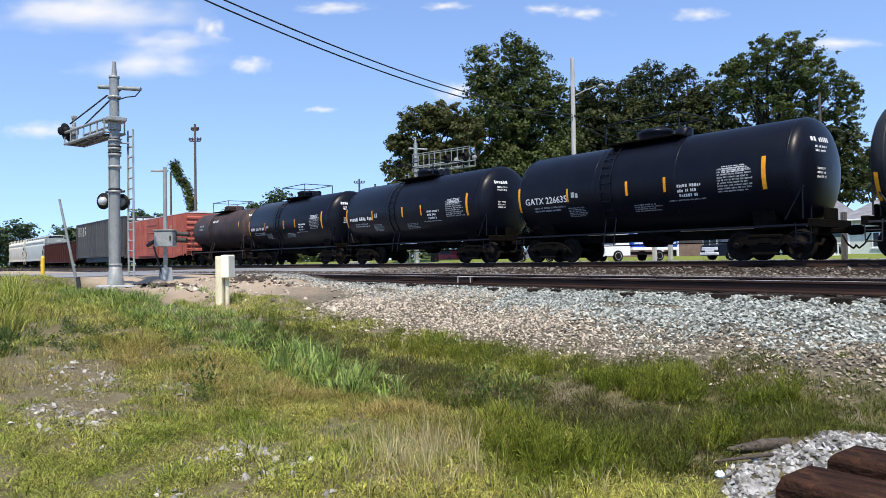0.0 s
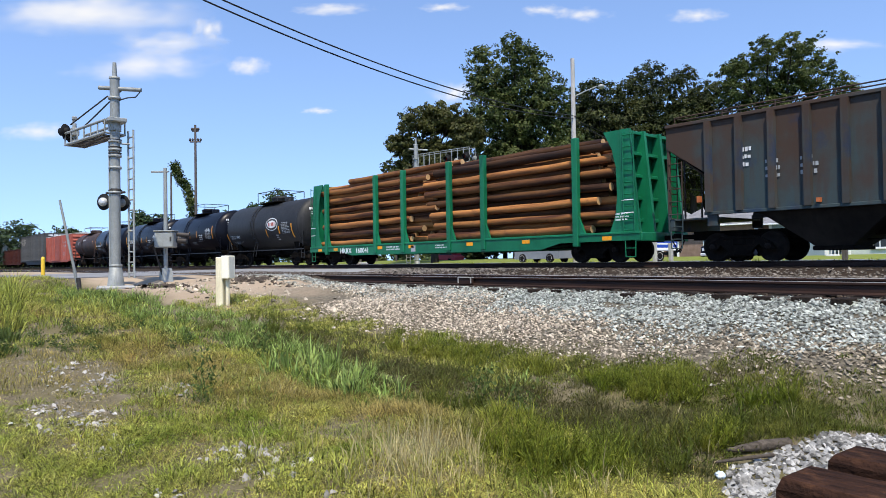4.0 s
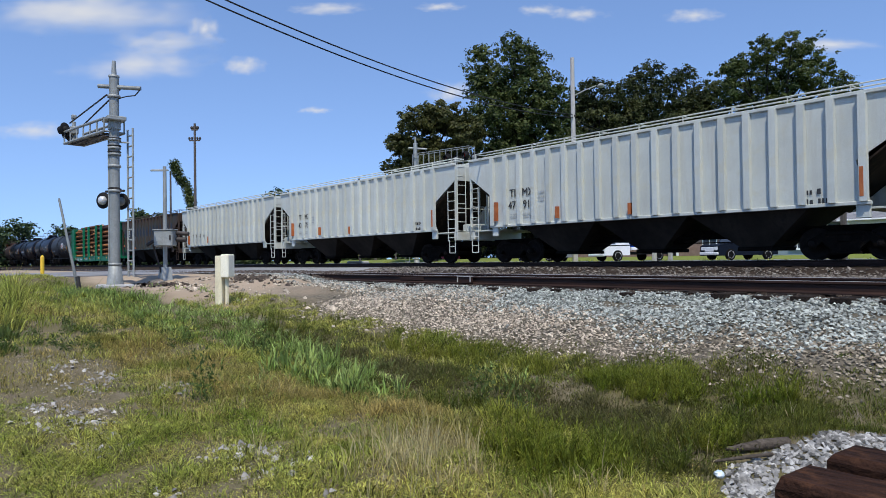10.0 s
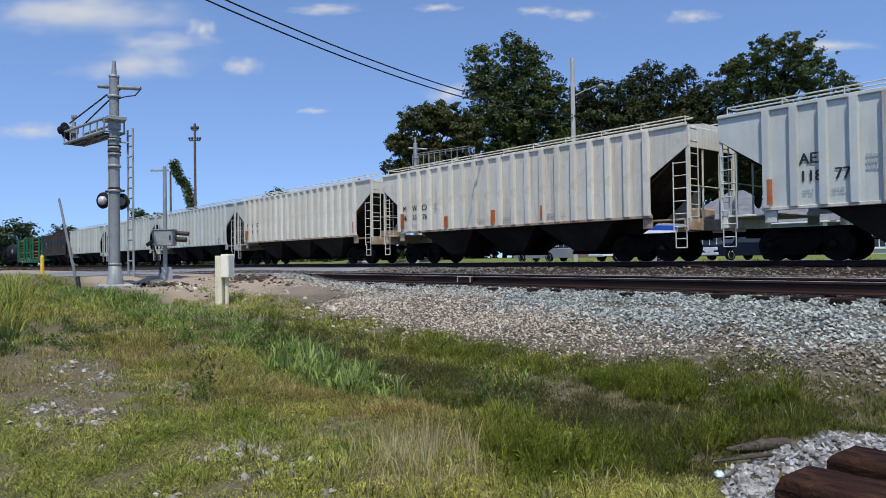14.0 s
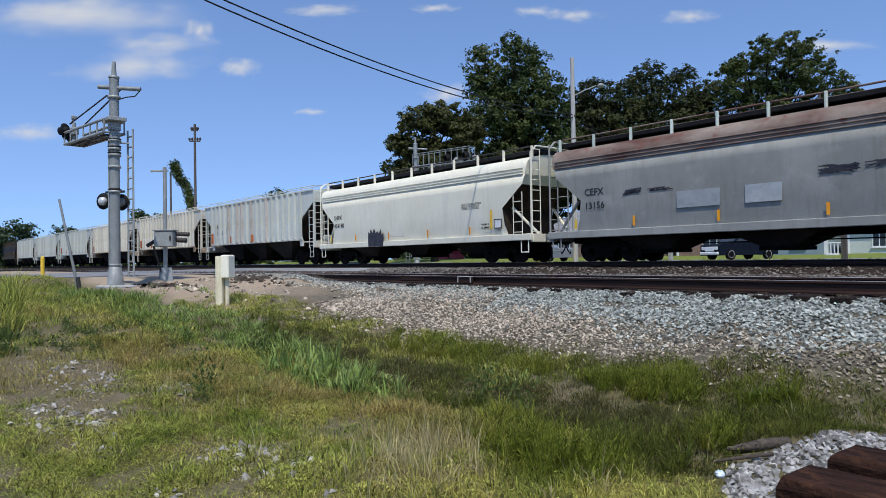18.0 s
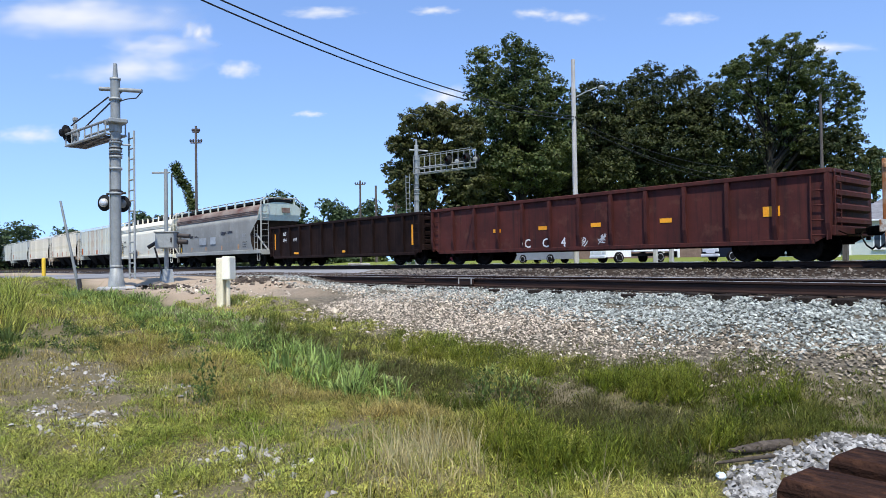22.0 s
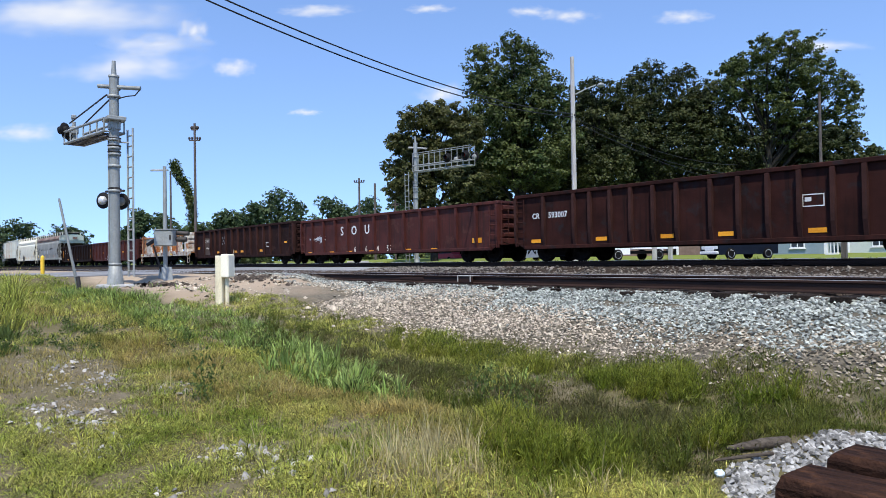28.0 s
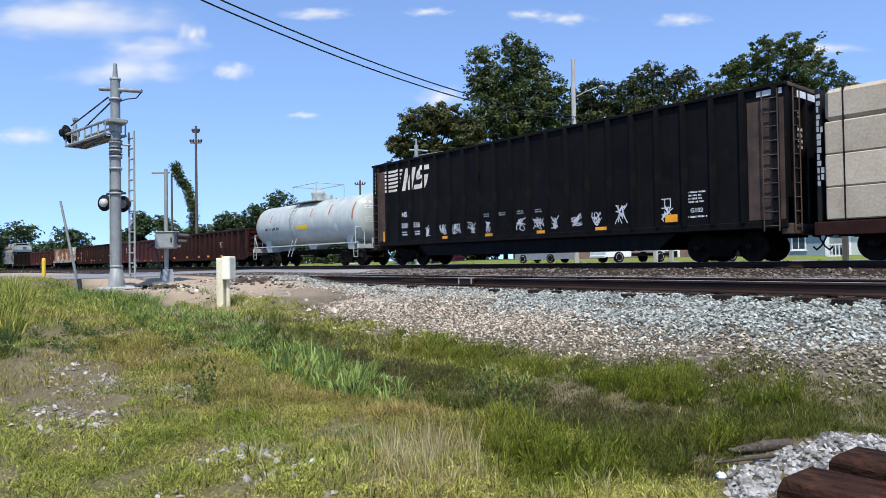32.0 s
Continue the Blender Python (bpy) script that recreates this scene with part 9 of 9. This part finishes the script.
def build_train():
    W, K, G = MARK_WHITE, MARK_BLACK, MARK_GREY
    round_hopper(-154.2, "pale tan smooth-sided covered hopper", HOP_TAN, HOP_TAN, ())
    round_hopper(-136.2, "pale grey smooth-sided covered hopper", HOP_WHITE, HOP_WHITE, ())
    gondola(-119.0, "brown gondola with taller ends and rust streaks", GON_RED, 20.2, 3.3, 15)
    high_side(-98.0, "grey high-sided gondola with a white logo panel", CHIP_GREY, CHIP_GREY, False)
    boxcar(-75.4)
    tank(-57.3, "rust-brown stained black tank car", TANK_RUST, 10.7, 1.45, 2.75, marks=((2.0, 0.3, 0.7, 2, 0.16, G), (4.6, 0.55, 1.0, 1, 0.2, W)), strips=((9.6, 0.0, 0.5, 0.08),))
    blk = "glossy black tank car with white lettering and orange strips"
    strips = ((0.5, -0.9, 1.0, 0.1), (3.0, -0.62, 0.5, 0.09), (5.65, -0.6, 0.5, 0.1), (7.15, -0.6, 0.5, 0.1), (10.45, -0.8, 1.0, 0.13))
    marks = ((1.3, -0.82, 1.7, 2, 0.07, G), (3.0, -0.9, 0.9, 6, 0.04, G), (9.05, -0.08, 1.25, 9, 0.05, G), (9.2, 0.0, 0.9, 4, 0.035, W), (7.65, -0.5, 0.85, 1, 0.1, W), (7.65, -0.66, 0.6, 1, 0.1, W), (7.7, -0.82, 0.62, 1, 0.1, W), (5.9, -1.0, 1.1, 4, 0.045, G), (7.3, -0.95, 1.3, 1, 0.05, G), (3.22, -0.5, 0.25, 1, 0.22, G))
    for s, num in ((-45.9, ""), (-33.1, ""), (-19.9, "GATX 226635")):
        n = ((num, 0.36, 0.85, -0.62, W),) if num else ()
        m = marks if num else marks + ((0.85, -0.6, 2.0, 1, 0.2, W),)
        tank(s, blk, TANK_BLACK, 11.8, 1.65, 2.70, n, strips, m, True, int(-s), lift=0.22)
    tank(-6.9, "matt charcoal tank car with an oval emblem", TANK_MATT, 11.9, 1.65, 2.70, (("CCLX 1449", 0.34, 0.85, -1.0, W),), ((0.4, -1.45, 0.85, 0.1), (6.9, -1.05, 0.55, 0.1), (8.75, -0.85, 0.5, 0.12), (10.5, -1.2, 0.95, 0.13)),
         ((9.2, -0.2, 1.1, 8, 0.055, G), (1.2, -1.3, 1.6, 2, 0.06, G), (8.2, -1.0, 0.4, 3, 0.09, G)), True, 9, logo=True, lift=0.22)
    log_car(5.9)
    hopper(30.2, "dirty dark blue-brown covered hopper with rust patches", HOP_DARK, (), 15, 17.0, sill=HOP_DARK, marks=((2.6, 3.35, 0.32, 3, 0.13, W), (3.3, 2.9, 0.5, 3, 0.12, G), (4.3, 2.9, 0.5, 3, 0.12, G)), orange=((1.2, 1.9, 0.2), (4.8, 1.65, 0.12), (15.1, 2.4, 0.4)), seed=1)
    grey_white = "grey-white ribbed covered hopper with roof railing"
    x = 2.15
    hopper(48.3, grey_white, HOP_WHITE, (("TI", 0.44, 2.5, 2.16, K), ("MX", 0.44, 3.2, 2.16, K), ("47", 0.44, 4.02, 2.16, K), ("06", 0.44, 4.82, 2.16, K)), marks=((2.5, 2.0, 0.5, 2, 0.06, G), (3.25, 2.0, 0.5, 3, 0.06, G), (4.0, 2.0, 0.5, 4, 0.05, G), (5.7, 2.5, 0.3, 3, 0.09, G)), orange=((1.75, 1.7, 0.7), (6.0, 1.7, 0.5)), seed=2)
    for s, a, sd in ((66.5, "73", 3), (84.7, "91", 4)):
        hopper(s, grey_white, HOP_WHITE, (("TI", 0.44, 2.5, 2.72, K), ("MX", 0.44, 3.2, 2.72, K), ("47", 0.44, 2.42, 2.22, K), (a, 0.44, 3.25, 2.22, K)), marks=((2.5, 1.95, 0.45, 2, 0.06, G), (3.25, 1.95, 0.5, 2, 0.06, G), (4.1, 2.75, 0.3, 3, 0.09, G), (14.2, 1.85, 0.6, 2, 0.16, MARK_BLACK)), orange=((1.75, 1.75, 0.8), (5.1, 1.7, 0.45), (8.4, 1.65, 0.4), (15.7, 1.7, 0.8)), seed=sd)
    cream = "cream-grey ribbed covered hopper with stained ends"
    nb = lambda a, b, c, d: (("M", 0.38, 1.74, 2.56, K), ("W", 0.38, 2.5, 2.56, K), ("CX", 0.38, 3.24, 2.56, K), (a, 0.36, 1.7, 2.12, K), (b, 0.36, 2.5, 2.12, K), (c, 0.36, 3.3, 2.12, K))
    hopper(102.5, cream, HOP_CREAM, nb("46", "34", "34", ""), sill=SILL_RUST, marks=((1.75, 1.85, 0.45, 2, 0.06, G), (2.55, 1.85, 0.45, 2, 0.06, G)), orange=((1.75, 1.75, 0.6), (15.7, 1.7, 0.6)), seed=5)
    hopper(120.9, "weathered tan-grey ribbed covered hopper with rusty ends", HOP_TAN, nb("46", "33", "76", ""), sill=SILL_RUST, marks=((4.2, 2.75, 0.3, 3, 0.1, G), (1.75, 1.85, 0.45, 2, 0.06, G), (2.5, 1.85, 0.5, 2, 0.06, G), (6.8, 1.85, 0.9, 2, 0.06, G), (8.5, 1.85, 0.9, 3, 0.06, G), (11.2, 1.85, 1.0, 2, 0.07, G)), orange=((5.1, 1.65, 0.5), (8.2, 1.65, 0.6), (11.0, 1.65, 0.6), (1.75, 1.75, 0.7)), seed=6)
    hopper(139.2, "grey-white ribbed covered hopper with rust-streaked posts", HOP_WHITE, (("AEX", 0.44, 2.42, 2.75, K), ("118", 0.44, 2.42, 2.25, K), ("77", 0.44, 3.35, 2.25, K)), rusty=(4, 6, 7, 9, 12), marks=((2.5, 1.95, 0.4, 2, 0.06, G), (3.3, 1.95, 0.4, 2, 0.06, G), (4.15, 2.75, 0.35, 3, 0.1, G)), orange=((1.6, 1.65, 0.75), (5.2, 1.6, 0.5), (8.8, 1.6, 0.5)), seed=7, sill=HOP_CREAM)
    round_hopper(157.2, "clean ivory smooth-sided covered hopper with sprayed marks", HOP_IVORY, HOP_IVORY, (("SHPX", 0.34, 1.7, 2.5, K), ("454198", 0.34, 1.7, 2.05, K)), 16.9, ((12.7, 2.62, 1.3, 6, 0.028, K), (14.0, 1.62, 0.55, 2, 0.08, MARK_BLACK), (7.2, 1.35, 1.2, 1, 0.04, G), (3.6, 1.02, 0.9, 1, 0.06, K), (10.2, 1.02, 0.8, 1, 0.05, K)), ())
    part("reflector", Mesh().box(14.55, 14.67, -1.63, -1.618, 1.45, 2.25), YELLOW, CARS[-1][0])
    part("stencil_panel", Mesh().box(14.8, 15.25, -1.63, -1.615, 1.45, 1.85), MARK_BLACK, CARS[-1][0])
    part("stencil_field", Mesh().box(14.84, 15.21, -1.636, -1.632, 1.49, 1.81), MARK_WHITE, CARS[-1][0])
    blot = [(5.2, 0.91), (6.55, 0.91), (6.62, 1.3), (6.6, 1.6), (6.45, 1.5), (6.35, 1.82), (6.2, 1.58), (6.05, 1.7), (5.9, 1.6), (5.75, 1.86), (5.6, 1.62), (5.45, 1.84), (5.32, 1.6), (5.22, 1.72), (5.18, 1.3)]
    part("graffiti", Mesh().prism(blot, -1.632, -1.626), SPRAY_DARK, CARS[-1][0], "solid black sprayed patch")
    round_hopper(175.0, "dirty grey smooth-sided covered hopper with a rusty roof", HOP_DIRTY, ROOF_RUST, (("CEFX", 0.36, 1.8, 2.45, K), ("13156", 0.36, 1.8, 1.95, K)), 16.9, ((14.0, 1.7, 0.7, 3, 0.09, MARK_BLACK), (13.9, 2.3, 0.9, 3, 0.05, G)), ((3.5, 2.35, 0.9, 0.2, SPRAY_DARK, 22), (4.5, 2.4, 1.0, 0.1, SPRAY_DARK, 8), (10.0, 2.38, 1.1, 0.26, SPRAY_DARK, 26), (11.1, 2.45, 1.2, 0.2, SPRAY_DARK, 20)), True, HOP_MINT)
    for x, w in ((5.6, 1.5), (7.9, 1.1)):
        part("paint_patch", Mesh().box(x, x + w, -1.617, -1.611, 1.75, 2.3), MARK_GREY, CARS[-1][0], "lighter patch of fresh grey paint")
    gondola(193.3, "black-brown gondola with white numbers", GON_BLACK, 16.3, 2.6, 13, (("NS", 0.33, 1.75, 1.95, W), ("194", 0.33, 1.7, 1.55, W), ("497", 0.33, 3.1, 1.55, W)), ((3.2, 0.75, 0.6, 0.12), (9.0, 0.75, 0.5, 0.12), (0.55, 1.1, 0.13, 1.0), (15.5, 1.0, 0.13, 1.0)))
    gondola(210.5, "red-oxide gondola with rows of yellow tags", GON_RED, 17.6, 2.62, 13, tuple((c, 0.5, 5.9 + 0.97 * k, 0.66, W) for k, c in enumerate("CC4")), tuple((xx, 1.35, 0.45, 0.15) for xx in (4.1, 6.7, 9.3, 12.2)) + ((15.7, 1.35, 0.5, 0.3),), scr=((8.7, 0.6, 0.45, 0.4, SPRAY), (9.6, 0.7, 0.4, 0.4, SPRAY)))
    rusty_flat(229.3)
    gondola(244.0, "brown gondola with faded yellow numbers", GON_BROWN, 17.0, 2.7, (0.06, 1.96, 3.3, 4.2, 5.2, 6.3, 7.4, 8.5, 9.6, 10.6, 11.7, 12.7, 13.7, 15.1, 16.94), (("578627", 0.3, 2.06, 1.75, MARK_TAN),), tuple((xx, 0.85, 0.5, 0.15) for xx in (4.5, 7.75, 8.85, 12.0)) + ((0.4, 1.2, 0.5, 0.2), (15.6, 1.35, 0.4, 0.12)), scr=((2.2, 1.2, 0.7, 0.15, MARK_TAN), (7.42, 0.6, 0.2, 0.5, MARK_TAN)), rib_mat=GON_RIB)
    part("chalk_cross", Mesh().add([(5.5, -1.479, 1.52), (5.53, -1.479, 1.5), (5.93, -1.479, 2.08), (5.9, -1.479, 2.1)], [(0, 1, 2, 3)]).add([(5.5, -1.4795, 2.06), (5.53, -1.4795, 2.08), (5.95, -1.4795, 1.54), (5.92, -1.4795, 1.52)], [(0, 1, 2, 3)]), MARK_GREY, CARS[-1][0])
    part("paint_patch", Mesh().box(2.04, 3.22, -1.4756, -1.473, 0.75, 2.1), CHIP_END, CARS[-1][0], "brown touched-up paint patch")
    part("stencil_frame", Mesh().box(12.95, 13.5, -1.478, -1.474, 1.15, 1.18).box(12.95, 13.5, -1.478, -1.474, 1.43, 1.46).box(12.95, 12.98, -1.478, -1.474, 1.18, 1.43).box(13.47, 13.5, -1.478, -1.474, 1.18, 1.43), W, CARS[-1][0])
    gondola(262.0, "brown gondola with large white letters", GON_RED, 17.3, 2.62, 14, (("S", 0.7, 4.5, 1.58, W), ("O", 0.7, 5.62, 1.58, W), ("U", 0.7, 6.95, 1.58, W)) + tuple((c, 0.42, 5.9 + 1.1 * k, 0.62, MARK_TAN) for k, c in enumerate("6645")), tuple((xx, 0.55, 0.5, 0.14) for xx in (0.8, 3.3, 5.2, 7.4, 10.6, 12.7)) + ((15.6, 0.85, 0.6, 0.22),), scr=((0.9, 1.3, 2.0, 0.35, SPRAY), (2.0, 1.2, 0.6, 0.4, SPRAY)))
    gondola(280.3, "dark red-brown gondola with white numbers", GON_DARK, 16.4, 2.72, (0.06, 1.56, 3.09, 3.84, 4.75, 5.62, 6.52, 7.4, 8.6, 9.5, 10.4, 11.3, 12.2, 13.0, 13.9, 15.0, 16.34), (("CR", 0.3, 0.9, 1.72, W), ("593007", 0.32, 1.75, 1.72, W)), tuple((xx, 0.75, 0.5, 0.14) for xx in (0.85, 4.05, 6.75, 8.8, 11.5)), rib_mat=GON_RIB)
    part("stencil_frame", Mesh().box(11.35, 11.95, -1.478, -1.474, 1.5, 1.53).box(11.35, 11.95, -1.478, -1.474, 1.83, 1.86).box(11.35, 11.38, -1.478, -1.474, 1.53, 1.83).box(11.92, 11.95, -1.478, -1.474, 1.53, 1.83).box(11.42, 11.6, -1.478, -1.474, 1.65, 1.77), W, CARS[-1][0])
    tank(297.4, "pale grey tank car with ladder and railed platform", TANK_GREY, 13.6, 1.38, 2.72, (), ((0.6, 0.0, 0.9, 0.09), (2.7, 0.2, 0.5, 0.1), (5.4, 0.3, 0.6, 0.1), (8.1, 0.25, 0.6, 0.1), (10.3, 0.3, 0.7, 0.12), (12.9, -0.1, 1.0, 0.12)),
         ((1.9, -0.35, 0.75, 1, 0.2, K), (2.95, -0.35, 0.9, 1, 0.2, K), (9.4, 1.25, 2.4, 1, 0.36, G)), True, 4, True, TANK_GREY, gear=TANK_GREY)
    car = CARS[-1][0]
    part("warning_panel", Mesh().add([(6.4 + a, -1.392 * cos(b / 1.38), 2.72 + 1.392 * sin(b / 1.38)) for b in (-0.42, -0.3, -0.15) for a in (0, 1.4)], [(0, 1, 3, 2), (2, 3, 5, 4)]), YELLOW, car)
    part("placard", Mesh().add([(11.1 + a, -1.4 * cos((b - 0.5) / 1.38), 2.72 + 1.4 * sin((b - 0.5) / 1.38)) for a, b in ((-0.28, 0), (0, -0.28), (0.28, 0), (0, 0.28))], [(0, 1, 2, 3)]), MARK_WHITE, car)
    high_side(312.7, "black high-sided gondola with logo and sprayed tags", CHIP_BLACK, CHIP_END)
    wrapped_flat(334.8)


build_train()

# ---- stones and grass ----
build_stones()
build_grass()


# ---- what moves ----
def motions():
    """The train rolls west at an even speed; every wheelset turns with it; the clouds drift."""
    for ob, side, ahead, up, turn in CLOUDS:
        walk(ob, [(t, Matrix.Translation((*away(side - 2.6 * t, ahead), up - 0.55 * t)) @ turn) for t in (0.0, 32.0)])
    for car, s in CARS:
        walk(car, [(t, pose(s - SPEED * t, FAR_Y, 0)) for t in (0.0, 16.0, 32.0)])
    turn = math.degrees(SPEED / WHEEL_R)        # degrees a second
    steps = 480
    for side, sets in AXLES.items():
        first = sets[0]
        walk(first, [(32.0 * i / steps, pose(side * AXLE, 0, WHEEL_R) @ Matrix.Rotation(radians(-turn * 32.0 * i / steps), 4, "Y")) for i in range(steps + 1)])
        action, slot = first.animation_data.action, first.animation_data.action_slot
        for other in sets[1:]:
            other.rotation_mode = "QUATERNION"
            keys = other.animation_data_create()
            keys.action = action
            keys.action_slot = slot


motions()
